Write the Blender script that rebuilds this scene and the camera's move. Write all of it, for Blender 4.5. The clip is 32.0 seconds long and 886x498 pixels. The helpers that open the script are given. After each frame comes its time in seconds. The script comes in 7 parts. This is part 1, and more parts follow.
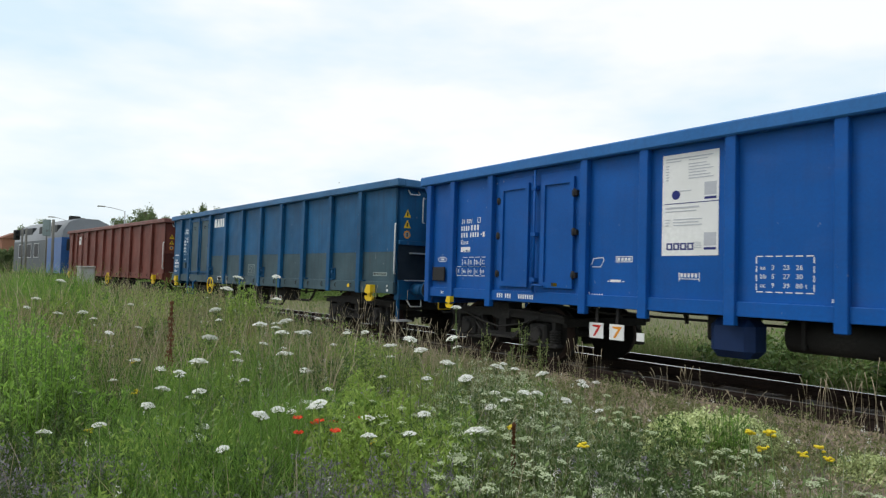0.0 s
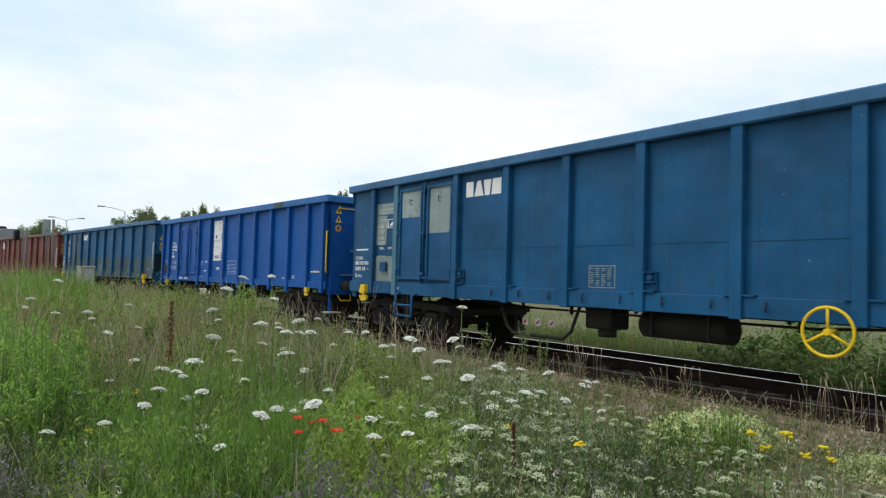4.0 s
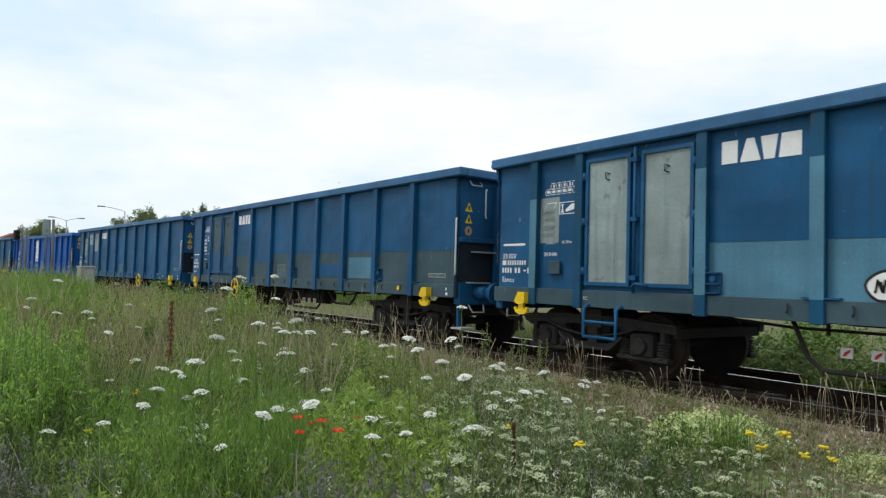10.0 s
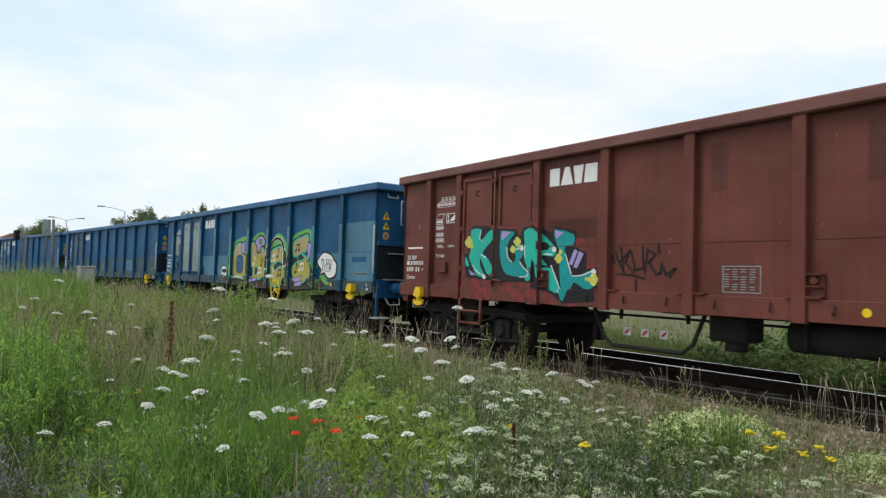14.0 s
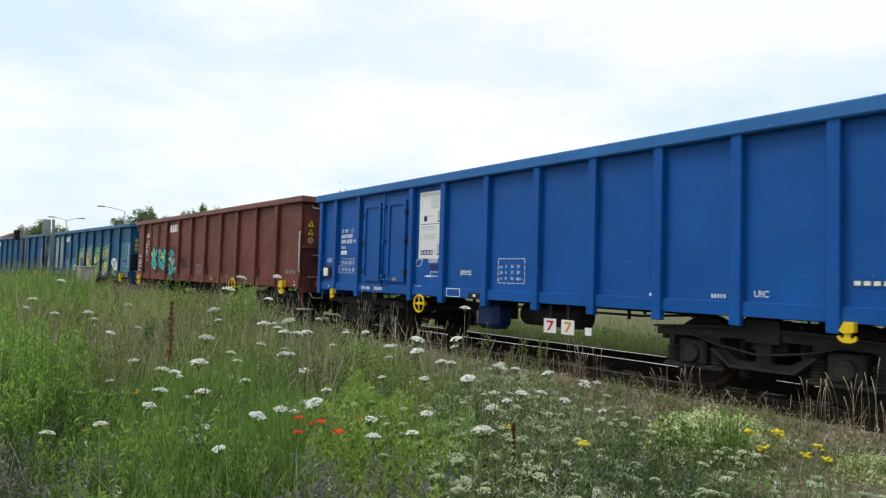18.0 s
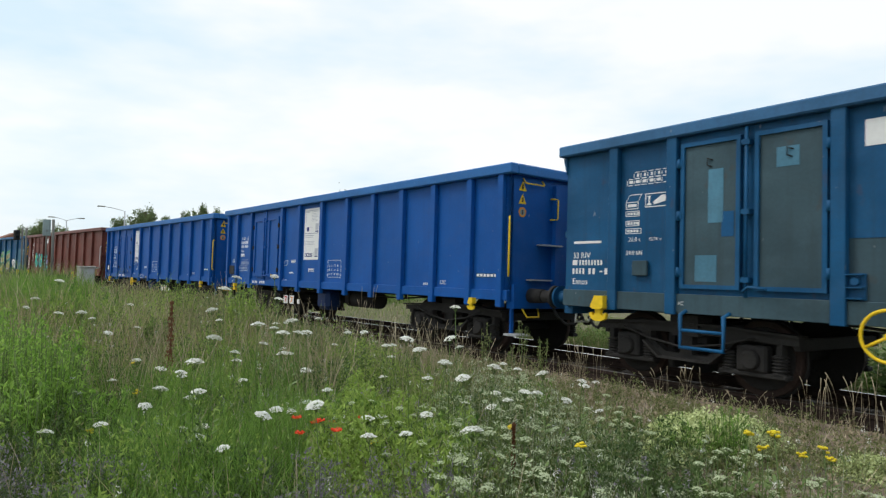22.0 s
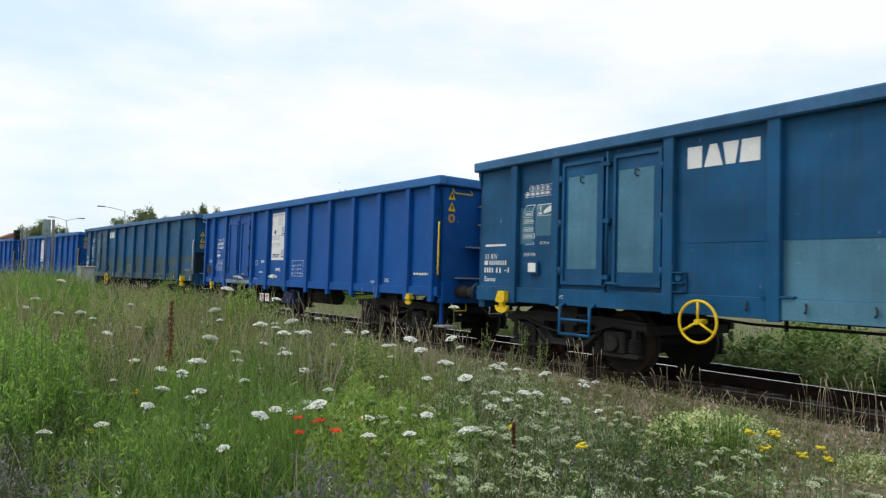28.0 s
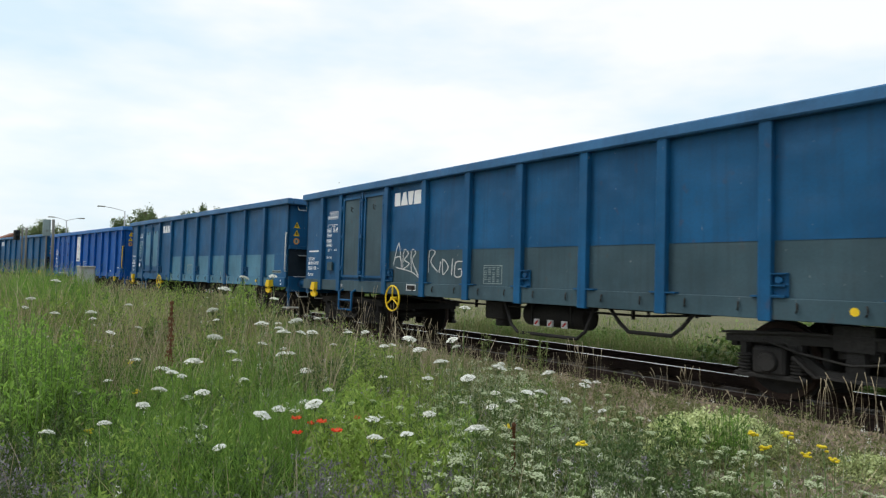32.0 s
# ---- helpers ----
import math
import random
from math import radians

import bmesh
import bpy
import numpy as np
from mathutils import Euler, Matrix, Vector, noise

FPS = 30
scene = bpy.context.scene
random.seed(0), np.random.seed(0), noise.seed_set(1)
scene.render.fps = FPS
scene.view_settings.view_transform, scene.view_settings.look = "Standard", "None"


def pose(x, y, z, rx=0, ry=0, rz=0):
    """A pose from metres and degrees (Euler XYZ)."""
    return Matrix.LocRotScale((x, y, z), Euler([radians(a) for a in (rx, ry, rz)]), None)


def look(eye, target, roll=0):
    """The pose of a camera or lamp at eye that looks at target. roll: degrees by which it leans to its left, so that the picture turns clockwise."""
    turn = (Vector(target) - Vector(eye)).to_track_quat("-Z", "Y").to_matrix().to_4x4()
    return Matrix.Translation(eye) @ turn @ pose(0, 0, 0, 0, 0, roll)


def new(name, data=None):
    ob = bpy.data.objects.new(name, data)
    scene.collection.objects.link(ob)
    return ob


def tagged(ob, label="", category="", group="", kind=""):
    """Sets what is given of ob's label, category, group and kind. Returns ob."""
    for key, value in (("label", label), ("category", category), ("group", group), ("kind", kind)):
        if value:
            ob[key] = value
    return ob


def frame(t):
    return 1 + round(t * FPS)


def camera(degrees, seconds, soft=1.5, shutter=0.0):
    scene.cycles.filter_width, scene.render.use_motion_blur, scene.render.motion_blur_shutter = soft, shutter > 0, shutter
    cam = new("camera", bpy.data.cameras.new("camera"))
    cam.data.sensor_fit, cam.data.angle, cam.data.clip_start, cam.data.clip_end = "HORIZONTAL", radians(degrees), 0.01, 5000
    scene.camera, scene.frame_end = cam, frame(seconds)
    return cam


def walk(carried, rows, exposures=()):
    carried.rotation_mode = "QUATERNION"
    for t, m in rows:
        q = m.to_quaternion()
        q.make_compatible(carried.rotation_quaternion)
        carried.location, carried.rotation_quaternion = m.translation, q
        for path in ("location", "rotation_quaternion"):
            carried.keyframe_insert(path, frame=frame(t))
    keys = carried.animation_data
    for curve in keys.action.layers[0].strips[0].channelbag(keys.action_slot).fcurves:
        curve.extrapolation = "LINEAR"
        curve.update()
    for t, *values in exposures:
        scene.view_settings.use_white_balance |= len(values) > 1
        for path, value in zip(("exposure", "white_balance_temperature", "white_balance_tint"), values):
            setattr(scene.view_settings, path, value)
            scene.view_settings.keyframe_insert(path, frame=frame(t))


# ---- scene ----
# The track is a curve of radius 1/BEND on whose inner side the camera stands; q runs along it, w towards the camera.
BEND, GRADE, CANT = 0.00354, 0.01377, -0.01935
RADIUS = 1.0 / BEND
EYE_D, EYE_H = 8.615, 1.469


def on_track(q, w=0.0, z=0.0):
    th = BEND * q
    w, z = w * math.cos(CANT) + z * math.sin(CANT), z * math.cos(CANT) - w * math.sin(CANT)
    return Vector(((RADIUS - w) * math.sin(th), (RADIUS - w) * math.cos(th) - RADIUS, z + GRADE * q))


def run(t):
    """How far the train has gone by t, in metres, seen from its place at 16 s."""
    u = t - 16.0
    return 4.8396 * u + 0.048123 * u * u / 2 + 0.000865 * u ** 3 / 6 + 0.00003 * u ** 4 / 24 + 0.52 * max(0.0, t - 31.5) ** 2


cam = camera(67.4, 32.0, soft=1.25, shutter=0.12)
YAW, PITCH = -0.95807, 0.02192
EYE = Vector((0, -EYE_D, EYE_H))
AIM = EYE + 20 * Vector((math.sin(YAW) * math.cos(PITCH), math.cos(YAW) * math.cos(PITCH), math.sin(PITCH)))
walk(cam, [(0.0, look(EYE, AIM, 1.296)), (32.0, look(EYE, AIM, 1.296))], exposures=[(0.0, 0.0), (32.0, 0.0)])

# ---- light: a bright, thinly clouded sky, no hard sun ----
SUN_EL, SUN_AZ = radians(54), radians(-142)
world = bpy.data.worlds.new("sky")
scene.world = world
world.use_nodes = True
wn, wl = world.node_tree.nodes, world.node_tree.links
wn.clear()
w_out, w_bg = wn.new("ShaderNodeOutputWorld"), wn.new("ShaderNodeBackground")
w_sky, w_co = wn.new("ShaderNodeTexSky"), wn.new("ShaderNodeTexCoord")
w_sky.sky_type, w_sky.sun_disc, w_sky.sun_elevation, w_sky.sun_rotation = "NISHITA", False, SUN_EL, SUN_AZ
w_sky.air_density, w_sky.dust_density = 1.0, 2.0
w_map, w_noise, w_ramp = wn.new("ShaderNodeMapping"), wn.new("ShaderNodeTexNoise"), wn.new("ShaderNodeValToRGB")
w_map.inputs["Scale"].default_value = (1.0, 1.0, 3.2)
w_map.inputs["Location"].default_value = (0.35, 0.1, 0.62)
w_noise.inputs["Scale"].default_value, w_noise.inputs["Detail"].default_value = 1.7, 5.0
w_noise.inputs["Roughness"].default_value = 0.55
w_ramp.color_ramp.elements[0].position, w_ramp.color_ramp.elements[1].position = 0.36, 0.56
w_ramp.color_ramp.elements[0].color = (7.5, 9.2, 10.2, 1)
w_ramp.color_ramp.elements[1].color = (10.6, 10.75, 10.8, 1)
w_mix = wn.new("ShaderNodeMix")
w_mix.data_type = "RGBA"
w_mix.inputs["Factor"].default_value = 0.86
wl.new(w_co.outputs["Generated"], w_map.inputs["Vector"])
wl.new(w_map.outputs["Vector"], w_noise.inputs["Vector"])
wl.new(w_noise.outputs["Fac"], w_ramp.inputs["Fac"])
wl.new(w_ramp.outputs["Color"], w_mix.inputs["B"])
wl.new(w_sky.outputs["Color"], w_mix.inputs["A"])
wl.new(w_mix.outputs["Result"], w_bg.inputs["Color"])
w_bg.inputs["Strength"].default_value = 0.105
wl.new(w_bg.outputs["Background"], w_out.inputs["Surface"])
sun = new("sun", bpy.data.lights.new("sun", "SUN"))
sun.data.energy, sun.data.angle, sun.data.color = 1.5, radians(18), (1.0, 0.96, 0.9)
sun.matrix_world = look((0, 0, 60), (0 - 60 * math.sin(SUN_AZ) / math.tan(SUN_EL), 0 - 60 * math.cos(SUN_AZ) / math.tan(SUN_EL), 0))

# ---- materials ----
def shader(name, rough=0.6, metal=0.0):
    m = bpy.data.materials.new(name)
    m.use_nodes = True
    b = m.node_tree.nodes["Principled BSDF"]
    b.inputs["Roughness"].default_value, b.inputs["Metallic"].default_value = rough, metal
    return m, m.node_tree.nodes, m.node_tree.links, b


def mixed(n, l, fac, a, b, mode="MIX"):
    x = n.new("ShaderNodeMix")
    x.data_type, x.blend_type = "RGBA", mode
    for socket, v in (("Factor", fac), ("A", a), ("B", b)):
        if isinstance(v, bpy.types.NodeSocket):
            l.new(v, x.inputs[socket])
        elif socket == "Factor":
            x.inputs[socket].default_value = v
        else:
            x.inputs[socket].default_value = (*v, 1)
    return x.outputs["Result"]


def grain(n, l, scale, detail=4.0, stretch=(1, 1, 1), lo=0.35, hi=0.65, space="Object"):
    co, mp, tx, rp = n.new("ShaderNodeTexCoord"), n.new("ShaderNodeMapping"), n.new("ShaderNodeTexNoise"), n.new("ShaderNodeMapRange")
    mp.inputs["Scale"].default_value = stretch
    tx.inputs["Scale"].default_value, tx.inputs["Detail"].default_value = scale, detail
    l.new(co.outputs[space], mp.inputs["Vector"])
    l.new(mp.outputs["Vector"], tx.inputs["Vector"])
    l.new(tx.outputs["Fac"], rp.inputs["Value"])
    rp.inputs["From Min"].default_value, rp.inputs["From Max"].default_value = lo, hi
    return rp.outputs["Result"]


def relief(n, l, b, height, strength, distance=0.01):
    bp = n.new("ShaderNodeBump")
    bp.inputs["Strength"].default_value, bp.inputs["Distance"].default_value = strength, distance
    l.new(height, bp.inputs["Height"])
    l.new(bp.outputs["Normal"], b.inputs["Normal"])


def shade(c, k):
    return tuple(min(1.0, v * k) for v in c)


def plain(name, color, rough=0.6, metal=0.0, vary=0.18, scale=6.0, bump=0.15):
    """A surface of one colour with grain and stains at two scales."""
    m, n, l, b = shader(name, rough, metal)
    big, fine = grain(n, l, scale * 0.25, 3), grain(n, l, scale * 4, 5)
    c = mixed(n, l, big, shade(color, 1 - vary), shade(color, 1 + vary))
    c = mixed(n, l, fine, c, shade(color, 1 - vary * 0.6))
    l.new(c, b.inputs["Base Color"])
    b.inputs["Specular IOR Level"].default_value = 0.5 if metal else 0.25
    relief(n, l, b, fine, bump, 0.004)
    return m


def wagon_paint(name, color, dirt=0.35, rust=0.5, rough=0.5, worn=1.0):
    """Old coach paint: dulled patches, drips from the rim, dust near the sill, a few rust spots, dented sheet."""
    m, n, l, b = shader(name, rough)
    dull = grain(n, l, 0.9, 5)
    drip = grain(n, l, 1.6, 5, (7, 7, 0.35), 0.5, 0.75)
    spots = grain(n, l, 5.5, 8, (1, 1, 0.7), 0.66, 0.72)
    fine = grain(n, l, 30, 4)
    c = mixed(n, l, dull, shade(color, 1 - 0.22 * worn), shade(color, 1 + 0.16 * worn))
    faded = tuple(v * 0.92 + 0.007 for v in color)
    c = mixed(n, l, grain(n, l, 2.3, 6, (1, 1, 1.6), 0.5, 0.7), c, faded)
    scuff = grain(n, l, 3.0, 9, (1, 1, 1.2), 0.60, 0.74)
    ks = n.new("ShaderNodeMath")
    ks.operation = "MULTIPLY"
    l.new(scuff, ks.inputs[0])
    ks.inputs[1].default_value = 0.2 * worn
    c = mixed(n, l, ks.outputs[0], c, tuple(min(1, v * 1.6 + 0.014) for v in color))
    chips = grain(n, l, 16, 3, (1, 1, 0.45), 0.735, 0.76)
    c = mixed(n, l, chips, c, tuple(min(1, v * 0.6 + 0.16) for v in color))
    k = n.new("ShaderNodeMath")
    k.operation = "MULTIPLY"
    l.new(drip, k.inputs[0])
    k.inputs[1].default_value = dirt
    c = mixed(n, l, k.outputs[0], c, tuple(v * 0.35 + 0.012 for v in color))
    k2 = n.new("ShaderNodeMath")
    k2.operation = "MULTIPLY"
    l.new(spots, k2.inputs[0])
    k2.inputs[1].default_value = rust
    c = mixed(n, l, k2.outputs[0], c, (0.09, 0.045, 0.025))
    c = mixed(n, l, fine, c, mixed(n, l, 0.12, c, (0.02, 0.02, 0.02)))
    l.new(c, b.inputs["Base Color"])
    b.inputs["Specular IOR Level"].default_value = 0.17
    dents = grain(n, l, 1.4, 1, (1, 1, 1.2), 0.2, 0.8)
    relief(n, l, b, dents, 0.5 * worn, 0.06)
    return m


def leafy(name, dark, light, dry=None, clear=0.42):
    """Blades and leaves: each blade its own tone, light passing through."""
    m, n, l, b = shader(name, 0.55)
    geo = n.new("ShaderNodeNewGeometry")
    ramp = n.new("ShaderNodeValToRGB")
    e = ramp.color_ramp.elements
    e[0].color, e[1].color = (*dark, 1), (*light, 1)
    if dry:
        e[1].position = 0.8
        e.new(0.95).color = (*dry, 1)
    l.new(geo.outputs["Random Per Island"], ramp.inputs["Fac"])
    patch = grain(n, l, 0.5, 3, (1, 1, 0.2))
    c = mixed(n, l, patch, ramp.outputs["Color"], mixed(n, l, 0.35, ramp.outputs["Color"], shade(light, 1.2)))
    l.new(c, b.inputs["Base Color"])
    b.inputs["Specular IOR Level"].default_value = 0.25
    tr = n.new("ShaderNodeBsdfTranslucent")
    l.new(c, tr.inputs["Color"])
    mx = n.new("ShaderNodeMixShader")
    mx.inputs["Fac"].default_value = clear
    l.new(b.outputs["BSDF"], mx.inputs[1])
    l.new(tr.outputs["BSDF"], mx.inputs[2])
    l.new(mx.outputs["Shader"], n["Material Output"].inputs["Surface"])
    return m


M = {
    "g_blue": wagon_paint("faded_blue_paint", (0.008, 0.088, 0.210), 0.4, 0.25),
    # the rim colours are body paints made lighter to imitate skylight from above
    "g_rim": wagon_paint("skylit_blue_rim", (0.042, 0.142, 0.295), 0.25, 0.15),
    "g_grey": wagon_paint("grey_green_primer", (0.047, 0.088, 0.110), 0.4, 0.2),
    "g_pale": wagon_paint("pale_blue_primer", (0.078, 0.208, 0.300), 0.25, 0.10),
    "g_teal": wagon_paint("teal_paint", (0.006, 0.072, 0.150), 0.5, 0.4),
    # near-black blue: the shade of the end wall's opening, put into the colour
    "darkened": wagon_paint("shaded_opening_blue", (0.014, 0.024, 0.034), 0.5, 0.4),
    "g_fresh": wagon_paint("patched_blue_paint", (0.010, 0.090, 0.225), 0.25, 0.1),
    "g_cream": wagon_paint("worn_cream_primer", (0.26, 0.33, 0.33), 0.6, 0.4),
    "brown": wagon_paint("oxide_brown_paint", (0.150, 0.046, 0.035), 0.35, 0.3),
    # brown lightened for the rim, as if lit by the sky
    "brown_rim": wagon_paint("skylit_brown_rim", (0.180, 0.078, 0.068), 0.25, 0.15),
    "brown_dark": wagon_paint("dark_brown_paint", (0.105, 0.034, 0.028), 0.4, 0.3),
    "e_blue": wagon_paint("bright_blue_paint", (0.004, 0.088, 0.350), 0.18, 0.08, 0.5, 0.5),
    # bright blue lightened for the rim, skylight put into the colour
    "e_rim": wagon_paint("skylit_bright_blue_rim", (0.030, 0.150, 0.410), 0.15, 0.06, 0.5, 0.5),
    "e_dark": plain("dark_blue_box_paint", (0.006, 0.025, 0.09), 0.6, 0, 0.25, 3, 0.2),
    "iron": plain("sooty_iron", (0.029, 0.028, 0.027), 0.8, 0.0, 0.35, 8, 0.4),
    "tread": plain("polished_steel", (0.50, 0.49, 0.48), 0.22, 1.0, 0.1, 10, 0.05),
    "dull_tread": plain("dull_brown_steel", (0.10, 0.085, 0.075), 0.5, 0.7, 0.25, 6, 0.1),
    "rust": plain("rusty_steel", (0.040, 0.026, 0.021), 0.85, 0.0, 0.35, 10, 0.4),
    "yellow": plain("yellow_paint", (0.80, 0.55, 0.02), 0.45, 0, 0.12, 6, 0.1),
    "white": plain("white_paint", (0.75, 0.76, 0.76), 0.5, 0, 0.08, 5, 0.05),
    "grip": plain("white_handrail_paint", (0.62, 0.63, 0.62), 0.45, 0, 0.15, 9, 0.1),
    "ink": plain("black_paint", (0.016, 0.016, 0.018), 0.5, 0, 0.2, 9, 0.05),
    "navy": plain("navy_print", (0.016, 0.025, 0.16), 0.5, 0, 0.1, 9, 0.02),
    "orange": plain("orange_print", (0.72, 0.29, 0.03), 0.5, 0, 0.15, 9, 0.05),
    "red": plain("red_paint", (0.5, 0.03, 0.025), 0.5, 0, 0.15, 7, 0.05),
    "galv": plain("galvanised_grating", (0.46, 0.48, 0.5), 0.5, 0.4, 0.2, 9, 0.2),
    "rubber": plain("black_rubber_hose", (0.02, 0.02, 0.02), 0.6, 0, 0.2, 9, 0.1),
    "wood": plain("dark_floor_boards", (0.10, 0.07, 0.05), 0.9, 0, 0.3, 4, 0.4),
    "teal_spray": plain("teal_spray_paint", (0.02, 0.47, 0.37), 0.5, 0, 0.2, 3, 0.05),
    "deep_teal_spray": plain("deep_teal_spray_paint", (0.010, 0.30, 0.31), 0.5, 0, 0.2, 3, 0.05),
    "puff_spray": plain("pale_yellow_spray_paint", (0.58, 0.60, 0.13), 0.5, 0, 0.2, 3, 0.05),
    "lime_spray": plain("yellow_green_spray_paint", (0.40, 0.37, 0.075), 0.5, 0, 0.2, 3, 0.05),
    "lilac_spray": plain("lilac_spray_paint", (0.36, 0.31, 0.60), 0.5, 0, 0.15, 3, 0.05),
    "green_spray": plain("green_spray_paint", (0.13, 0.42, 0.10), 0.5, 0, 0.2, 3, 0.05),
    "tan_spray": plain("beige_spray_paint", (0.42, 0.36, 0.17), 0.5, 0, 0.25, 3, 0.05),
    "haze_spray": plain("thin_green_spray_paint", (0.06, 0.24, 0.14), 0.5, 0, 0.4, 6, 0.05),
    "dot_spray": plain("pale_green_spray_dots", (0.17, 0.36, 0.13), 0.5, 0, 0.2, 3, 0.05),
    "soot": plain("sooty_brown_paint", (0.048, 0.040, 0.034), 0.6, 0, 0.35, 3, 0.05),
    "weathered": plain("weathered_grey_post", (0.17, 0.17, 0.155), 0.9, 0, 0.2, 3, 0.3),
    "concrete": plain("grey_concrete", (0.36, 0.36, 0.33), 0.9, 0, 0.2, 3, 0.3),
    "loco_grey": plain("dusty_grey_roof_paint", (0.21, 0.23, 0.25), 0.55, 0, 0.15, 2, 0.1),
    "loco_blue": plain("locomotive_blue_paint", (0.03, 0.10, 0.28), 0.4, 0, 0.12, 1, 0.05),
    "loco_glass": plain("dusty_dark_glass", (0.035, 0.04, 0.045), 0.6, 0, 0.2, 2, 0.0),
    "loco_pale": plain("pale_grey_blue_paint", (0.055, 0.072, 0.085), 0.45, 0, 0.12, 1, 0.05),
    "glass": plain("dark_window_glass", (0.012, 0.014, 0.016), 0.08, 0, 0.1, 1, 0.0),
    "brick": plain("red_brick_wall", (0.30, 0.15, 0.10), 0.9, 0, 0.2, 1, 0.2),
    "plaster": plain("pale_house_render", (0.55, 0.52, 0.46), 0.9, 0, 0.12, 1, 0.2),
    "tile": plain("roof_tiles", (0.22, 0.11, 0.08), 0.9, 0, 0.2, 2, 0.3),
    "bark": plain("grey_brown_bark", (0.11, 0.085, 0.06), 0.9, 0, 0.3, 6, 0.5),
    "grass": leafy("meadow_grass", (0.035, 0.085, 0.014), (0.25, 0.325, 0.10), (0.46, 0.39, 0.23)),
    "lush": leafy("lush_grass", (0.034, 0.105, 0.014), (0.26, 0.42, 0.09)),
    "vivid": leafy("vivid_green_leaves", (0.11, 0.25, 0.03), (0.34, 0.52, 0.11), None, 0.5),
    "tawny": leafy("tawny_dry_grass", (0.10, 0.115, 0.04), (0.32, 0.30, 0.15), (0.50, 0.38, 0.24), 0.3),
    "vetch": leafy("lilac_vetch_blossom", (0.12, 0.112, 0.125), (0.29, 0.265, 0.31), None, 0.3),
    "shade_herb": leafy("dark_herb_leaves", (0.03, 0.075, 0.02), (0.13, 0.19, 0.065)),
    "verge": leafy("verge_grass", (0.06, 0.095, 0.022), (0.19, 0.225, 0.08), (0.30, 0.27, 0.13)),
    "herb": leafy("bright_herb_leaves", (0.13, 0.24, 0.035), (0.36, 0.48, 0.11)),
    "straw": leafy("dry_grass_stalks", (0.27, 0.215, 0.13), (0.50, 0.43, 0.30), None, 0.2),
    "sage": leafy("grey_green_herbs", (0.07, 0.105, 0.05), (0.40, 0.44, 0.29)),
    "stem": leafy("green_flower_stems", (0.084, 0.144, 0.036), (0.156, 0.228, 0.072), None, 0.15),
    "umbel": leafy("white_umbel_blossom", (0.62, 0.64, 0.56), (0.85, 0.86, 0.82), None, 0.3),
    "cream": leafy("pale_green_blossom", (0.34, 0.42, 0.22), (0.58, 0.64, 0.44), None, 0.3),
    "bloom": leafy("yellow_green_blossom", (0.40, 0.47, 0.19), (0.67, 0.72, 0.40), None, 0.3),
    "gold": leafy("yellow_blossom", (0.72, 0.55, 0.02), (0.88, 0.72, 0.05), None, 0.25),
    "poppy": leafy("red_poppy_petals", (0.60, 0.03, 0.012), (0.80, 0.085, 0.03), None, 0.35),
    "mauve": leafy("mauve_blossom", (0.19, 0.165, 0.20), (0.36, 0.32, 0.37), None, 0.3),
    "dock": leafy("rust_brown_seed_heads", (0.11, 0.05, 0.025), (0.20, 0.085, 0.04), None, 0.15),
    "olive": leafy("olive_herb_leaves", (0.075, 0.11, 0.035), (0.27, 0.295, 0.12)),
    "print": plain("pale_grey_print", (0.46, 0.48, 0.53), 0.5, 0, 0.1, 9, 0.02),
    "leaf": leafy("tree_leaves", (0.07, 0.115, 0.045), (0.20, 0.26, 0.11), None, 0.35),
    "bramble": leafy("bramble_leaves", (0.025, 0.062, 0.015), (0.15, 0.23, 0.06), None, 0.3),
    "hedge": leafy("hedge_leaves", (0.05, 0.105, 0.02), (0.20, 0.29, 0.08), None, 0.35),
}


def ground_material():
    m, n, l, b = shader("meadow_soil", 0.95)
    a, f, s = grain(n, l, 0.35, 5), grain(n, l, 9, 6), grain(n, l, 45, 4)
    c = mixed(n, l, a, (0.08, 0.115, 0.035), (0.14, 0.155, 0.06))
    c = mixed(n, l, f, c, (0.15, 0.12, 0.075))
    l.new(c, b.inputs["Base Color"])
    relief(n, l, b, s, 0.6, 0.03)
    return m


def ballast_material():
    m, n, l, b = shader("brown_ballast", 0.95)
    co, vo = n.new("ShaderNodeTexCoord"), n.new("ShaderNodeTexVoronoi")
    vo.inputs["Scale"].default_value = 22
    l.new(co.outputs["Object"], vo.inputs["Vector"])
    ra = n.new("ShaderNodeValToRGB")
    ra.color_ramp.elements[0].color, ra.color_ramp.elements[1].color = (0.030, 0.024, 0.021, 1), (0.10, 0.082, 0.070, 1)
    sep = n.new("ShaderNodeSeparateColor")
    l.new(vo.outputs["Color"], sep.inputs["Color"])
    l.new(sep.outputs["Red"], ra.inputs["Fac"])
    c = mixed(n, l, grain(n, l, 1.3, 4), ra.outputs["Color"], (0.035, 0.026, 0.021))
    l.new(c, b.inputs["Base Color"])
    relief(n, l, b, vo.outputs["Distance"], 0.9, 0.03)
    return m


def worn_spray(name, under, over):
    """Thin spray paint that has flaked off in upright streaks."""
    m, n, l, b = shader(name, 0.6)
    streaks = grain(n, l, 2.2, 6, (6, 6, 0.5), 0.40, 0.58)
    c = mixed(n, l, streaks, over, under)
    c = mixed(n, l, grain(n, l, 9, 5), c, shade(under, 0.8))
    l.new(c, b.inputs["Base Color"])
    b.inputs["Specular IOR Level"].default_value = 0.2
    return m


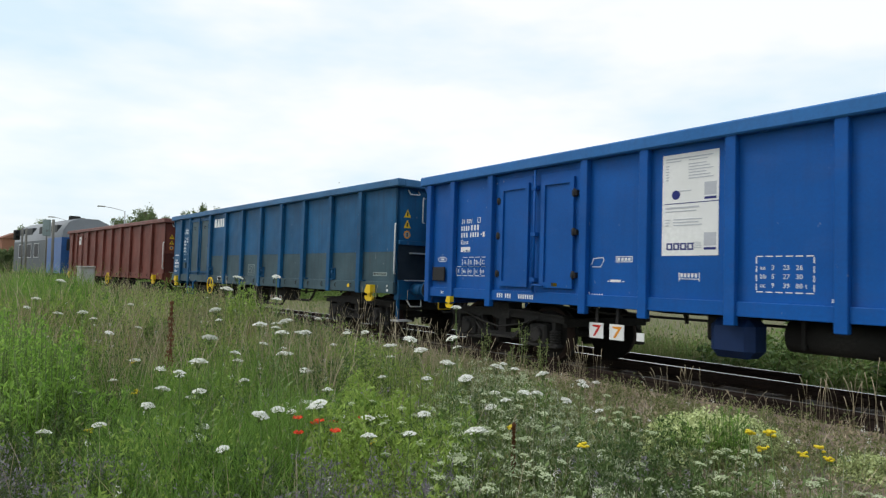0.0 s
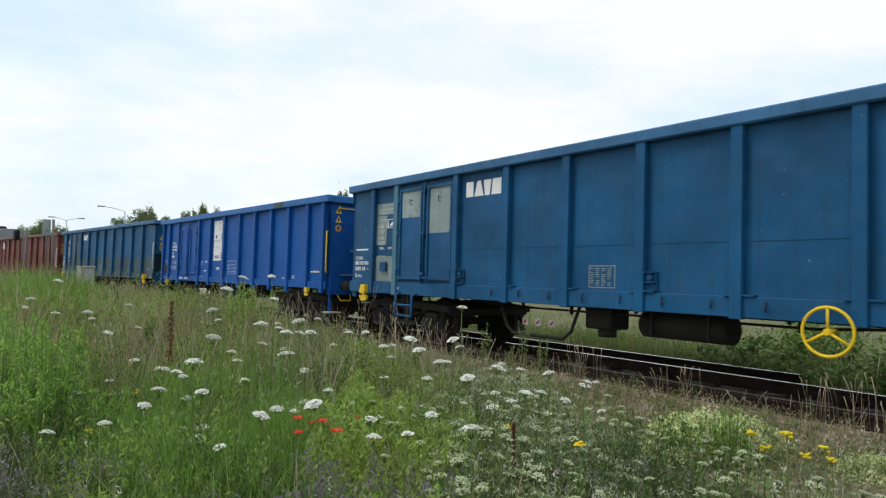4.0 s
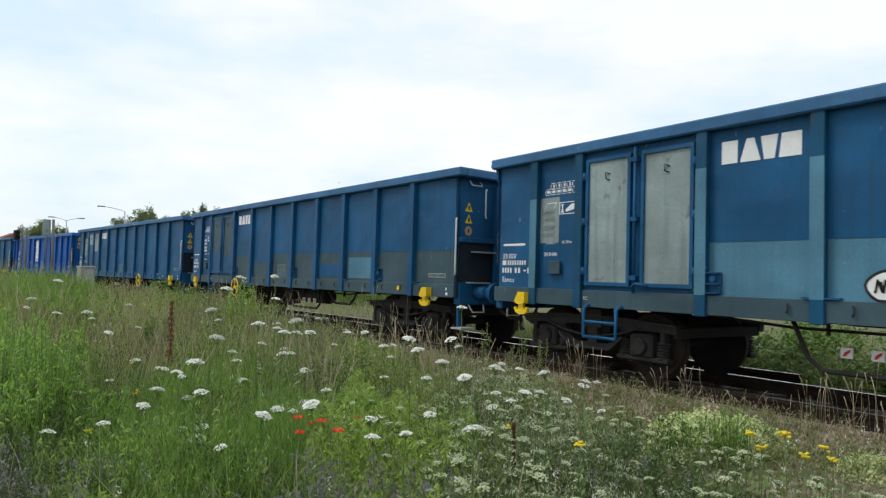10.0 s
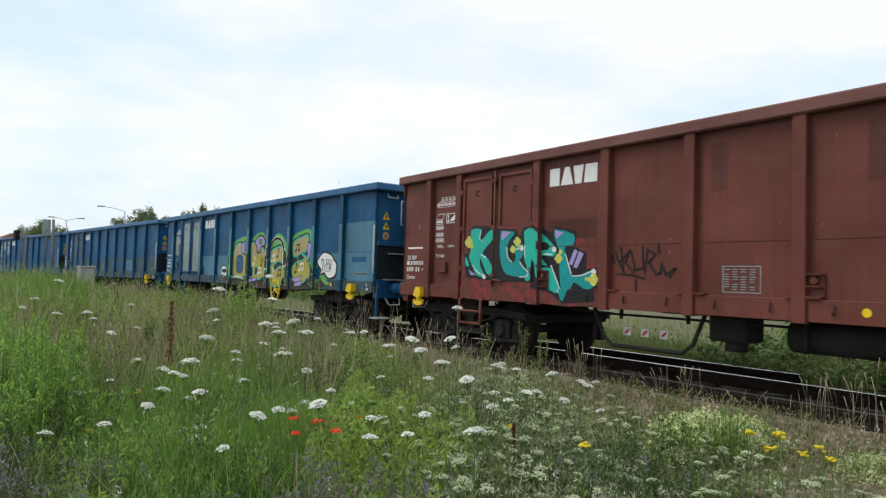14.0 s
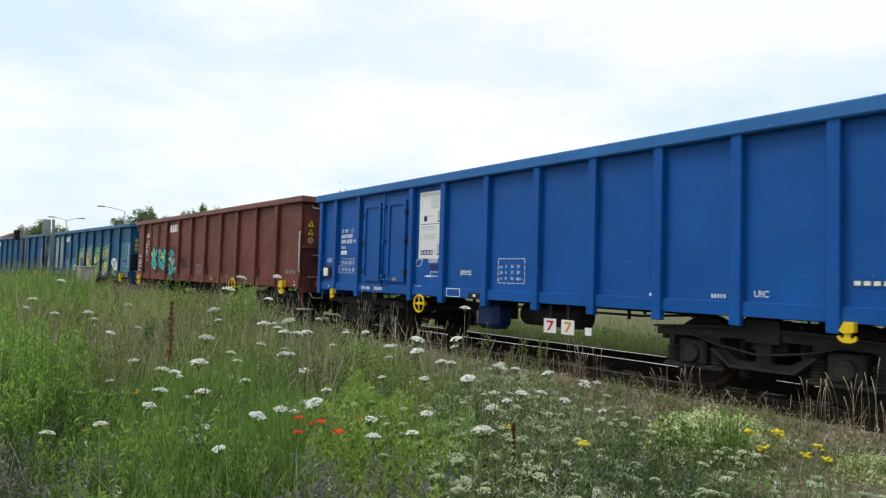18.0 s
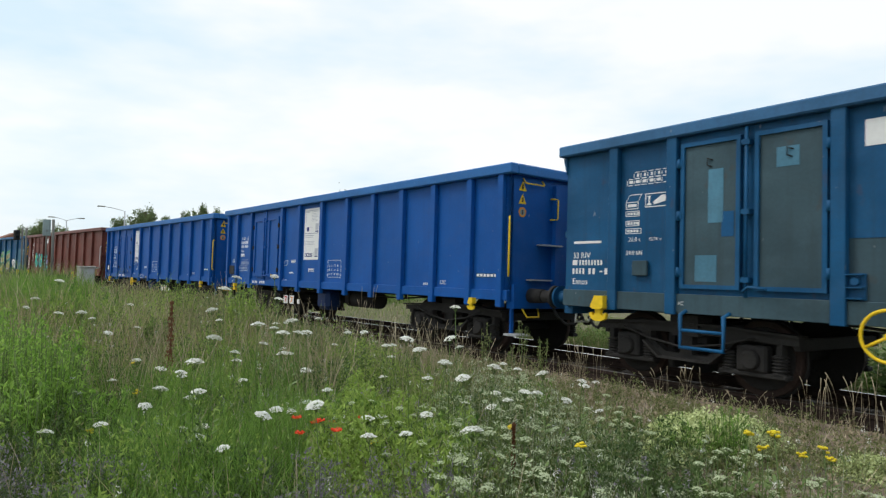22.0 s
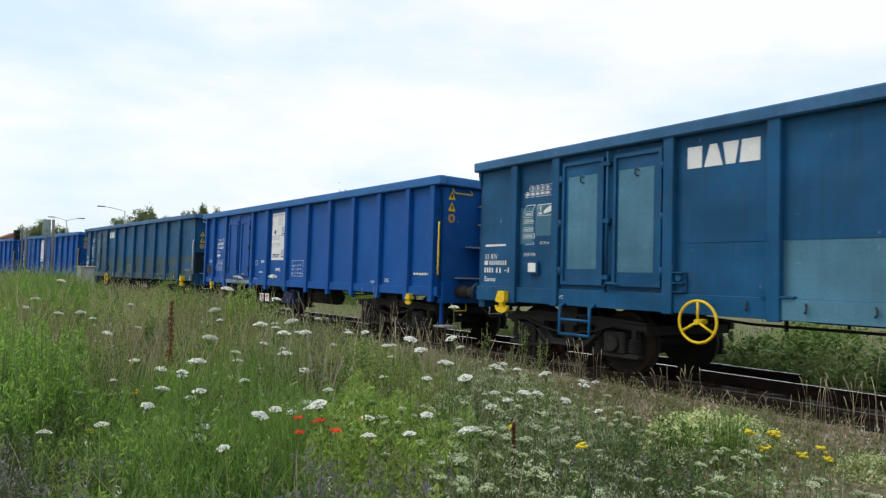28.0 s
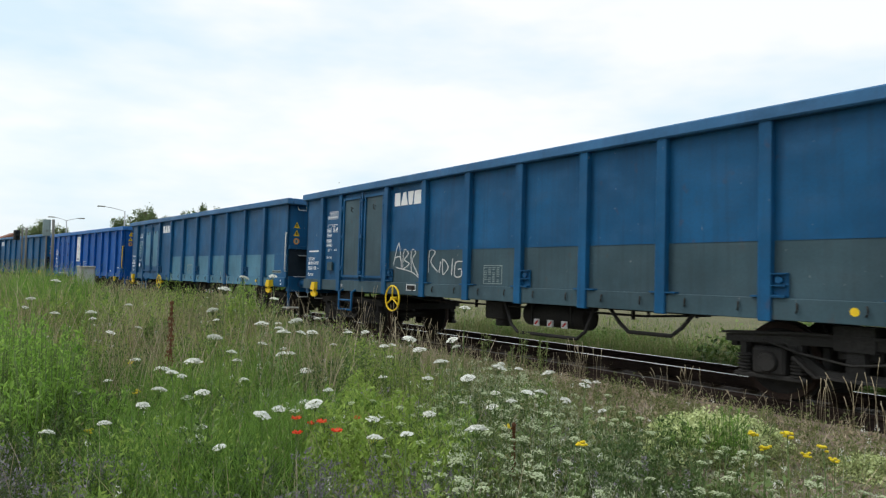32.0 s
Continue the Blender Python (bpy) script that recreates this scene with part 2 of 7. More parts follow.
M["ground"], M["ballast"] = ground_material(), ballast_material()
M["stone"] = leafy("grey_brown_stones", (0.10, 0.082, 0.068), (0.34, 0.29, 0.25), None, 0.0)
M["pink_spray"] = worn_spray("worn_red_spray_paint", (0.13, 0.050, 0.040), (0.30, 0.035, 0.045))
M["soil"] = plain("dry_brown_soil", (0.225, 0.180, 0.140), 0.95, 0, 0.45, 7, 1.0)

# ---- building helpers ----
SMALL_PRINT = ("marking", "load_table", "print", "plate_print", "spray_scrawl", "spray_dots", "spray_line", "lettering", "pictogram")


def part(name, bm, material, parent=None, label=""):
    me = bm if isinstance(bm, bpy.types.Mesh) else bpy.data.meshes.new(name)
    if me is not bm:
        bm.to_mesh(me)
        bm.free()
    for m in (material if isinstance(material, (list, tuple)) else [material]):
        if m.name not in me.materials:
            me.materials.append(m)
    ob = new(name, me)
    if parent:
        ob.parent = parent
    return tagged(ob, label, kind="stuff" if name in SMALL_PRINT else "")


def thing(name, label, category, group="", kind="", m=None):
    ob = new(name)
    ob.empty_display_size = 0.2
    if m is not None:
        ob.matrix_basis = m
    return tagged(ob, label, category, group, kind)


def box(bm, x0, x1, y0, y1, z0, z1, mat=0, cut=0.0):
    """A block; cut > 0 bevels its edges."""
    fs = []
    v = [bm.verts.new((x, y, z)) for x in (x0, x1) for y in (y0, y1) for z in (z0, z1)]
    for ids in ((0, 1, 3, 2), (4, 6, 7, 5), (0, 4, 5, 1), (2, 3, 7, 6), (0, 2, 6, 4), (1, 5, 7, 3)):
        f = bm.faces.new([v[i] for i in ids])
        f.material_index = mat
        fs.append(f)
    if cut:
        es = list({e for f in fs for e in f.edges})
        bmesh.ops.bevel(bm, geom=es, offset=cut, segments=1, affect="EDGES", material=-1)
    return bm


def slab(x0, x1, y0, y1, z0, z1, cut=0.0):
    return box(bmesh.new(), min(x0, x1), max(x0, x1), min(y0, y1), max(y0, y1), min(z0, z1), max(z0, z1), 0, cut)


def tube(bm, pts, r, sides=6):
    """A round bar along points."""
    pts = [Vector(p) for p in pts]
    rings = []
    for i, p in enumerate(pts):
        d = (pts[min(i + 1, len(pts) - 1)] - pts[max(i - 1, 0)]).normalized()
        u = d.orthogonal().normalized() if i == 0 else (u - d * u.dot(d)).normalized()
        v = d.cross(u)
        rings.append([bm.verts.new(p + r * (math.cos(2 * math.pi * k / sides) * u + math.sin(2 * math.pi * k / sides) * v)) for k in range(sides)])
    for a, b in zip(rings, rings[1:]):
        for k in range(sides):
            f = bm.faces.new((a[k], a[(k + 1) % sides], b[(k + 1) % sides], b[k]))
            f.smooth = True
    bm.faces.new(rings[0][::-1])
    bm.faces.new(rings[-1])
    return bm


def disc(bm, centre, axis, r, depth, sides=20, r2=None, mat=0):
    """A short cylinder or cone along axis 'x', 'y' or 'z', from centre."""
    r2 = r if r2 is None else r2
    c = Vector(centre)
    ax = {"x": Vector((1, 0, 0)), "y": Vector((0, 1, 0)), "z": Vector((0, 0, 1))}[axis]
    u = ax.orthogonal().normalized()
    v = ax.cross(u)
    ra, rb = [], []
    for k in range(sides):
        d = math.cos(2 * math.pi * k / sides) * u + math.sin(2 * math.pi * k / sides) * v
        ra.append(bm.verts.new(c + d * r))
        rb.append(bm.verts.new(c + ax * depth + d * r2))
    for k in range(sides):
        f = bm.faces.new((ra[k], ra[(k + 1) % sides], rb[(k + 1) % sides], rb[k]))
        f.smooth, f.material_index = True, mat
    for ring in (ra[::-1], rb):
        bm.faces.new(ring).material_index = mat
    return bm


def lathe(bm, profile, sides=16):
    """A profile of (radius, z) turned round the z axis."""
    rows = [[bm.verts.new((r * math.cos(2 * math.pi * k / sides), r * math.sin(2 * math.pi * k / sides), z)) for k in range(sides)] for r, z in profile]
    for a, b in zip(rows, rows[1:]):
        for k in range(sides):
            bm.faces.new((a[k], a[(k + 1) % sides], b[(k + 1) % sides], b[k]))
    bm.faces.new(rows[0][::-1])
    bm.faces.new(rows[-1])
    return bm


def ring(bm, centre, axis, r, thick, sides=28, minor=6):
    """A torus round axis 'y'."""
    c = Vector(centre)
    rows = []
    for k in range(sides):
        a = 2 * math.pi * k / sides
        rad = Vector((math.cos(a), 0, math.sin(a)))
        rows.append([bm.verts.new(c + rad * (r + thick * math.cos(2 * math.pi * j / minor)) + Vector((0, thick * math.sin(2 * math.pi * j / minor), 0))) for j in range(minor)])
    for k in range(sides):
        for j in range(minor):
            f = bm.faces.new((rows[k][j], rows[k][(j + 1) % minor], rows[(k + 1) % sides][(j + 1) % minor], rows[(k + 1) % sides][j]))
            f.smooth = True
    return bm


def plate(bm, pts, y0, y1, mat=0):
    """A polygon given in x and z, thickened from y0 to y1."""
    a = [bm.verts.new((x, y0, z)) for x, z in pts]
    b = [bm.verts.new((x, y1, z)) for x, z in pts]
    n = len(pts)
    for f in [bm.faces.new(a), bm.faces.new(b[::-1])] + [bm.faces.new((a[i], b[i], b[(i + 1) % n], a[(i + 1) % n])) for i in range(n)]:
        f.material_index = mat
    return bm


WORDS = {}


def words(text, size):
    """The mesh of a line of writing in the built-in font, in x and z, from its lower left corner."""
    if (text, size) not in WORDS:
        cu = bpy.data.curves.new("writing", "FONT")
        cu.body, cu.size, cu.extrude = text, size, 0.0012
        cu.resolution_u = 2
        ob = new("writing", cu)
        me = bpy.data.meshes.new_from_object(ob.evaluated_get(bpy.context.evaluated_depsgraph_get()))
        bpy.data.objects.remove(ob)
        me.transform(Matrix.Rotation(radians(90), 4, "X"))
        WORDS[text, size] = me
    return WORDS[text, size]


def lettering(text, x, y, z, size, material, parent, name="lettering"):
    ob = part(name, words(text, size).copy(), material, parent)
    ob.location = (x, y, z)
    return ob


def mesh_of(name, verts, faces, material, kind="", label="", category="", smooth=False, mats=None):
    """One object from arrays of points and faces."""
    me = bpy.data.meshes.new(name)
    me.from_pydata([tuple(v) for v in verts], [], [tuple(f) for f in faces]) if not isinstance(verts, np.ndarray) else me.from_pydata(verts.tolist(), [], faces.tolist())
    for m in (material if isinstance(material, list) else [material]):
        me.materials.append(m)
    if mats is not None:
        me.polygons.foreach_set("material_index", np.asarray(mats, dtype=np.int32))
    if smooth:
        me.polygons.foreach_set("use_smooth", np.ones(len(me.polygons), dtype=bool))
    return tagged(new(name, me), label, category, "", kind)


# ---- ground and track ----
def smooth(a, b, x):
    t = np.clip((x - a) / (b - a), 0, 1)
    return t * t * (3 - 2 * t)


def track_coords(x, y):
    r = np.hypot(x, y + RADIUS)
    return np.arctan2(x, y + RADIUS) * RADIUS, RADIUS - r


def ground_z(x, y):
    """Height of the ground: the track bed, a low strip beside it, and the meadow that rises away from the train."""
    x, y = np.asarray(x, float), np.asarray(y, float)
    q, w = track_coords(x, y)
    z = GRADE * np.clip(q, -160, 40)
    z = z + np.interp(w, [-2.5, -1.7, 1.0, 1.25, 1.9, 2.6, 4.2], [-0.42, -0.30, -0.26, -0.105, -0.085, -0.12, -0.15])
    z = z + smooth(2.6, 4.6, w) * (-0.01 + (0.62 + 0.0138 * np.clip(-q, 0, 60)) * smooth(3.0, 14.0, -q))
    z = z + 0.035 * np.sin(x * 1.7 + y) * np.sin(y * 1.3 - x * 0.4) * smooth(2.5, 4, np.abs(w))
    return z


def spread(lo, hi, step, far):
    inner = np.arange(lo, hi + step / 2, step)
    grow = np.array([1.5, 4, 9, 18, 35, 70, 140, 300, 700, far])
    return np.concatenate([lo - grow[::-1], inner, hi + grow])


def sheet(name, xs, ys, zf, material, label, category="ground"):
    X, Y = np.meshgrid(xs, ys)
    V = np.stack([X.ravel(), Y.ravel(), zf(X, Y).ravel()], 1)
    i = (np.arange(len(ys) - 1)[:, None] * len(xs) + np.arange(len(xs) - 1)[None]).ravel()
    F = np.stack([i, i + 1, i + 1 + len(xs), i + len(xs)], 1)
    return mesh_of(name, V, F, material, "structure", label, category, True)


sheet("ground", spread(-60, 30, 0.5, 2200), spread(-16, 24, 0.5, 2200), ground_z, M["ground"], "rough green meadow ground with bare brown soil showing")


def sweep(name, profile, q0, q1, step, material, label, category, parent=None):
    """A profile of (w, z) points drawn along the track."""
    qs = np.linspace(q0, q1, int((q1 - q0) / step) + 1)
    V = [on_track(q, w, z) for q in qs for w, z in profile]
    k = len(profile)
    F = [(i * k + j, i * k + (j + 1) % k, (i + 1) * k + (j + 1) % k, (i + 1) * k + j) for i in range(len(qs) - 1) for j in range(k)]
    return mesh_of(name, V, F, material, "structure", label, category)


def rail_profile(w):
    half = [(0.036, 0.0), (0.036, -0.045), (0.009, -0.06), (0.009, -0.145), (0.068, -0.16), (0.068, -0.172)]
    return [(w + a, z) for a, z in half] + [(w - a, z) for a, z in half[::-1]]


def rail_thing(w, dz, label, end=36, top="tread"):
    body = sweep("rail", [(a, z + dz) for a, z in rail_profile(w)], -160, end, 2.0, M["rust"], label, "rail")
    head = sweep("running_surface", [(w + 0.034, dz + 0.001), (w + 0.030, dz + 0.003), (w - 0.030, dz + 0.003), (w - 0.034, dz + 0.001)], -160, end, 2.0, M[top], "", "")
    for key in ("kind",):
        del head[key]
    head.parent = body
    tagged(head, "worn top of the rail")


SPARE_END = -5.14
rail_thing(0.7535, 0.0, "rusty steel rail of the curved railway track", 36, "dull_tread")
rail_thing(-0.7535, 0.0, "rusty steel rail with a bright worn top")
rail_thing(-1.8, 0.0, "spare steel rail lying beside the track", SPARE_END)
sweep("ballast_bed", [(1.5, -0.45), (1.3, -0.17), (1.15, -0.165), (0.90, -0.178), (0.62, -0.19), (-0.62, -0.215), (-1.5, -0.205), (-1.65, -0.175), (-2.0, -0.175), (-2.5, -0.43)], -160, 36, 1.0, M["ballast"], "dark brown ballast bed under the rails", "ballast")
sweep("soil_strip", [(4.2, -0.138), (2.6, -0.108), (1.9, -0.073), (1.25, -0.093), (1.18, -0.14), (1.16, -0.5), (4.2, -0.6)], -60, 20, 0.7, M["soil"], "bare brown soil strip beside the ballast", "soil")
sl = slab(-0.12, 0.12, -1.3, 1.3, -0.36, -0.185, 0.015)
sl_me = bpy.data.meshes.new("sleeper")
sl.to_mesh(sl_me)
sl.free()
sl_me.materials.append(M["wood"])
for k in range(72):
    q = -32 + 0.62 * k
    ob = tagged(new("sleeper", sl_me), "weathered dark timber railway sleeper", "sleeper", "sleepers of the track")
    p = on_track(q)
    ob.matrix_basis = Matrix.Translation(p) @ pose(0, 0, 0, math.degrees(CANT), 0, -math.degrees(BEND * q))

# ---- the train ----
def wheelset_mesh():
    bm = bmesh.new()
    for s in (-1, 1):
        disc(bm, (0, s * 0.69, 0), "y", 0.46, s * 0.125, 28, 0.452, 1)
        disc(bm, (0, s * 0.68, 0), "y", 0.488, s * 0.03, 28, 0.47, 0)
        disc(bm, (0, s * 0.81, 0), "y", 0.40, s * 0.012, 24, 0.36, 0)
        disc(bm, (0, s * 0.815, 0), "y", 0.13, s * 0.10, 14, 0.11, 0)
        for k in range(6):
            a = k * math.pi / 3
            disc(bm, (0.25 * math.cos(a), s * 0.815, 0.25 * math.sin(a)), "y", 0.03, s * 0.02, 8)
    disc(bm, (0, -0.98, 0), "y", 0.07, 1.96, 12)
    me = bpy.data.meshes.new("wheelset")
    bm.to_mesh(me)
    bm.free()
    me.materials.append(M["iron"])
    me.materials.append(M["rust"])
    return me


def bogie_meshes():
    out = {}
    # fish-bellied side frames, cross members, bolster
    for s, key in ((-1, "side_frame_near"), (1, "side_frame_far")):
        bm = bmesh.new()
        y0, y1 = s * 0.94, s * 1.06
        plate(bm, [(-1.44, 0.66), (-1.44, 0.75), (-0.55, 0.80), (0.55, 0.80), (1.44, 0.75), (1.44, 0.66), (0.62, 0.68), (0.30, 0.69), (-0.30, 0.69), (-0.62, 0.68)], y0, y1)
        plate(bm, [(-1.46, 0.755), (-0.55, 0.80), (0.55, 0.80), (1.46, 0.755), (1.46, 0.78), (0.55, 0.828), (-0.55, 0.828), (-1.46, 0.78)], s * 0.90, s * 1.12)
        plate(bm, [(-0.72, 0.68), (-0.60, 0.55), (-0.36, 0.36), (0.36, 0.36), (0.60, 0.55), (0.72, 0.68), (0.62, 0.68), (0.50, 0.56), (0.30, 0.43), (-0.30, 0.43), (-0.50, 0.56), (-0.62, 0.68)], y0, y1)
        plate(bm, [(-0.62, 0.545), (-0.38, 0.345), (0.38, 0.345), (0.62, 0.545), (0.60, 0.565), (0.36, 0.37), (-0.36, 0.37), (-0.60, 0.565)], s * 0.88, s * 1.15)
        for xx in (-1.22, -0.58, 0.58, 1.22):
            box(bm, xx - 0.035, xx + 0.035, min(y0, y1), max(y0, y1), 0.50, 0.68)
        box(bm, -0.09, 0.09, min(y0, y1), max(y0, y1), 0.43, 0.70)
        tube(bm, [(-0.95, s * 1.13, 0.72), (-0.55, s * 1.13, 0.60), (0.0, s * 1.14, 0.52), (0.55, s * 1.13, 0.60), (0.95, s * 1.13, 0.72)], 0.016, 5)
        box(bm, -0.2, 0.2, min(s * 0.8, s * 1.1), max(s * 0.8, s * 1.1), 0.66, 0.93)
        out[key] = bm
    out["bogie"] = box(bmesh.new(), -0.22, 0.22, -0.95, 0.95, 0.55, 0.82, 0, 0.02)
    out["end_beam"] = box(bmesh.new(), -0.04, 0.04, -0.98, 0.98, 0.60, 0.74, 0, 0.01)
    bm = bmesh.new()
    box(bm, -0.19, 0.19, 0.93, 1.11, -0.15, 0.17, 0, 0.03)
    disc(bm, (0, 1.11, 0), "y", 0.125, 0.05, 14, 0.10)
    for k in range(4):
        a = math.pi / 4 + k * math.pi / 2
        disc(bm, (0.09 * math.cos(a), 1.15, 0.09 * math.sin(a)), "y", 0.016, 0.02, 6)
    box(bm, -0.42, 0.42, 0.93, 1.09, -0.20, -0.14, 0, 0.015)
    out["axle_box"] = bm
    bm = bmesh.new()
    lathe(bm, [(0.03, 0)] + [(r, 0.0095 * k) for k, r in enumerate([0.095, 0.095, 0.07, 0.07] * 6)] + [(0.03, 0.22)], 12)
    out["spring"] = bm
    bm = bmesh.new()
    box(bm, -0.05, 0.05, 0.55, 0.86, -0.26, 0.22, 0, 0.02)
    tube(bm, [(0.02, 0.7, 0.2), (0.1, 0.7, 0.45)], 0.02)
    out["brake_block"] = bm
    for k, b in out.items():
        me = bpy.data.meshes.new(k)
        b.to_mesh(me)
        b.free()
        me.materials.append(M["iron"])
        out[k] = me
    return out


WHEELSET, BOGIE = wheelset_mesh(), bogie_meshes()
WHEELSETS = []


def bogie(parent, x):
    b = part("bogie", BOGIE["bogie"], M["iron"], parent, "sooty cast steel bogie")
    b.location = (x, 0, 0)
    part("side_frame", BOGIE["side_frame_near"], M["iron"], b)
    part("side_frame", BOGIE["side_frame_far"], M["iron"], b)
    for ex in (-1.38, 1.38):
        part("end_beam", BOGIE["end_beam"], M["iron"], b).location = (ex, 0, 0)
    for ax in (-0.9, 0.9):
        ws = part("wheelset", WHEELSET, M["iron"], b)
        ws.location = (ax, 0, 0.46)
        WHEELSETS.append(ws)
        for s in (0, 180):
            q = part("axle_box", BOGIE["axle_box"], M["iron"], b)
            q.matrix_basis = pose(ax, 0, 0.46, 0, 0, s)
            for d in (-0.31, 0.31):
                sp = part("spring", BOGIE["spring"], M["iron"], b)
                sp.location = (ax + d, 1.01 * (1 if s == 0 else -1), 0.32)
            k = part("brake_block", BOGIE["brake_block"], M["iron"], b)
            k.matrix_basis = pose(ax - 0.53 * (1 if ax > 0 else -1), 0, 0.46, 0, 0, s)
    return b


def buffer(parent, x, y, out, shank, material):
    bm = bmesh.new()
    disc(bm, (x, y, 1.06), "x", 0.15, out * 0.03, 18)
    disc(bm, (x, y, 1.06), "x", 0.125, out * 0.36, 18, 0.115)
    for dy in (-0.12, 0.12):
        for dz in (-0.12, 0.12):
            box(bm, min(x, x + out * 0.025), max(x, x + out * 0.025), y + dy - 0.03, y + dy + 0.03, 1.06 + dz - 0.03, 1.06 + dz + 0.03)
    b = part("buffer", bm, material, parent)
    bm = bmesh.new()
    disc(bm, (x + out * 0.36, y, 1.06), "x", 0.10, out * (shank - 0.40), 16)
    disc(bm, (x + out * (shank - 0.05), y, 1.06), "x", 0.185, out * 0.045, 22, 0.175)
    part("buffer_head", bm, material, b)


def handle(bm, a, b, out, r=0.013):
    """A bent grab bar from a to b that stands off by the vector out."""
    a, b, o = Vector(a), Vector(b), Vector(out)
    return tube(bm, [a, a + o * 0.8, a + o + (b - a) * 0.06, b + o + (a - b) * 0.06, b + o * 0.8, b], r, 6)


def bars(x, y, z, rows, material, parent, name="marking"):
    """Unreadable print as bars: rows of (dx, dz, width, height)."""
    bm = bmesh.new()
    for dx, dz, w, h in rows:
        n = int(w / (0.70 * h)) if h >= 0.05 else 1
        for k in range(max(n, 1)):
            a = x + dx + w * k / max(n, 1)
            box(bm, a, a + (w / n * 0.50 if n > 1 else w), y - 0.002, y + 0.002, z + dz, z + dz + h)
    return part(name, bm, material, parent)


def outline_box(bm, x0, x1, z0, z1, y, t=0.012):
    for a in ((x0, x1, z0, z0 + t), (x0, x1, z1 - t, z1), (x0, x0 + t, z0 + t, z1 - t), (x1 - t, x1, z0 + t, z1 - t)):
        box(bm, a[0], a[1], y - 0.002, y + 0.002, a[2], a[3])
    return bm


def dashed_grid(bm, x0, x1, z0, z1, y, cols, rows, t=0.012):
    for i in range(cols + 1):
        u = x0 + (x1 - x0) * i / cols
        for k in range(rows):
            a = z0 + (z1 - z0) * (k + 0.12) / rows
            box(bm, u - t / 2, u + t / 2, y - 0.002, y + 0.002, a, a + (z1 - z0) / rows * 0.7)
    for k in range(rows + 1):
        v = z0 + (z1 - z0) * k / rows
        for i in range(cols):
            a = x0 + (x1 - x0) * (i + 0.12) / cols
            box(bm, a, a + (x1 - x0) / cols * 0.7, y - 0.0025, y + 0.0025, v - t / 2, v + t / 2)
    return bm


def warning_signs(parent, x, y, z, material):
    """Two triangles and a round sign on the end wall, which faces +x."""
    for k, zz in enumerate((z, z - 0.22)):
        bm = bmesh.new()
        a = [bm.verts.new((x, y + d, zz + e)) for d, e in ((-0.09, 0), (0.09, 0), (0, 0.17))]
        b = [bm.verts.new((x + 0.004, y + d, zz + e)) for d, e in ((-0.09, 0), (0.09, 0), (0, 0.17))]
        bm.faces.new(a[::-1]), bm.faces.new(b)
        for i in range(3):
            bm.faces.new((a[i], a[(i + 1) % 3], b[(i + 1) % 3], b[i]))
        w = part("warning_sign", bm, material, parent, "yellow triangular warning sign")
        part("pictogram", slab(x + 0.004, x + 0.007, y - 0.018, y + 0.018, zz + 0.03, zz + 0.11), M["ink"], w)
    bm = bmesh.new()
    disc(bm, (x, y, z - 0.36), "x", 0.085, 0.004, 18)
    w = part("warning_sign", bm, M["orange"], parent, "round orange prohibition sign")
    bm = bmesh.new()
    disc(bm, (x + 0.004, y, z - 0.36), "x", 0.058, 0.003, 16)
    part("sign_face", bm, M["g_cream"], w)
    part("pictogram", slab(x + 0.007, x + 0.010, y - 0.012, y + 0.012, z - 0.40, z - 0.32), M["ink"], w)


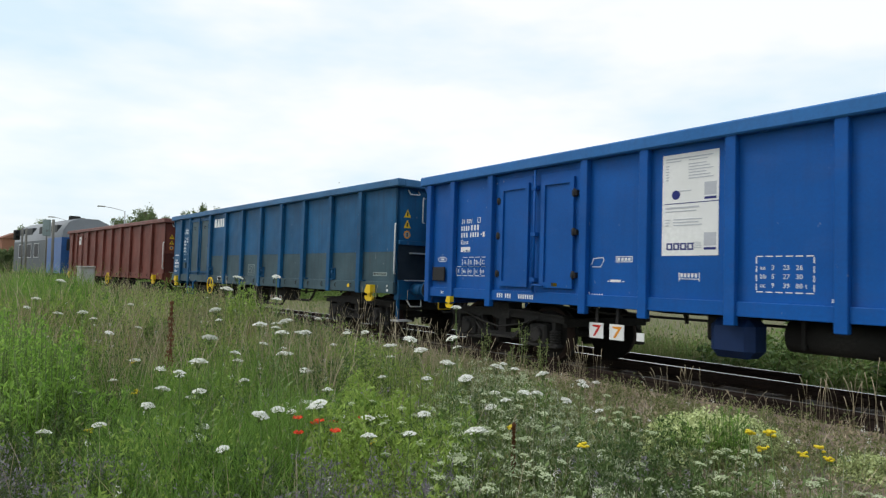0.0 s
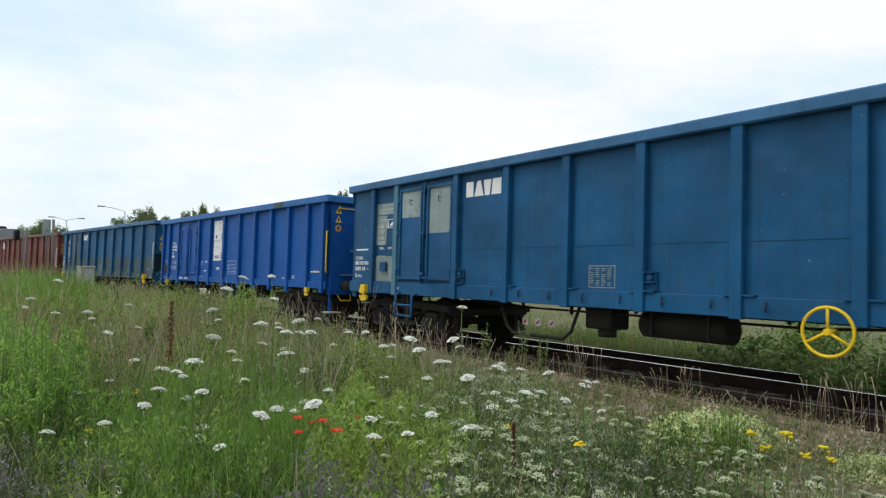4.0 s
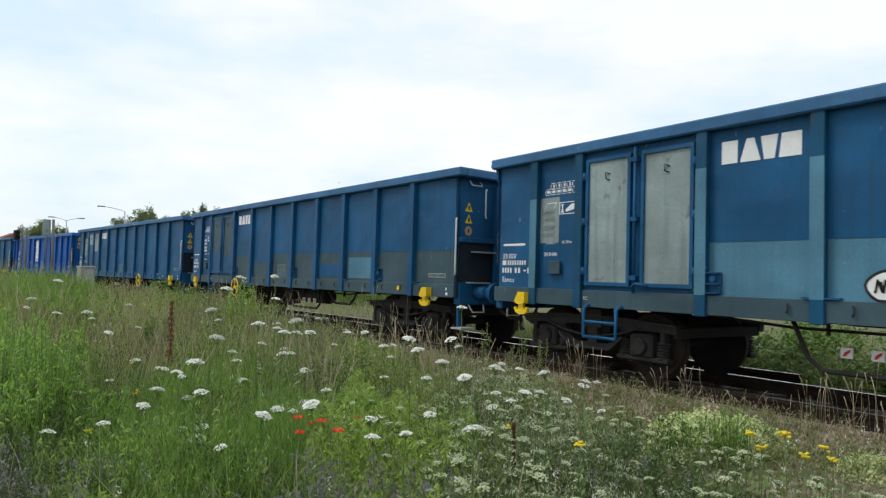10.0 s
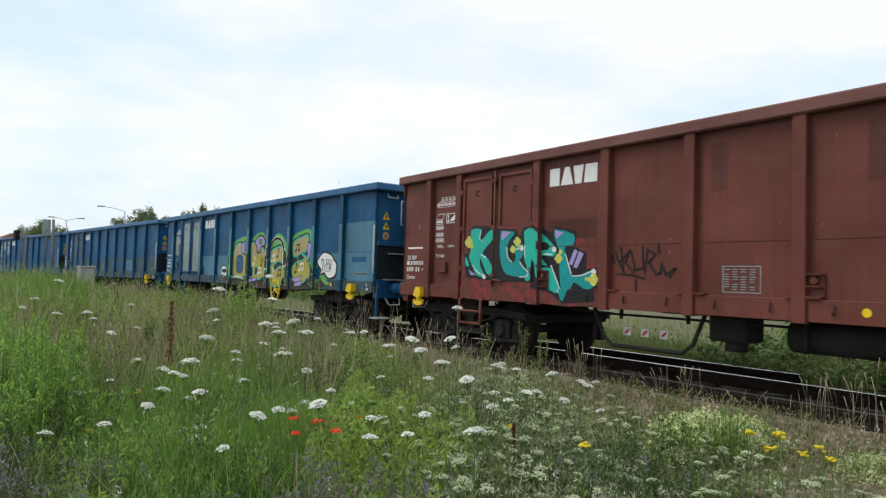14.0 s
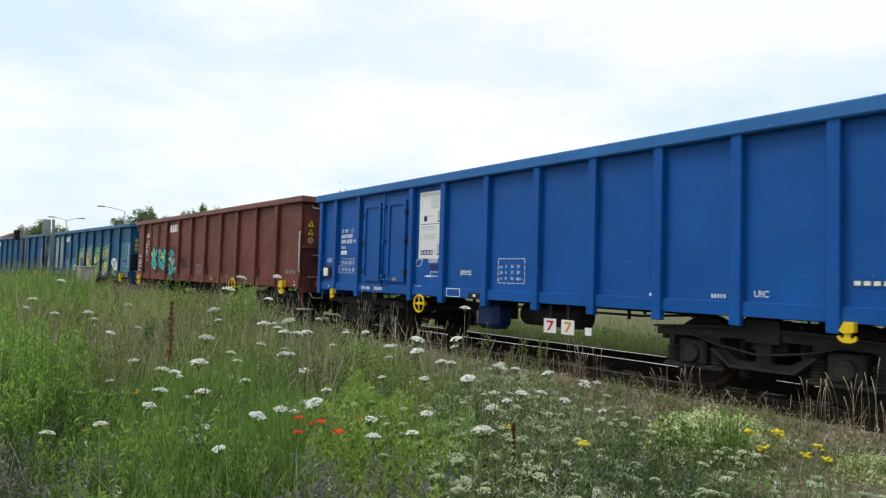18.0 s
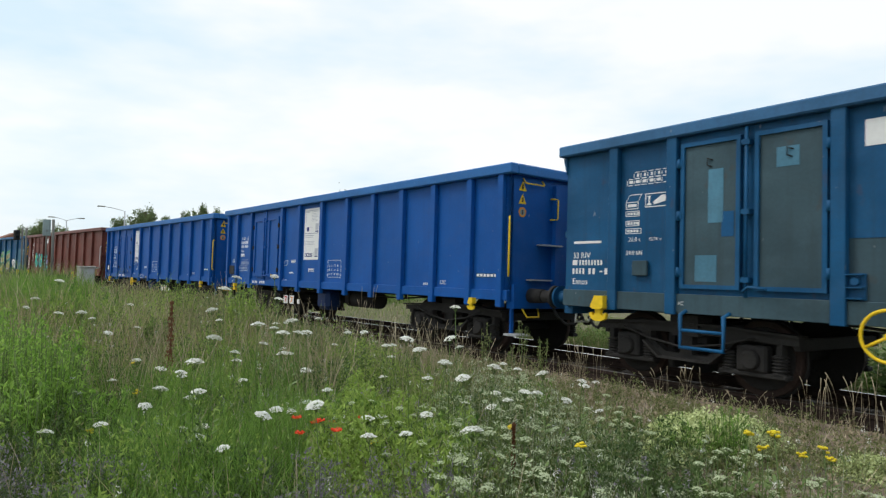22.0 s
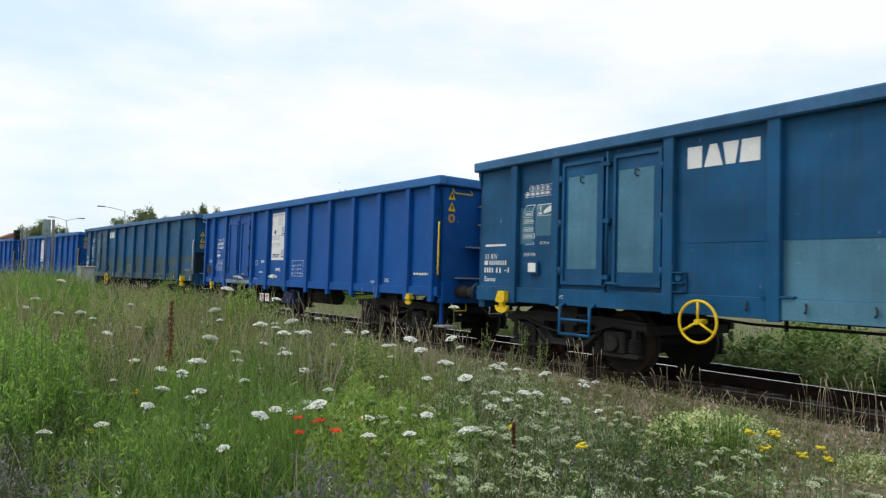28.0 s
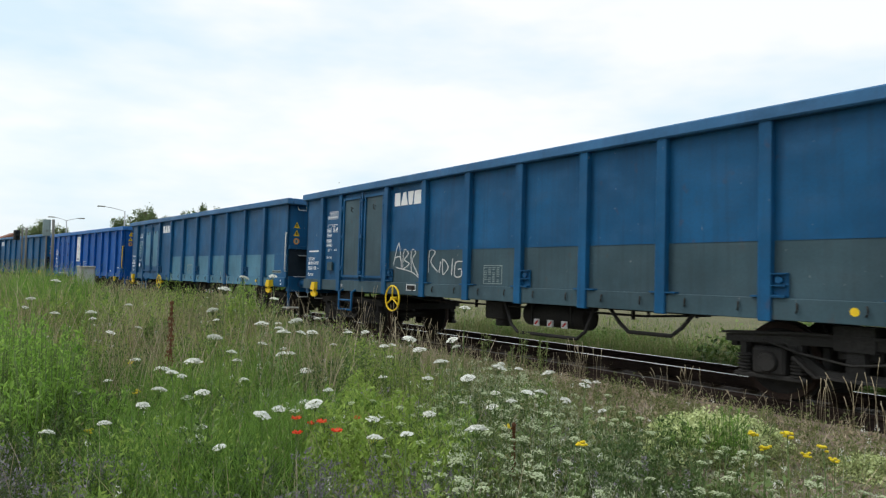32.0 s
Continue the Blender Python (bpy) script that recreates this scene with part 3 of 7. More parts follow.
def end_fittings(w, half, s, paint, grip, ztop, hw, deep):
    """Ladder steps, grab rails, buffers, coupling and hoses of the end at s * half; deep: the end that the camera sees."""
    x = s * half
    bm = bmesh.new()
    for y in (-0.39, 0.39) if half > 7 else (-0.27, 0.27):
        box(bm, min(x, x + s * 0.09), max(x, x + s * 0.09), y - 0.06, y + 0.06, 0.95, ztop - 0.1)
    part("end_post", bm, paint, w)
    if half > 7:
        part("end_beam", slab(x, x + s * 0.075, -1.30, 1.30, 1.98, 2.07, 0.01), paint, w)
        # dark sheet below the beam stands in for the shade of an opening
        part("end_plate", slab(x, x + s * 0.02, -1.28, 1.28, 1.25, 1.98), M["darkened"] if paint.name != "oxide_brown_paint" else M["brown_dark"], w, "dark sheet painted as the shaded opening of the end wall")
        part("grab_rail", handle(bmesh.new(), (x + s * 0.09, -0.21, 1.60), (x + s * 0.09, -0.21, 2.24), (s * 0.10, -0.26, 0), 0.018), grip, w)
    if deep:
        for y, dz in (((-0.76, 0.04), (-0.88, -0.53)) if half > 7 else ((-0.47, 0.15), (-0.71, -0.45))):
            part("ladder_step", slab(x + s * 0.02, x + s * 0.16, y - 0.25, y + 0.25, 1.76 + dz, 1.785 + dz), M["galv"], w, "galvanised step of the end ladder")
    part("grab_rail", handle(bmesh.new(), (x, -1.06, ztop - 0.04), (x, -0.80 if half > 7 else -0.60, ztop - 0.04), (s * 0.07, 0, -0.09)), grip, w)
    part("grab_rail", handle(bmesh.new(), (x + s * 0.02, -0.64, 2.47), (x + s * 0.02, -0.64, 3.0), (s * 0.08, -0.10, 0)) if half > 7 else handle(bmesh.new(), (x + s * 0.02, -0.40, 2.38), (x + s * 0.02, -0.40, 2.74), (s * 0.08, 0.11, 0)), grip, w)
    for y in (-0.875, 0.875):
        buffer(w, x, y, s, 0.58 if half > 7 else 0.645, M["iron"] if half < 7 else paint)
    box_bm = slab(x - s * 0.1, x + s * 0.06, -hw + 0.02, hw - 0.02, 0.84, 1.24)
    part("headstock", box_bm, paint, w)
    bm = bmesh.new()
    box(bm, min(x, x + s * 0.3), max(x, x + s * 0.3), -0.05, 0.05, 0.98, 1.08)
    tube(bm, [(x + s * 0.3, 0, 1.03), (x + s * 0.45, 0, 0.93), (x + s * 0.62, 0, 0.97)], 0.035)
    part("coupling", bm, M["iron"], w)
    for y in (-0.32, 0.32):
        part("brake_hose", tube(bmesh.new(), [(x + s * 0.05, y, 0.86), (x + s * 0.15, y, 0.72), (x + s * 0.30, y * 0.8, 0.58), (x + s * 0.45, y * 0.6, 0.60), (x + s * 0.6, y * 0.5, 0.74)], 0.025), M["rubber"], w)
    # shunter's step that hangs below the corner
    for y in ((-1.22,) if s > 0 else (1.22,)):
        bm = bmesh.new()
        box(bm, min(x - s * 0.02, x - s * 0.06), max(x - s * 0.02, x - s * 0.06), y - 0.03, y + 0.03, 0.42, 0.90)
        st = part("step_hanger", bm, paint, w)
        part("step_plate", slab(x - s * 0.05, x + s * 0.24, y - 0.17, y + 0.17, 0.40, 0.43), M["galv"], st, "galvanised shunter's step")
    bm = tube(bmesh.new(), [(x + s * 0.03, -1.05, 0.84), (x + s * 0.10, -1.0, 0.70), (x + s * 0.10, -0.72, 0.70), (x + s * 0.03, -0.68, 0.84)], 0.014)
    part("shunting_handle", bm, grip, w)


def hook_block(w, x, s, material, big):
    """The yellow tow hook at the sill."""
    y = -1.40 * 1
    bm = bmesh.new()
    k = 0.86 if big else 0.52
    zz = 1.13 if big else 0.99
    head = [(-0.14, -0.18), (-0.05, 0.0), (0.13, 0.0), (0.13, -0.19), (0.07, -0.22), (-0.08, -0.22)]
    horns = [(-0.07, -0.20), (0.06, -0.20), (0.05, -0.28), (0.08, -0.32), (0.12, -0.31), (0.13, -0.27), (0.17, -0.29), (0.15, -0.37), (0.06, -0.41), (-0.07, -0.41), (-0.15, -0.37), (-0.19, -0.29), (-0.14, -0.27), (-0.12, -0.32), (-0.08, -0.32), (-0.06, -0.28)]
    plate(bm, [(x + p * k, zz + q * k) for p, q in head], y - 0.13 * k, y + 0.02)
    plate(bm, [(x + p * k, zz + q * k) for p, q in horns], y - 0.09 * k, y - 0.03 * k)
    part("tow_hook", bm, material, w, "yellow painted tow hook")
    bm = bmesh.new()
    plate(bm, [(x - 0.1, 0.9), (x + 0.1, 0.9), (x + 0.1, 1.0), (x - 0.1, 1.0)], 1.38, 1.5)
    part("tow_hook", bm, material, w)


def hand_wheel(w, x, z, r, spokes=3, y=-1.50):
    bm = ring(bmesh.new(), (x, y, z), "y", r, 0.018)
    for k in range(spokes):
        a = math.pi / 2 + k * 2 * math.pi / spokes
        tube(bm, [(x, y, z), (x + r * math.cos(a), y, z + r * math.sin(a))], 0.016)
    disc(bm, (x, y - 0.03, z), "y", 0.035, 0.2, 10)
    part("hand_wheel", bm, M["yellow"], w, "yellow parking-brake hand wheel")


def side_panel(w, x0, x1, z0, z1, yo, mats, split=None, label=""):
    """The steel sheet between two posts; split: the height at which its colour changes."""
    y0, y1 = (yo, yo + 0.06) if yo < 0 else (yo - 0.06, yo)
    if split is None:
        return part("side_panel", slab(x0, x1, y0, y1, z0, z1), mats[0], w, label)
    bm = bmesh.new()
    box(bm, x0, x1, y0, y1, split, z1, 0)
    box(bm, x0, x1, y0, y1, z0, split, 1)
    return part("side_panel", bm, mats, w, label)


def underframe(w, half, sill_z, paint, tank=True, mid=0.0):
    bm = bmesh.new()
    for y in (-0.30, 0.30):
        box(bm, -half + 0.2, half - 0.2, y - 0.06, y + 0.06, 0.92, 1.16)
    for x in np.linspace(-half + 1.2, half - 1.2, 7):
        box(bm, x - 0.05, x + 0.05, -1.30, 1.30, 0.98, 1.14)
    part("centre_sill", bm, M["iron"], w)
    for y in (-0.8, 0.8):
        bm = tube(bmesh.new(), [(-3.6, y, 0.93), (-2.6, y, 0.86), (2.6, y, 0.86), (3.6, y, 0.93)], 0.018)
        for x in (-2.2, -1.1, 0.4, 1.5, 2.4):
            box(bm, x - 0.012, x + 0.012, y - 0.03, y + 0.03, 0.80, 1.0)
        part("brake_rod", bm, M["iron"], w)
    if tank:
        bm = disc(bmesh.new(), (mid + 0.25, -0.72, 0.76), "x", 0.19, 1.3, 18)
        for x in (mid + 0.45, mid + 1.3):
            box(bm, x, x + 0.04, -0.93, -0.51, 0.62, 1.0)
        part("air_tank", bm, M["iron"], w)
        bm = bmesh.new()
        box(bm, mid - 0.75, mid - 0.25, -0.9, -0.45, 0.62, 0.95, 0, 0.03)
        disc(bm, (mid - 0.5, -0.66, 0.5), "z", 0.14, 0.14, 14)
        part("brake_valve", bm, M["iron"], w)


def loop_rail(w, x0, x1, y, z):
    """The bent tube below the sill."""
    part("guard_tube", tube(bmesh.new(), [(x0, y, 0.98), (x0 + 0.18, y, z + 0.12), (x0 + 0.34, y, z), (x1 - 0.34, y, z), (x1 - 0.18, y, z + 0.12), (x1, y, 0.98)], 0.028, 8), M["iron"], w)


G_POSTS = [-6.34, -5.40, -3.40, -2.04, -0.71, 0.62, 1.96, 3.26, 4.61, 5.95]
E_POSTS = [-5.57, -4.50, -2.40, -1.36, -0.14, 1.07, 2.19, 3.28, 4.34, 5.40, 6.21]


def open_wagon(name, label, spec):
    """An open four-axle wagon. spec: its kind, paints and markings. The end at -x goes first; the camera sees the side at -y."""
    g = spec["kind"] == "long"
    w = thing(name, label, "freight wagon", "wagons of the goods train")
    half, lip_lead, lip_trail, ztop, rim_h = (7.29, 7.38, 7.48, 3.340, 0.160) if g else (6.38, 6.58, 6.50, 3.25, 0.175)
    posts = G_POSTS if g else E_POSTS
    main, rim, low, door_mat = M[spec["main"]], M[spec["rim"]], M[spec.get("low", spec["main"])], M[spec.get("door", spec["main"])]
    post_mat = M[spec.get("post", spec["main"])]
    sill_mat = M[spec.get("sill", spec["main"])]
    grip = M["grip"] if g else M["yellow"]
    sill_top, sill_bot = (1.20, 0.96) if g else (1.14, 0.97)
    split = spec.get("split")
    d0, d1 = posts[1], posts[2]
    # near side, sheet by sheet
    edges = [-half] + posts + [half]
    hi = ztop - rim_h
    seams = [(a, b) for a, b in zip(edges, edges[1:]) if abs(a - d0) > 0.01]
    for k, (a, b) in enumerate(seams):
        sp = split if (split and (a > d0)) else None
        over = spec.get("panels", {}).get(k) or spec.get("panels", {}).get(k - len(seams))
        mats = [main, low]
        if over:
            mats, sp = [M[over[0]], M[over[1]]], over[2]
        pn = side_panel(w, a, b, sill_top, hi, -1.33, mats, sp)
        if g and a > d0:
            part("weld_seam", slab(a, b, -1.336, -1.33, 1.838, 1.85), main, pn)
    side_panel(w, -half, half, sill_top, hi, 1.36, [main])
    # posts, near and far
    for x in posts if g else [-6.31] + posts:
        for s in (-1, 1):
            bm = bmesh.new()
            y0, y1 = (-1.425, -1.33) if s < 0 else (1.36, 1.425)
            h = 0.075 if g else 0.068
            box(bm, x - h, x + h, y0, y1, (0.94 if g else 0.86), hi + 0.01, 0, 0.008)
            pm = M["g_pale"] if spec.get("pale_post") and x == d0 else post_mat if s < 0 else main
            pt_ = part("post", bm, pm, w)
            if s < 0 and spec.get("post_low") and (x > d0 or x < -6):
                part("primed_face", slab(x - 0.074, x + 0.074, -1.4256, -1.425, 1.2, spec["post_low"] + 0.12 * math.sin(x * 5)), M["g_pale"], pt_, "pale primed lower face of the post")
    # top rim; its lighter colour imitates the light that falls from the sky
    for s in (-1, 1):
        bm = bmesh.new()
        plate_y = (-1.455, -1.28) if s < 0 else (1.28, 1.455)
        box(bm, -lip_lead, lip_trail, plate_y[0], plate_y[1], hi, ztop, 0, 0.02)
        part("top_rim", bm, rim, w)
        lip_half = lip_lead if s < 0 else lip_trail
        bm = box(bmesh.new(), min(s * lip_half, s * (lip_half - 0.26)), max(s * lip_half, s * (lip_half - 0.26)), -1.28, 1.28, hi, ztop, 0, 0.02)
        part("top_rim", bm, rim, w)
        # sloping brackets below the rim's overhang
        for y in (-1.34, 1.34) if s < 0 else ():
            bm = bmesh.new()
            plate(bm, [(s * half, hi - 0.26), (s * half, hi), (s * (lip_half - 0.03), hi), (s * (lip_half - 0.03), hi - 0.04)], y - 0.02, y + 0.02)
            part("rim_bracket", bm, main, w)
        # end wall
        bm = box(bmesh.new(), min(s * half, s * (half - 0.06)), max(s * half, s * (half - 0.06)), -1.33, 1.36, 0.95, hi)
        part("end_wall", bm, M[spec.get("end", spec["main"])], w)
        # sill
        yy = (-1.385, -1.25) if s < 0 else (1.25, 1.385)
        part("sill", box(bmesh.new(), -half, half, yy[0], yy[1], sill_bot, sill_top, 0, 0.006), sill_mat, w)
        end_fittings(w, half, s, main, grip, hi, 1.30, s > 0)
        hook_block(w, s * (6.52 if g else 5.55), s, M["yellow"], g)
        # corner grab rail on the side
        if s > 0:
            part("grab_rail", handle(bmesh.new(), (s * (half - 0.03), -1.33, 1.38), (s * (half - 0.03), -1.33, 2.41 if g else 2.36), (0.10, -0.09, 0), 0.017), grip, w)
    part("floor", slab(-half, half, -1.30, 1.30, 1.16, 1.22), M["wood"], w)
    # the double door
    top = hi - 0.10 if g else 2.87
    bot = 1.27 if g else 1.21
    m0 = (d0 + d1) / 2 if g else -3.42
    leaves = ((d0 + 0.13, m0 - 0.075), (m0 + 0.10, d1 - 0.11)) if g else ((-4.25, -3.56), (-3.28, -2.60))
    fw = 0.05 if g else 0.085
    side_panel(w, d0, d1, sill_top, hi, -1.335, [main])
    for s, (a, b) in enumerate(leaves):
        leaf = bmesh.new()
        box(leaf, a + 0.05, b - 0.05, -1.375, -1.345, bot + 0.05, top - 0.05, 0)
        if spec.get("door_low"):
            leaf.free()
            leaf = bmesh.new()
            cut = spec["door_cut"][s]
            box(leaf, a + 0.05, b - 0.05, -1.375, -1.345, cut, top - 0.05, 0)
            box(leaf, a + 0.05, b - 0.05, -1.375, -1.345, bot + 0.05, cut, 1)
        dl = part("door", leaf, [door_mat, M[spec.get("door_low", spec["main"])]] if spec.get("door_low") else door_mat, w, spec.get("door_label", ""))
        fr = bmesh.new()
        for q in ((a, a + fw, bot, top), (b - fw, b, bot, top), (a + fw, b - fw, top - fw, top), (a + fw, b - fw, bot, bot + fw)):
            box(fr, q[0], q[1], -1.405, -1.345, q[2], q[3])
        part("door_frame", fr, M[spec.get("door_rim", spec["main"])], dl)
        if not g:
            part("door_plate", slab(a - 0.09 if s == 0 else a - 0.05, b + 0.05 if s == 0 else b + 0.09, -1.355, -1.336, 1.10, 2.99, 0.006), main, dl)
        hx = a - 0.02 if s == 0 else b + 0.02
        for z in (bot + 0.2, (bot + top) / 2, top - 0.25):
            part("hinge", disc(slab(hx - 0.045, hx + 0.045, -1.415, -1.33, z - 0.04, z + 0.04), (hx, -1.41, z - 0.06), "z", 0.022, 0.12, 8), M["iron"] if not g else main, dl)
        if g:
            part("lifting_ring", tube(bmesh.new(), [((a + b) / 2 + 0.03, -1.38, top - 0.25), ((a + b) / 2 - 0.03, -1.40, top - 0.22), ((a + b) / 2 - 0.03, -1.40, top - 0.31), ((a + b) / 2 + 0.02, -1.38, top - 0.33)], 0.009), M["iron"], dl)
    bm = tube(bmesh.new(), [(m0, -1.40, bot - 0.08), (m0, -1.40, hi - 0.02)], 0.022, 8)
    for z in (bot + 0.12, (bot + top) / 2, top - 0.1):
        box(bm, m0 - 0.05, m0 + 0.05, -1.43, -1.34, z - 0.03, z + 0.03)
    tube(bm, [(m0 - 0.02, -1.43, bot - 0.02), (m0 + 0.06, -1.45, bot + 0.04), (m0 + 0.26, -1.44, bot + 0.02)], 0.018)
    part("locking_bar", bm, main, w)
    # fittings below the rim and at the sill
    for x in ([posts[2] + 0.13, posts[5] + 0.13, posts[8] + 0.13] if g else []):
        bm = bmesh.new()
        box(bm, x - 0.07, x + 0.11, -1.34, -1.355, 1.21, 1.48)
        for z in (1.22, 1.33, 1.46):
            box(bm, x - 0.06, x + 0.10, -1.42, -1.33, z, z + 0.012)
        disc(bm, (x + 0.02, -1.33, 1.40), "y", 0.04, -0.07, 10)
        part("lashing_bracket", bm, main, w)
    if g:
        for x in posts[3:]:
            for dx in (-0.32, 0.34):
                bm = tube(bmesh.new(), [(x + dx, -1.385, 1.15), (x + dx + 0.02, -1.42, 1.12), (x + dx + 0.02, -1.42, 1.07), (x + dx - 0.01, -1.385, 1.05)], 0.01, 5)
                part("lashing_ring", bm, M["iron"], w)
            part("post_foot", slab(x - 0.16, x + 0.22, -1.415, -1.33, 1.205, 1.225), main, w)
        part("label_holder", slab(-6.02, -5.78, -1.39, -1.35, 1.42, 1.62, 0.008), sill_mat, w)
        # side step below the door
        bm = tube(bmesh.new(), [(-5.18, -1.38, 0.99), (-5.2, -1.47, 0.95), (-5.2, -1.47, 0.55), (-4.62, -1.47, 0.55), (-4.62, -1.47, 0.95), (-4.60, -1.38, 0.99)], 0.028, 6)
        tube(bm, [(-5.2, -1.47, 0.76), (-4.62, -1.47, 0.76)], 0.022)
        part("side_step", bm, M[spec.get("step", spec["main"])], w)
        if (spec.get("wheel_x") or 0) < 0:
            loop_rail(w, 0.05, 2.0, -1.15, 0.47)
            loop_rail(w, 2.25, 3.6, -1.15, 0.65)
        else:
            loop_rail(w, -2.45, -0.65, -1.10, 0.44)
        if spec.get("wheel_x") is not None:
            hand_wheel(w, spec["wheel_x"], 0.88, 0.25)
        for k in range(3):
            bx = (0.62 if (spec.get("wheel_x") or 0) < 0 else -1.98) + 0.30 * k
            bp = part("brake_plate", slab(bx, bx + 0.12, -1.02, -1.0, 0.59, 0.70), M["grip"], w, "white and red brake lever plate")
            part("lever_mark", plate(bmesh.new(), [(bx + 0.02, 0.61), (bx + 0.05, 0.61), (bx + 0.10, 0.66), (bx + 0.10, 0.69), (bx + 0.04, 0.65)], -1.023, -1.02), M["red"], bp)
    else:
        if spec.get("wheel_x") is not None:
            hand_wheel(w, spec["wheel_x"], 0.82, 0.16, 4)
        bm = bmesh.new()
        box(bm, -0.50, 0.06, -1.28, -0.86, 0.47, 0.94, 0, 0.09)
        part("tool_box", bm, M["e_dark"], w)
        plates = spec.get("plates", -0.9)
        for k in range(2):
            p = part("brake_plate", slab(plates + 0.36 * k, plates + 0.25 + 0.36 * k, -1.30, -1.31, 0.53, 0.745), M["white"], w, "white brake lever plate")
            part("lever_mark", plate(bmesh.new(), [(plates + 0.36 * k + a, b) for a, b in ((0.07, 0.56), (0.11, 0.56), (0.18, 0.66), (0.21, 0.715), (0.06, 0.715), (0.06, 0.69), (0.15, 0.68))], -1.313, -1.31), M["red" if k == 0 else "orange"], p)
            part("plate_hanger", slab(plates + 0.36 * k + 0.10, plates + 0.36 * k + 0.14, -1.30, -1.28, 0.745, 0.98), M["iron"], w)
        part("brake_plate", slab(plates + 0.82, plates + 0.94, -1.30, -1.31, 0.55, 0.66), M["white"], w, "small white brake plate")
    for x in (-1, 1):
        bogie(w, x * (5.4 if g else 4.5))
    underframe(w, half, 1.0, main)
    warning_signs(w, half + 0.002, -1.07, 2.56 if g else 2.82, M["yellow"])
    if g:
        long_markings(w, spec)
    else:
        short_markings(w, spec)
    return w


def long_markings(w, spec):
    y, ink = -1.332, M["white"]
    # the owner's mark, as plain blocks
    bm = bmesh.new()
    if spec.get("unmarked"):
        part("paper_label", slab(-5.1, -4.72, -1.379, -1.375, 2.55, 2.95), ink, w, "white paper label on the door")
        bm.free()
        return
    x, z, h = -3.20, 2.762, 0.27
    for a0, a1, b0, b1 in ((0.02, 0.22, 0.02, 0.22), (0.25, 0.50, 0.33, 0.42), (0.54, 0.66, 0.50, 0.70), (0.71, 0.96, 0.74, 0.96)):
        plate(bm, [(x + a0, z), (x + a1, z), (x + b1, z + h), (x + b0, z + h)], y - 0.003, y)
    part("owner_mark", bm, ink, w, "white block shapes of the owner's mark")
    # wagon number as bars, kind in letters
    x = -7.15
    bars(x + 0.02, y, 1.875, [(0.0, 0, 0.52, 0.035)], ink, w)
    lettering("33 RIV", x, y, 1.66, 0.125, ink, w)
    bars(x, y, 1.56, [(0, 0, 0.09, 0.075), (0.13, 0, 0.46, 0.075)], ink, w)
    bars(x, y, 1.43, [(0, 0, 0.26, 0.085), (0.31, 0, 0.16, 0.085), (0.52, 0.03, 0.05, 0.02), (0.61, 0, 0.05, 0.085)], ink, w)
    lettering("Eanos", x, y, 1.28, 0.125, ink, w)
    # load table, pictograms, loading lengths
    bm = dashed_grid(bmesh.new(), -6.05, -5.49, 2.735, 2.82, y, 5, 1, 0.009)
    dashed_grid(bm, -6.16, -5.49, 2.645, 2.73, y, 6, 1, 0.009)
    for k in range(5):
        box(bm, -6.13 + 0.112 * k, -6.07 + 0.112 * k, y - 0.002, y + 0.002, 2.67, 2.71)
        box(bm, -6.00 + 0.112 * k, -5.97 + 0.112 * k, y - 0.002, y + 0.002, 2.755, 2.80)
    bm = outline_box(bm, -5.86, -5.49, 2.33, 2.515, y, 0.012)
    plate(bm, [(-5.72, 2.36), (-5.53, 2.40), (-5.53, 2.48), (-5.60, 2.48), (-5.73, 2.40)], y - 0.003, y)
    plate(bm, [(-5.83, 2.355), (-5.76, 2.355), (-5.76, 2.375), (-5.785, 2.39), (-5.785, 2.46), (-5.76, 2.48), (-5.83, 2.48), (-5.805, 2.46), (-5.805, 2.39), (-5.83, 2.375)], y - 0.003, y)
    bm = outline_box(bm, -6.18, -5.97, 2.32, 2.42, y, 0.010)
    box(bm, -6.15, -6.0, y - 0.002, y + 0.002, 2.35, 2.39)
    plate(bm, [(-6.18, 2.42), (-6.11, 2.52), (-5.91, 2.52), (-5.97, 2.42), (-5.97, 2.43), (-5.93, 2.51), (-6.11, 2.51), (-6.17, 2.43)], y - 0.003, y)
    for k, (zz, ww) in enumerate(((2.22, 0.23), (2.09, 0.23), (1.985, 0.26))):
        outline_box(bm, -6.18, -6.18 + ww, zz, zz + 0.075, y, 0.009)
        for j in range(4):
            box(bm, -6.15 + 0.05 * j, -6.115 + 0.05 * j, y - 0.002, y + 0.002, zz + 0.02, zz + 0.055)
    part("load_table", bm, ink, w)
    lettering("20.0 t", -6.13, y, 1.88, 0.085, ink, w)
    lettering("24.0 kN", -6.17, y, 1.70, 0.085, ink, w)
    lettering("15.74 m", -5.80, y, 1.885, 0.065, ink, w)
    lettering("1C", -5.30, -1.39, 1.06, 0.07, ink, w)
    # lower markings along the side
    bm = bmesh.new()
    for i in range(4):
        for k in range(9):
            if (i * 5 + k * 3) % 7:
                box(bm, -0.28 + 0.105 * i, -0.225 + 0.105 * i + 0.008 * (k % 3), y - 0.002, y + 0.002, 1.275 + 0.029 * k, 1.287 + 0.029 * k)
    outline_box(bm, -0.30, 0.17, 1.24, 1.555, y, 0.012)
    part("load_table", bm, M[spec.get("table", "g_cream")], w)
    if spec.get("tag"):
        lf = part("label_frame", outline_box(bmesh.new(), -2.58, -2.26, 1.05, 1.17, -1.387, 0.014), ink, w)
        part("label_card", slab(-2.56, -2.28, -1.387, -1.385, 1.065, 1.155), M["iron"], lf)
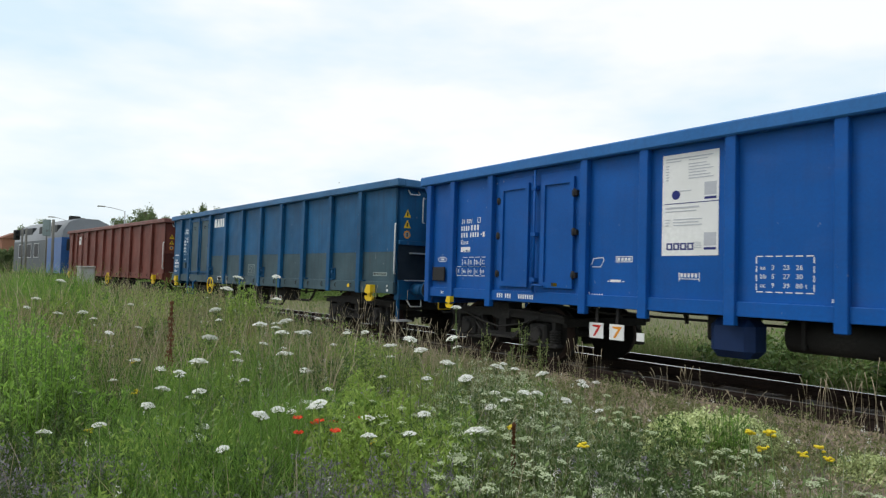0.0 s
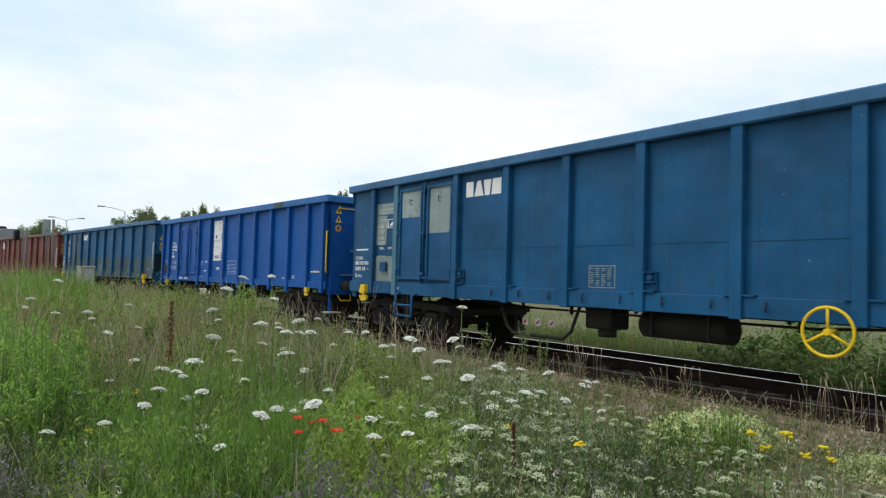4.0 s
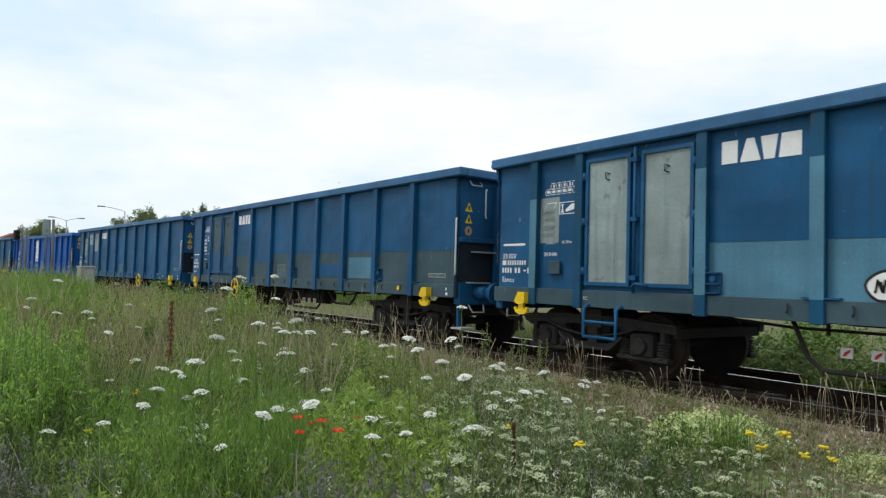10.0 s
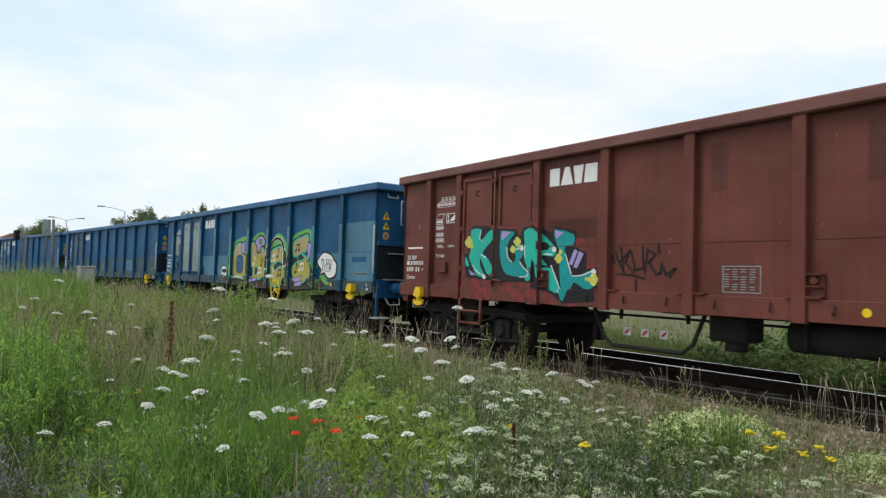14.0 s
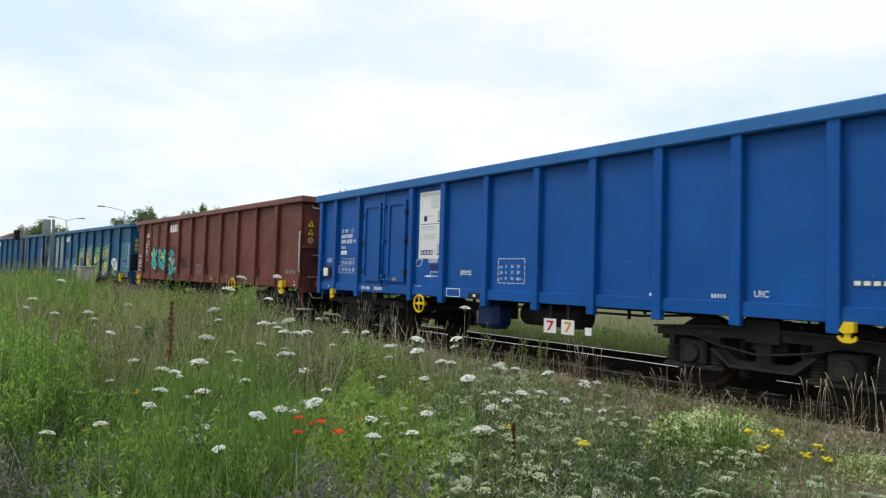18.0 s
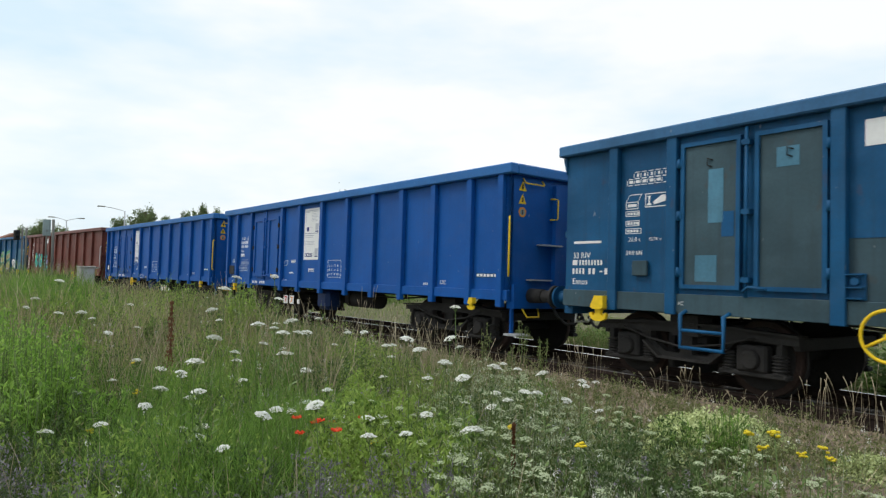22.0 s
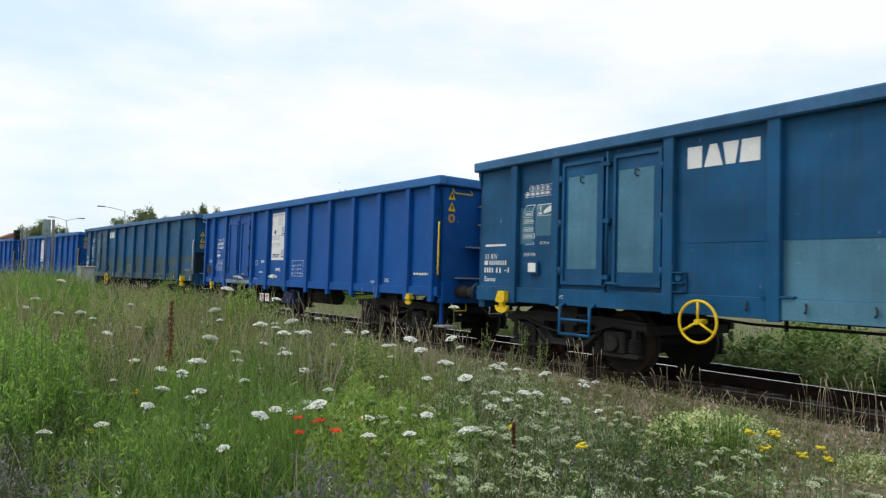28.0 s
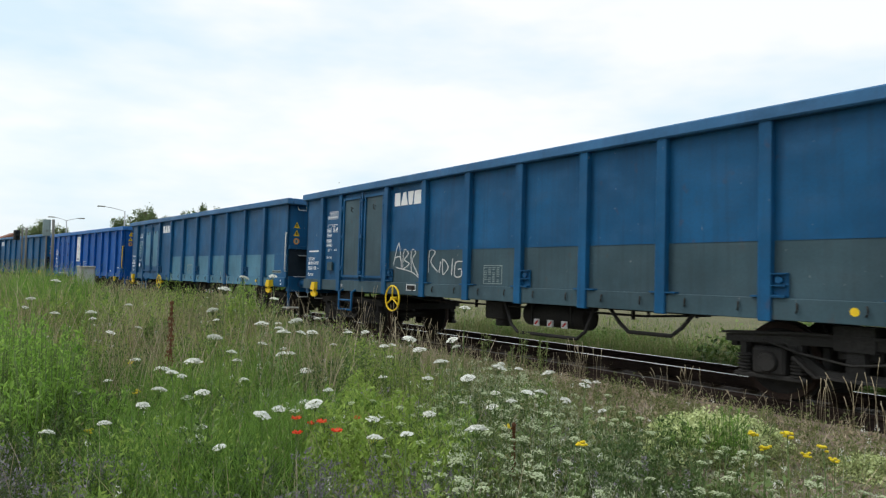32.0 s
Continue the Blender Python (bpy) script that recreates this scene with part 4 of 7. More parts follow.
    yel = disc(bmesh.new(), (1.27 if spec["main"] == "brown" else 5.52, -1.386, 1.09), "y", 0.045, -0.003, 14)
    part("lifting_mark", yel, M["yellow"], w)
    p = part("builder_plate", slab(6.45, 6.98, -1.336, -1.33, 1.32, 1.40), M["g_cream"], w)
    bars(6.47, -1.337, 1.335, [(0, 0, 0.5, 0.05)], M["ink"], p, "plate_print")
    bars(7.06, -1.388, 1.0, [(0, 0, 0.06, 0.05), (0, 0.09, 0.03, 0.05)], ink, w)
    if spec.get("sill_low"):
        part("primed_sill", slab(-1.96, 6.4, -1.388, -1.385, 0.965, 1.196), M["g_pale"], w, "pale primed stretch of the sill")
    if spec.get("paper"):
        part("paper_label", slab(-5.99, -5.82, -1.394, -1.39, 1.45, 1.59), ink, w, "white paper in the label holder")
    for (x0, x1, z0, z1, mname) in spec.get("patches", []):
        part("paint_patch", slab(x0, x1, -1.334, -1.33, z0, z1), M[mname], w, "square patch of newer paint")
    for (x0, x1, z0, z1, mname) in spec.get("door_patches", []):
        part("paint_patch", slab(x0, x1, -1.379, -1.375, z0, z1), M[mname], w, "square patch of newer paint")


def short_markings(w, spec):
    y, ink = -1.332, M["white"]
    x = -5.375
    lettering("31 RIV", x, y, 2.30, 0.115, ink, w)
    bm_ = outline_box(bmesh.new(), x + 0.46, x + 0.54, 2.30, 2.39, y, 0.008)
    part("pictogram", bm_, ink, w)
    bars(x, y, 2.17, [(0, 0, 0.26, 0.085), (0.28, 0, 0.26, 0.095)], ink, w)
    bars(x, y, 2.05, [(0, 0, 0.22, 0.085), (0.26, 0, 0.27, 0.085), (0.55, 0.035, 0.04, 0.02), (0.61, 0, 0.05, 0.085)], ink, w)
    lettering("Eaos", x, y, 1.93, 0.115, ink, w)
    lb = part("printed_label", slab(x, x + 0.27, y - 0.003, y, 1.79, 1.88), ink, w)
    bars(x + 0.02, y - 0.004, 1.795, [(0.06, 0, 0.03, 0.02), (0.13, 0, 0.05, 0.03), (0.21, 0, 0.03, 0.02)], M["navy"], lb, "print")
    bm = dashed_grid(bmesh.new(), -5.32, -4.63, 1.53, 1.695, y, 4, 1, 0.010)
    dashed_grid(bm, -5.49, -4.63, 1.37, 1.53, y, 5, 1, 0.010)
    part("load_table", bm, ink, w)
    for k, c in enumerate(("A", "B1", "B2", "C")):
        lettering(c[0], -5.28 + 0.17 * k, y, 1.570, 0.11, ink, w)
        if len(c) > 1:
            lettering(c[1], -5.20 + 0.17 * k, y, 1.570, 0.06, ink, w)
    lettering("S", -5.45, y, 1.42, 0.10, ink, w)
    for k, c in enumerate(("43", "49", "51", "59")):
        lettering(c, -5.30 + 0.17 * k, y, 1.415, 0.085, ink, w)
    part("label_holder", slab(-6.17, -5.80, -1.385, -1.355, 1.26, 1.52, 0.008), M["ink"], w)
    if spec.get("label_white"):
        part("paper_label", slab(-6.13, -5.92, -1.389, -1.385, 1.29, 1.48), M["white"], w)
    bm = bmesh.new()
    for (ax, az), (bx, bz) in zip(((-6.07, 1.66), (-6.01, 1.70), (-5.85, 1.70), (-5.79, 1.66), (-5.85, 1.62), (-6.01, 1.62)), ((-6.01, 1.70), (-5.85, 1.70), (-5.79, 1.66), (-5.85, 1.62), (-6.01, 1.62), (-6.07, 1.66))):
        plate(bm, [(ax, az - 0.006), (bx, bz - 0.006), (bx, bz + 0.006), (ax, az + 0.006)], y - 0.003, y)
    box(bm, -5.98, -5.88, y - 0.002, y + 0.002, 1.645, 1.675)
    part("pictogram", bm, ink, w)
    lettering("R7", -5.88, -1.388, 1.02, 0.08, ink, w)
    # the notice with two printed sheets
    nx = spec.get("notice", 0.0)
    s = part("notice", slab(nx - 2.20, nx - 1.41, y - 0.004, y, 1.68, 2.97), ink, w, "white printed notice in two sheets on the side")
    bars(nx - 2.16, y - 0.006, 2.36, [(0.01, 0.545, 0.66, 0.016), (0.01, 0.512, 0.22, 0.012), (0.34, 0.512, 0.26, 0.012)] + [(0.01 + 0.33 * j, 0.46 - 0.036 * k, (0.05 - 0.01 * (k % 2), 0.24 + 0.05 * (k % 3))[j], 0.012) for k in range(6) for j in (0, 1)] + [(0.20, 0.13, 0.18, 0.010)], M["print"], s, "print")
    bars(nx - 2.16, y - 0.006, 1.72, [(0.01, 0.555, 0.48, 0.022), (0.01, 0.515, 0.44, 0.012)] + [(0.01 + 0.12 * j, 0.41 - 0.036 * k, (0.07 - 0.01 * k, 0.40 - 0.05 * (k % 2))[j], 0.012) for k in range(3) for j in (0, 1)] + [(0.40, 0.12 - 0.022 * k, 0.12, 0.007) for k in range(4)], M["print"], s, "print")
    part("rule", slab(nx - 2.16, nx - 1.40, y - 0.006, y - 0.004, 2.335, 2.345), M["navy"], s)
    for z in (2.42, 1.80):
        part("code_square", slab(nx - 1.60, nx - 1.44, y - 0.006, y - 0.004, z, z + 0.16), M["print"], s)
        part("code_square", slab(nx - 1.60, nx - 1.44, y - 0.006, y - 0.004, z - 0.05, z - 0.02), M["navy"], s)
    bm = disc(bmesh.new(), (nx - 2.0, y - 0.004, 2.45), "y", 0.06, -0.002, 18)
    part("emblem", bm, M["navy"], s)
    for k in range(4):
        sq = part("owner_block", slab(nx - 2.13 + 0.10 * k, nx - 2.04 + 0.10 * k, y - 0.006, y - 0.004, 1.75, 1.84), M["navy"], s, "navy square with a white mark")
        part("owner_mark", slab(nx - 2.105 + 0.10 * k, nx - 2.065 + 0.10 * k, y - 0.008, y - 0.006, 1.77, 1.82), ink, sq)
    # the table of axle loads and the small print
    x0, z0 = 0.14, 1.262
    bm = bmesh.new()
    for k in range(6):
        for zz in (z0, z0 + 0.40):
            box(bm, x0 + 0.11 * k, x0 + 0.11 * k + 0.075, y - 0.002, y + 0.002, zz - 0.006, zz + 0.006)
    for k in range(4):
        for xx in (x0, x0 + 0.63):
            box(bm, xx - 0.006, xx + 0.006, y - 0.002, y + 0.002, z0 + 0.02 + 0.1 * k, z0 + 0.09 + 0.1 * k)
    part("load_table", bm, ink, w)
    for k, row in enumerate((("aa", "3", "23", "26"), ("bb", "5", "27", "30"), ("cc", "9", "39", "80 t"))):
        for j, c in enumerate(row):
            lettering(c, x0 + (0.04, 0.17, 0.30, 0.44)[j], y, z0 + 0.25 - 0.1 * k, 0.075, ink, w)
    bm = plate(bmesh.new(), [(-2.30, 1.56), (-2.26, 1.66), (-2.08, 1.67), (-2.06, 1.63), (-2.12, 1.53), (-2.28, 1.53), (-2.28, 1.54), (-2.125, 1.54), (-2.075, 1.63), (-2.09, 1.66), (-2.25, 1.65), (-2.29, 1.56)], y - 0.003, y)
    part("pictogram", bm, ink, w)
    bm = outline_box(bmesh.new(), -1.86, -1.58, 1.60, 1.68, y, 0.010)
    for k in range(4):
        box(bm, -1.83 + 0.06 * k, -1.79 + 0.06 * k, y - 0.002, y + 0.002, 1.62, 1.66)
    part("load_table", bm, ink, w)
    bm = bmesh.new()
    for u in (-0.86, -0.58):
        box(bm, u - 0.005, u + 0.005, y - 0.002, y + 0.002, 1.36, 1.47)
    for k in range(5):
        box(bm, -0.84 + 0.05 * k, -0.81 + 0.05 * k, y - 0.002, y + 0.002, 1.41, 1.46)
    box(bm, -0.855, -0.585, y - 0.002, y + 0.002, 1.385, 1.395)
    part("marking", bm, ink, w)
    for u, v in ((-2.35, 1.14), (0.95, 1.17), (2.05, 1.15), (3.12, 1.16)):
        bars(u, y, v, [(0, 0, 0.03, 0.04)], ink, w)
    bars(-2.28, y, 1.03, [(0, 0.07, 0.22, 0.055), (0, 0, 0.26, 0.055)], ink, w)
    bars(-0.95, y, 1.08, [(0, 0.01, 0.04, 0.012), (0.06, 0, 0.15, 0.035), (0.24, 0.01, 0.04, 0.012)], ink, w)
    bars(-2.0, y, 1.33, [(0, 0, 0.03, 0.012), (0.05, -0.005, 0.18, 0.035), (0.26, 0, 0.03, 0.012)], ink, w)
    lettering("UIC", 4.52, y, 1.20, 0.11, ink, w)
    bars(4.0, y, 1.17, [(0, 0, 0.2, 0.05)], ink, w)
    p = part("builder_plate", slab(5.55, 6.10, y - 0.004, y, 1.34, 1.42), M["g_fresh"], w)
    bars(5.57, y - 0.005, 1.36, [(0.09 * k, 0, 0.06, 0.045) for k in range(6)], ink, p, "plate_print")
    bars(-4.28, -1.387, 1.02, [(0, 0, 0.16, 0.07), (0.20, 0, 0.16, 0.07), (0.52, 0, 0.36, 0.07)], ink, w)
    if spec.get("sill_white"):
        part("primer_band", slab(-4.36, -2.42, -1.389, -1.385, 1.0, 1.09), M["g_cream"], w, "band of pale primer below the door")
    if spec.get("extra_plate"):
        part("pictogram", outline_box(bmesh.new(), -1.20, -0.81, 0.985, 1.135, -1.387, 0.012), ink, w)
        part("load_label", slab(-1.80, -1.50, y - 0.003, y, 1.45, 1.58), M["navy"], w)
        part("load_label", outline_box(bmesh.new(), -1.80, -1.50, 1.34, 1.43, y, 0.012), ink, w)
        box_p = part("reflector_plate", slab(-0.58, -0.22, -1.392, -1.385, 0.985, 1.07), M["ink"], w)
        part("reflector", slab(-0.43, -0.37, -1.396, -1.392, 1.005, 1.05), M["white"], box_p)
    if spec.get("rim_patch"):
        part("paint_patch", slab(3.55, 4.12, -1.459, -1.455, 3.09, 3.235), M["g_grey"], w, "patch of pale primer on the rim")
    part("door_tag", slab(-3.02, -2.90, -1.405, -1.40, 1.235, 1.29), M["yellow"], w)

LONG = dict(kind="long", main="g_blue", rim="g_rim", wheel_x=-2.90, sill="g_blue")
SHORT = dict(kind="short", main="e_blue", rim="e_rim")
GREY_BAND = dict(tag=True, low="g_grey", split=1.84, sill="g_grey")
PALE_BAND = dict(low="g_pale", split=1.84, sill="g_pale")
# (place along the train at 16 s, label, spec)
TRAIN = [
    (-106.70, "rust-brown open freight wagon with upright ribs behind the locomotive", {**LONG, "main": "brown", "rim": "brown_rim", "sill": "brown", "unmarked": True, "wheel_x": 0.6}),
    (-90.94, "faded blue open freight wagon with a grey-green lower band", {**LONG, **GREY_BAND, "door": "g_grey"}),
    (-76.04, "bright blue open freight wagon with a white notice", {**SHORT, "notice": 1.08, "plates": -2.33, "rim_patch": True}),
    (-61.12, "blue open freight wagon with worn cream doors", {**LONG, "door": "g_cream", "door_low": "g_fresh", "door_cut": (2.50, 2.16), "patches": [(-6.26, -5.50, 2.62, 2.86, "g_cream"), (-6.26, -5.86, 1.98, 2.60, "g_cream"), (-6.26, -5.50, 1.21, 1.74, "g_cream"), (3.5, 4.4, 1.3, 1.7, "g_fresh")], "pale_post": True, "wheel_x": 3.0}),
    (-45.33, "dark blue open freight wagon, pale patch on grey band", {**LONG, **GREY_BAND, "door": "g_grey", "door_low": "g_fresh", "door_cut": (1.93, 1.80), "patches": [(3.45, 4.47, 1.26, 1.72, "g_pale"), (2.1, 3.1, 1.28, 1.58, "g_fresh"), (-2.0, -0.9, 1.6, 1.84, "g_blue")]}),
    (-29.565, "blue open freight wagon sprayed with yellow-green graffiti", {**LONG, **PALE_BAND, "sill": "g_grey", "panels": {-1: ("g_blue", "g_pale", 2.52)}, "post_low": 2.62, "door": "g_cream", "post": "g_teal", "wheel_x": 2.76, "patches": [(-6.26, -5.86, 1.9, 2.6, "g_cream")]}),
    (-13.807, "brown open freight wagon sprayed with teal graffiti", {**LONG, "main": "brown", "rim": "brown_rim", "sill": "brown", "wheel_x": 3.3}),
    (1.068, "bright blue open freight wagon with a white notice and stickers", {**SHORT, "wheel_x": -1.9, "label_white": True, "extra_plate": True, "plates": 1.2}),
    (15.156, "bright blue open freight wagon with clean paint and a white notice", {**SHORT, "notice": 1.04, "plates": -2.3}),
    (30.138, "blue open freight wagon with patched grey-green doors", {**LONG, **GREY_BAND, "door": "g_grey", "patches": [(6.28, 6.98, 1.36, 1.62, "g_fresh"), (5.0, 5.4, 1.3, 1.5, "g_blue")], "door_patches": [(-4.90, -4.70, 2.07, 2.72, "g_pale"), (-5.07, -4.78, 1.36, 1.68, "g_pale"), (-4.06, -3.81, 2.65, 2.87, "g_pale"), (-4.72, -4.56, 1.9, 2.2, "g_fresh")]}),
    (45.084, "bright blue open freight wagon with a primed band below the door", {**SHORT, "notice": 1.04, "sill_white": True, "plates": -1.9}),
    (59.986, "teal-blue open freight wagon with pale primed doors and band", {**LONG, **PALE_BAND, "sill": "g_blue", "sill_low": True, "paper": True, "door_patches": [(-5.16, -4.60, 1.50, 2.86, "g_pale"), (-4.22, -3.64, 1.46, 2.86, "g_pale")], "panels": {2: ("g_blue", "g_blue", 1.84)}, "patches": [(6.55, 7.28, 1.21, 1.835, "g_blue"), (-6.26, -5.95, 1.90, 2.48, "g_pale"), (-5.90, -5.50, 2.02, 2.50, "g_pale")]}),
    (75.77, "blue open freight wagon with grey doors and white scrawls", {**LONG, **GREY_BAND, "door": "g_grey"}),
]
CARS = []
for at, text, spec in TRAIN:
    CARS.append((open_wagon("freight_wagon", text, spec), at, 5.4 if spec["kind"] == "long" else 4.5))


def blob(cx, cz, rx, rz, n=14, wobble=0.0, seed=0):
    rng = random.Random(seed)
    return [(cx + rx * math.cos(2 * math.pi * k / n) * (1 + wobble * rng.uniform(-1, 1)), cz + rz * math.sin(2 * math.pi * k / n) * (1 + wobble * rng.uniform(-1, 1))) for k in range(n)]


def grown(pts, d):
    """The polygon with every corner moved outwards by d."""
    if not d:
        return list(pts)
    n = len(pts)
    turn = 1 if sum(pts[k - 1][0] * pts[k][1] - pts[k][0] * pts[k - 1][1] for k in range(n)) > 0 else -1
    out = []
    for k in range(n):
        (ax, az), (bx, bz), (cx, cz) = pts[k - 1], pts[k], pts[(k + 1) % n]
        la, lc = math.hypot(bx - ax, bz - az) or 1, math.hypot(cx - bx, cz - bz) or 1
        nx, nz = (bz - az) / la + (cz - bz) / lc, -(bx - ax) / la - (cx - bx) / lc
        m = math.hypot(nx, nz) or 1
        out.append((bx + turn * nx / m * d, bz + turn * nz / m * d))
    return out


def rounded(pts, n=4, closed=True):
    """A smooth line through the given corners."""
    out, m = [], len(pts)
    for k in range(m if closed else m - 1):
        if closed:
            p = [pts[(k + j - 1) % m] for j in range(4)]
        else:
            p = [pts[min(max(k + j - 1, 0), m - 1)] for j in range(4)]
        for i in range(n):
            t = i / n
            out.append(tuple(0.5 * (2 * p[1][c] + (p[2][c] - p[0][c]) * t + (2 * p[0][c] - 5 * p[1][c] + 4 * p[2][c] - p[3][c]) * t * t + (3 * p[1][c] - p[0][c] - 3 * p[2][c] + p[3][c]) * t ** 3) for c in (0, 1)))
    return out if closed else out + [tuple(pts[-1])]


def clipped(pts, x0, x1):
    """The part of a polygon (x, z) between two upright lines."""
    for line, keep in ((x0, 1), (x1, -1)):
        out = []
        for (ax, az), (bx, bz) in zip(pts, pts[1:] + pts[:1]):
            a_in, b_in = (ax - line) * keep >= 0, (bx - line) * keep >= 0
            if a_in:
                out.append((ax, az))
            if a_in != b_in:
                t = (line - ax) / (bx - ax)
                out.append((line, az + t * (bz - az)))
        pts = out
        if len(pts) < 3:
            return []
    return pts


def side_zones():
    """Stretches of the wagon's side with the depth of their surface: sheets, posts, door leaves."""
    zones, x = [], -7.2
    for p in G_POSTS:
        zones.append((x, p - 0.075, -1.406 if p == G_POSTS[2] else -1.330))
        zones.append((p - 0.075, p + 0.075, -1.426))
        x = p + 0.075
    return zones + [(x, 7.2, -1.33)]


def swapped(pts):
    return [(b, a) for a, b in pts]


def on_side(pts, lift):
    """The pieces of a flat shape as it lies on the side's surfaces (sheet, post, door, sill): points and depth of each."""
    out = []
    for x0, x1, y in side_zones():
        piece = clipped(list(pts), x0, x1)
        if len(piece) < 3:
            continue
        cuts = ((0.0, 1.20, -1.387), (1.20, 4.0, y)) if y > -1.40 else ((0.0, 4.0, y),)
        for z0, z1, yy in cuts:
            flat = swapped(clipped(swapped(piece), z0, z1))
            if len(flat) >= 3:
                out.append((flat, yy - 0.0012 * lift))
    return out


def sprayed(w, pts, layers, lift=0, name="graffiti"):
    """Flat sprayed shapes one over another, outermost first: (growth, material)."""
    for k, (d, mname) in enumerate(layers):
        for flat, y in on_side(grown(pts, d), lift + k):
            part(name, plate(bmesh.new(), flat, y - 0.002, y), M[mname], w)


def stroke(w, pts, mname, r=0.02, lift=6, name="spray_line"):
    bm = bmesh.new()
    for (x0, z0), (x1, z1) in zip(pts, pts[1:]):
        dx, dz = x1 - x0, z1 - z0
        n = math.hypot(dx, dz) or 1
        ax, az = dx / n * r, dz / n * r
        for flat, y in on_side([(x0 - az - ax, z0 + ax - az), (x1 - az + ax, z1 + ax + az), (x1 + az + ax, z1 - ax + az), (x0 + az - ax, z0 - ax - az)], lift):
            plate(bm, flat, y - 0.002, y)
    part(name, bm, M[mname], w)


def note(w, x, z, c, pair=False, h=0.2):
    """A sprayed music note, single or a joined pair."""
    sprayed(w, blob(x - 0.035, z, 0.05, 0.038, 10), [(0, c)], 7)
    if pair:
        sprayed(w, blob(x + 0.125, z + 0.02, 0.05, 0.038, 10), [(0, c)], 7)
        stroke(w, [(x, z), (x + 0.01, z + h * 0.7), (x + 0.165, z + h * 0.8), (x + 0.16, z + 0.02)], c, 0.013, 7)
        stroke(w, [(x + 0.01, z + h * 0.6), (x + 0.165, z + h * 0.7)], c, 0.012, 7)
    else:
        stroke(w, rounded([(x, z), (x + 0.015, z + h), (x + 0.06, z + h * 0.85), (x + 0.11, z + h * 0.6)], 3, False), c, 0.013, 7)


def letter(w, pts):
    """A sprayed letter: green haze, black outline, teal rim, yellow body that is paler above the seam."""
    body = rounded(pts, 4)
    sprayed(w, body, [(0.085, "ink"), (0.045, "teal_spray"), (0.0, "lime_spray")], 2)
    upper = swapped(clipped(swapped(body), 1.80, 4.0))
    if len(upper) > 2:
        sprayed(w, upper, [(-0.004, "tan_spray")], 5)


GLYPHS = {
    "Y": (((0, 1), (0.5, 0.5), (1, 1)), ((0.5, 0.5), (0.4, 0))),
    "O": (((0.1, 0.2), (0.1, 0.8), (0.5, 1), (0.9, 0.8), (0.9, 0.2), (0.5, 0), (0.1, 0.2)),),
    ":": (((0.4, 0.2), (0.5, 0.25)), ((0.4, 0.7), (0.5, 0.75))),
    "K": (((0.1, 0), (0.15, 1)), ((0.9, 1), (0.12, 0.45), (0.9, 0))),
    "U": (((0.05, 1), (0.15, 0.1), (0.7, 0.05), (0.85, 1)),),
    "R": (((0.1, 0), (0.12, 1), (0.85, 0.8), (0.12, 0.5), (0.9, 0)),),
    "I": (((0.4, 1), (0.5, 0)),),
    "E": (((0.9, 1), (0.1, 0.95), (0.1, 0.02), (0.9, 0)), ((0.1, 0.5), (0.7, 0.5))),
    "M": (((0, 0), (0.15, 1), (0.5, 0.3), (0.9, 1), (1.0, 0)),),
}


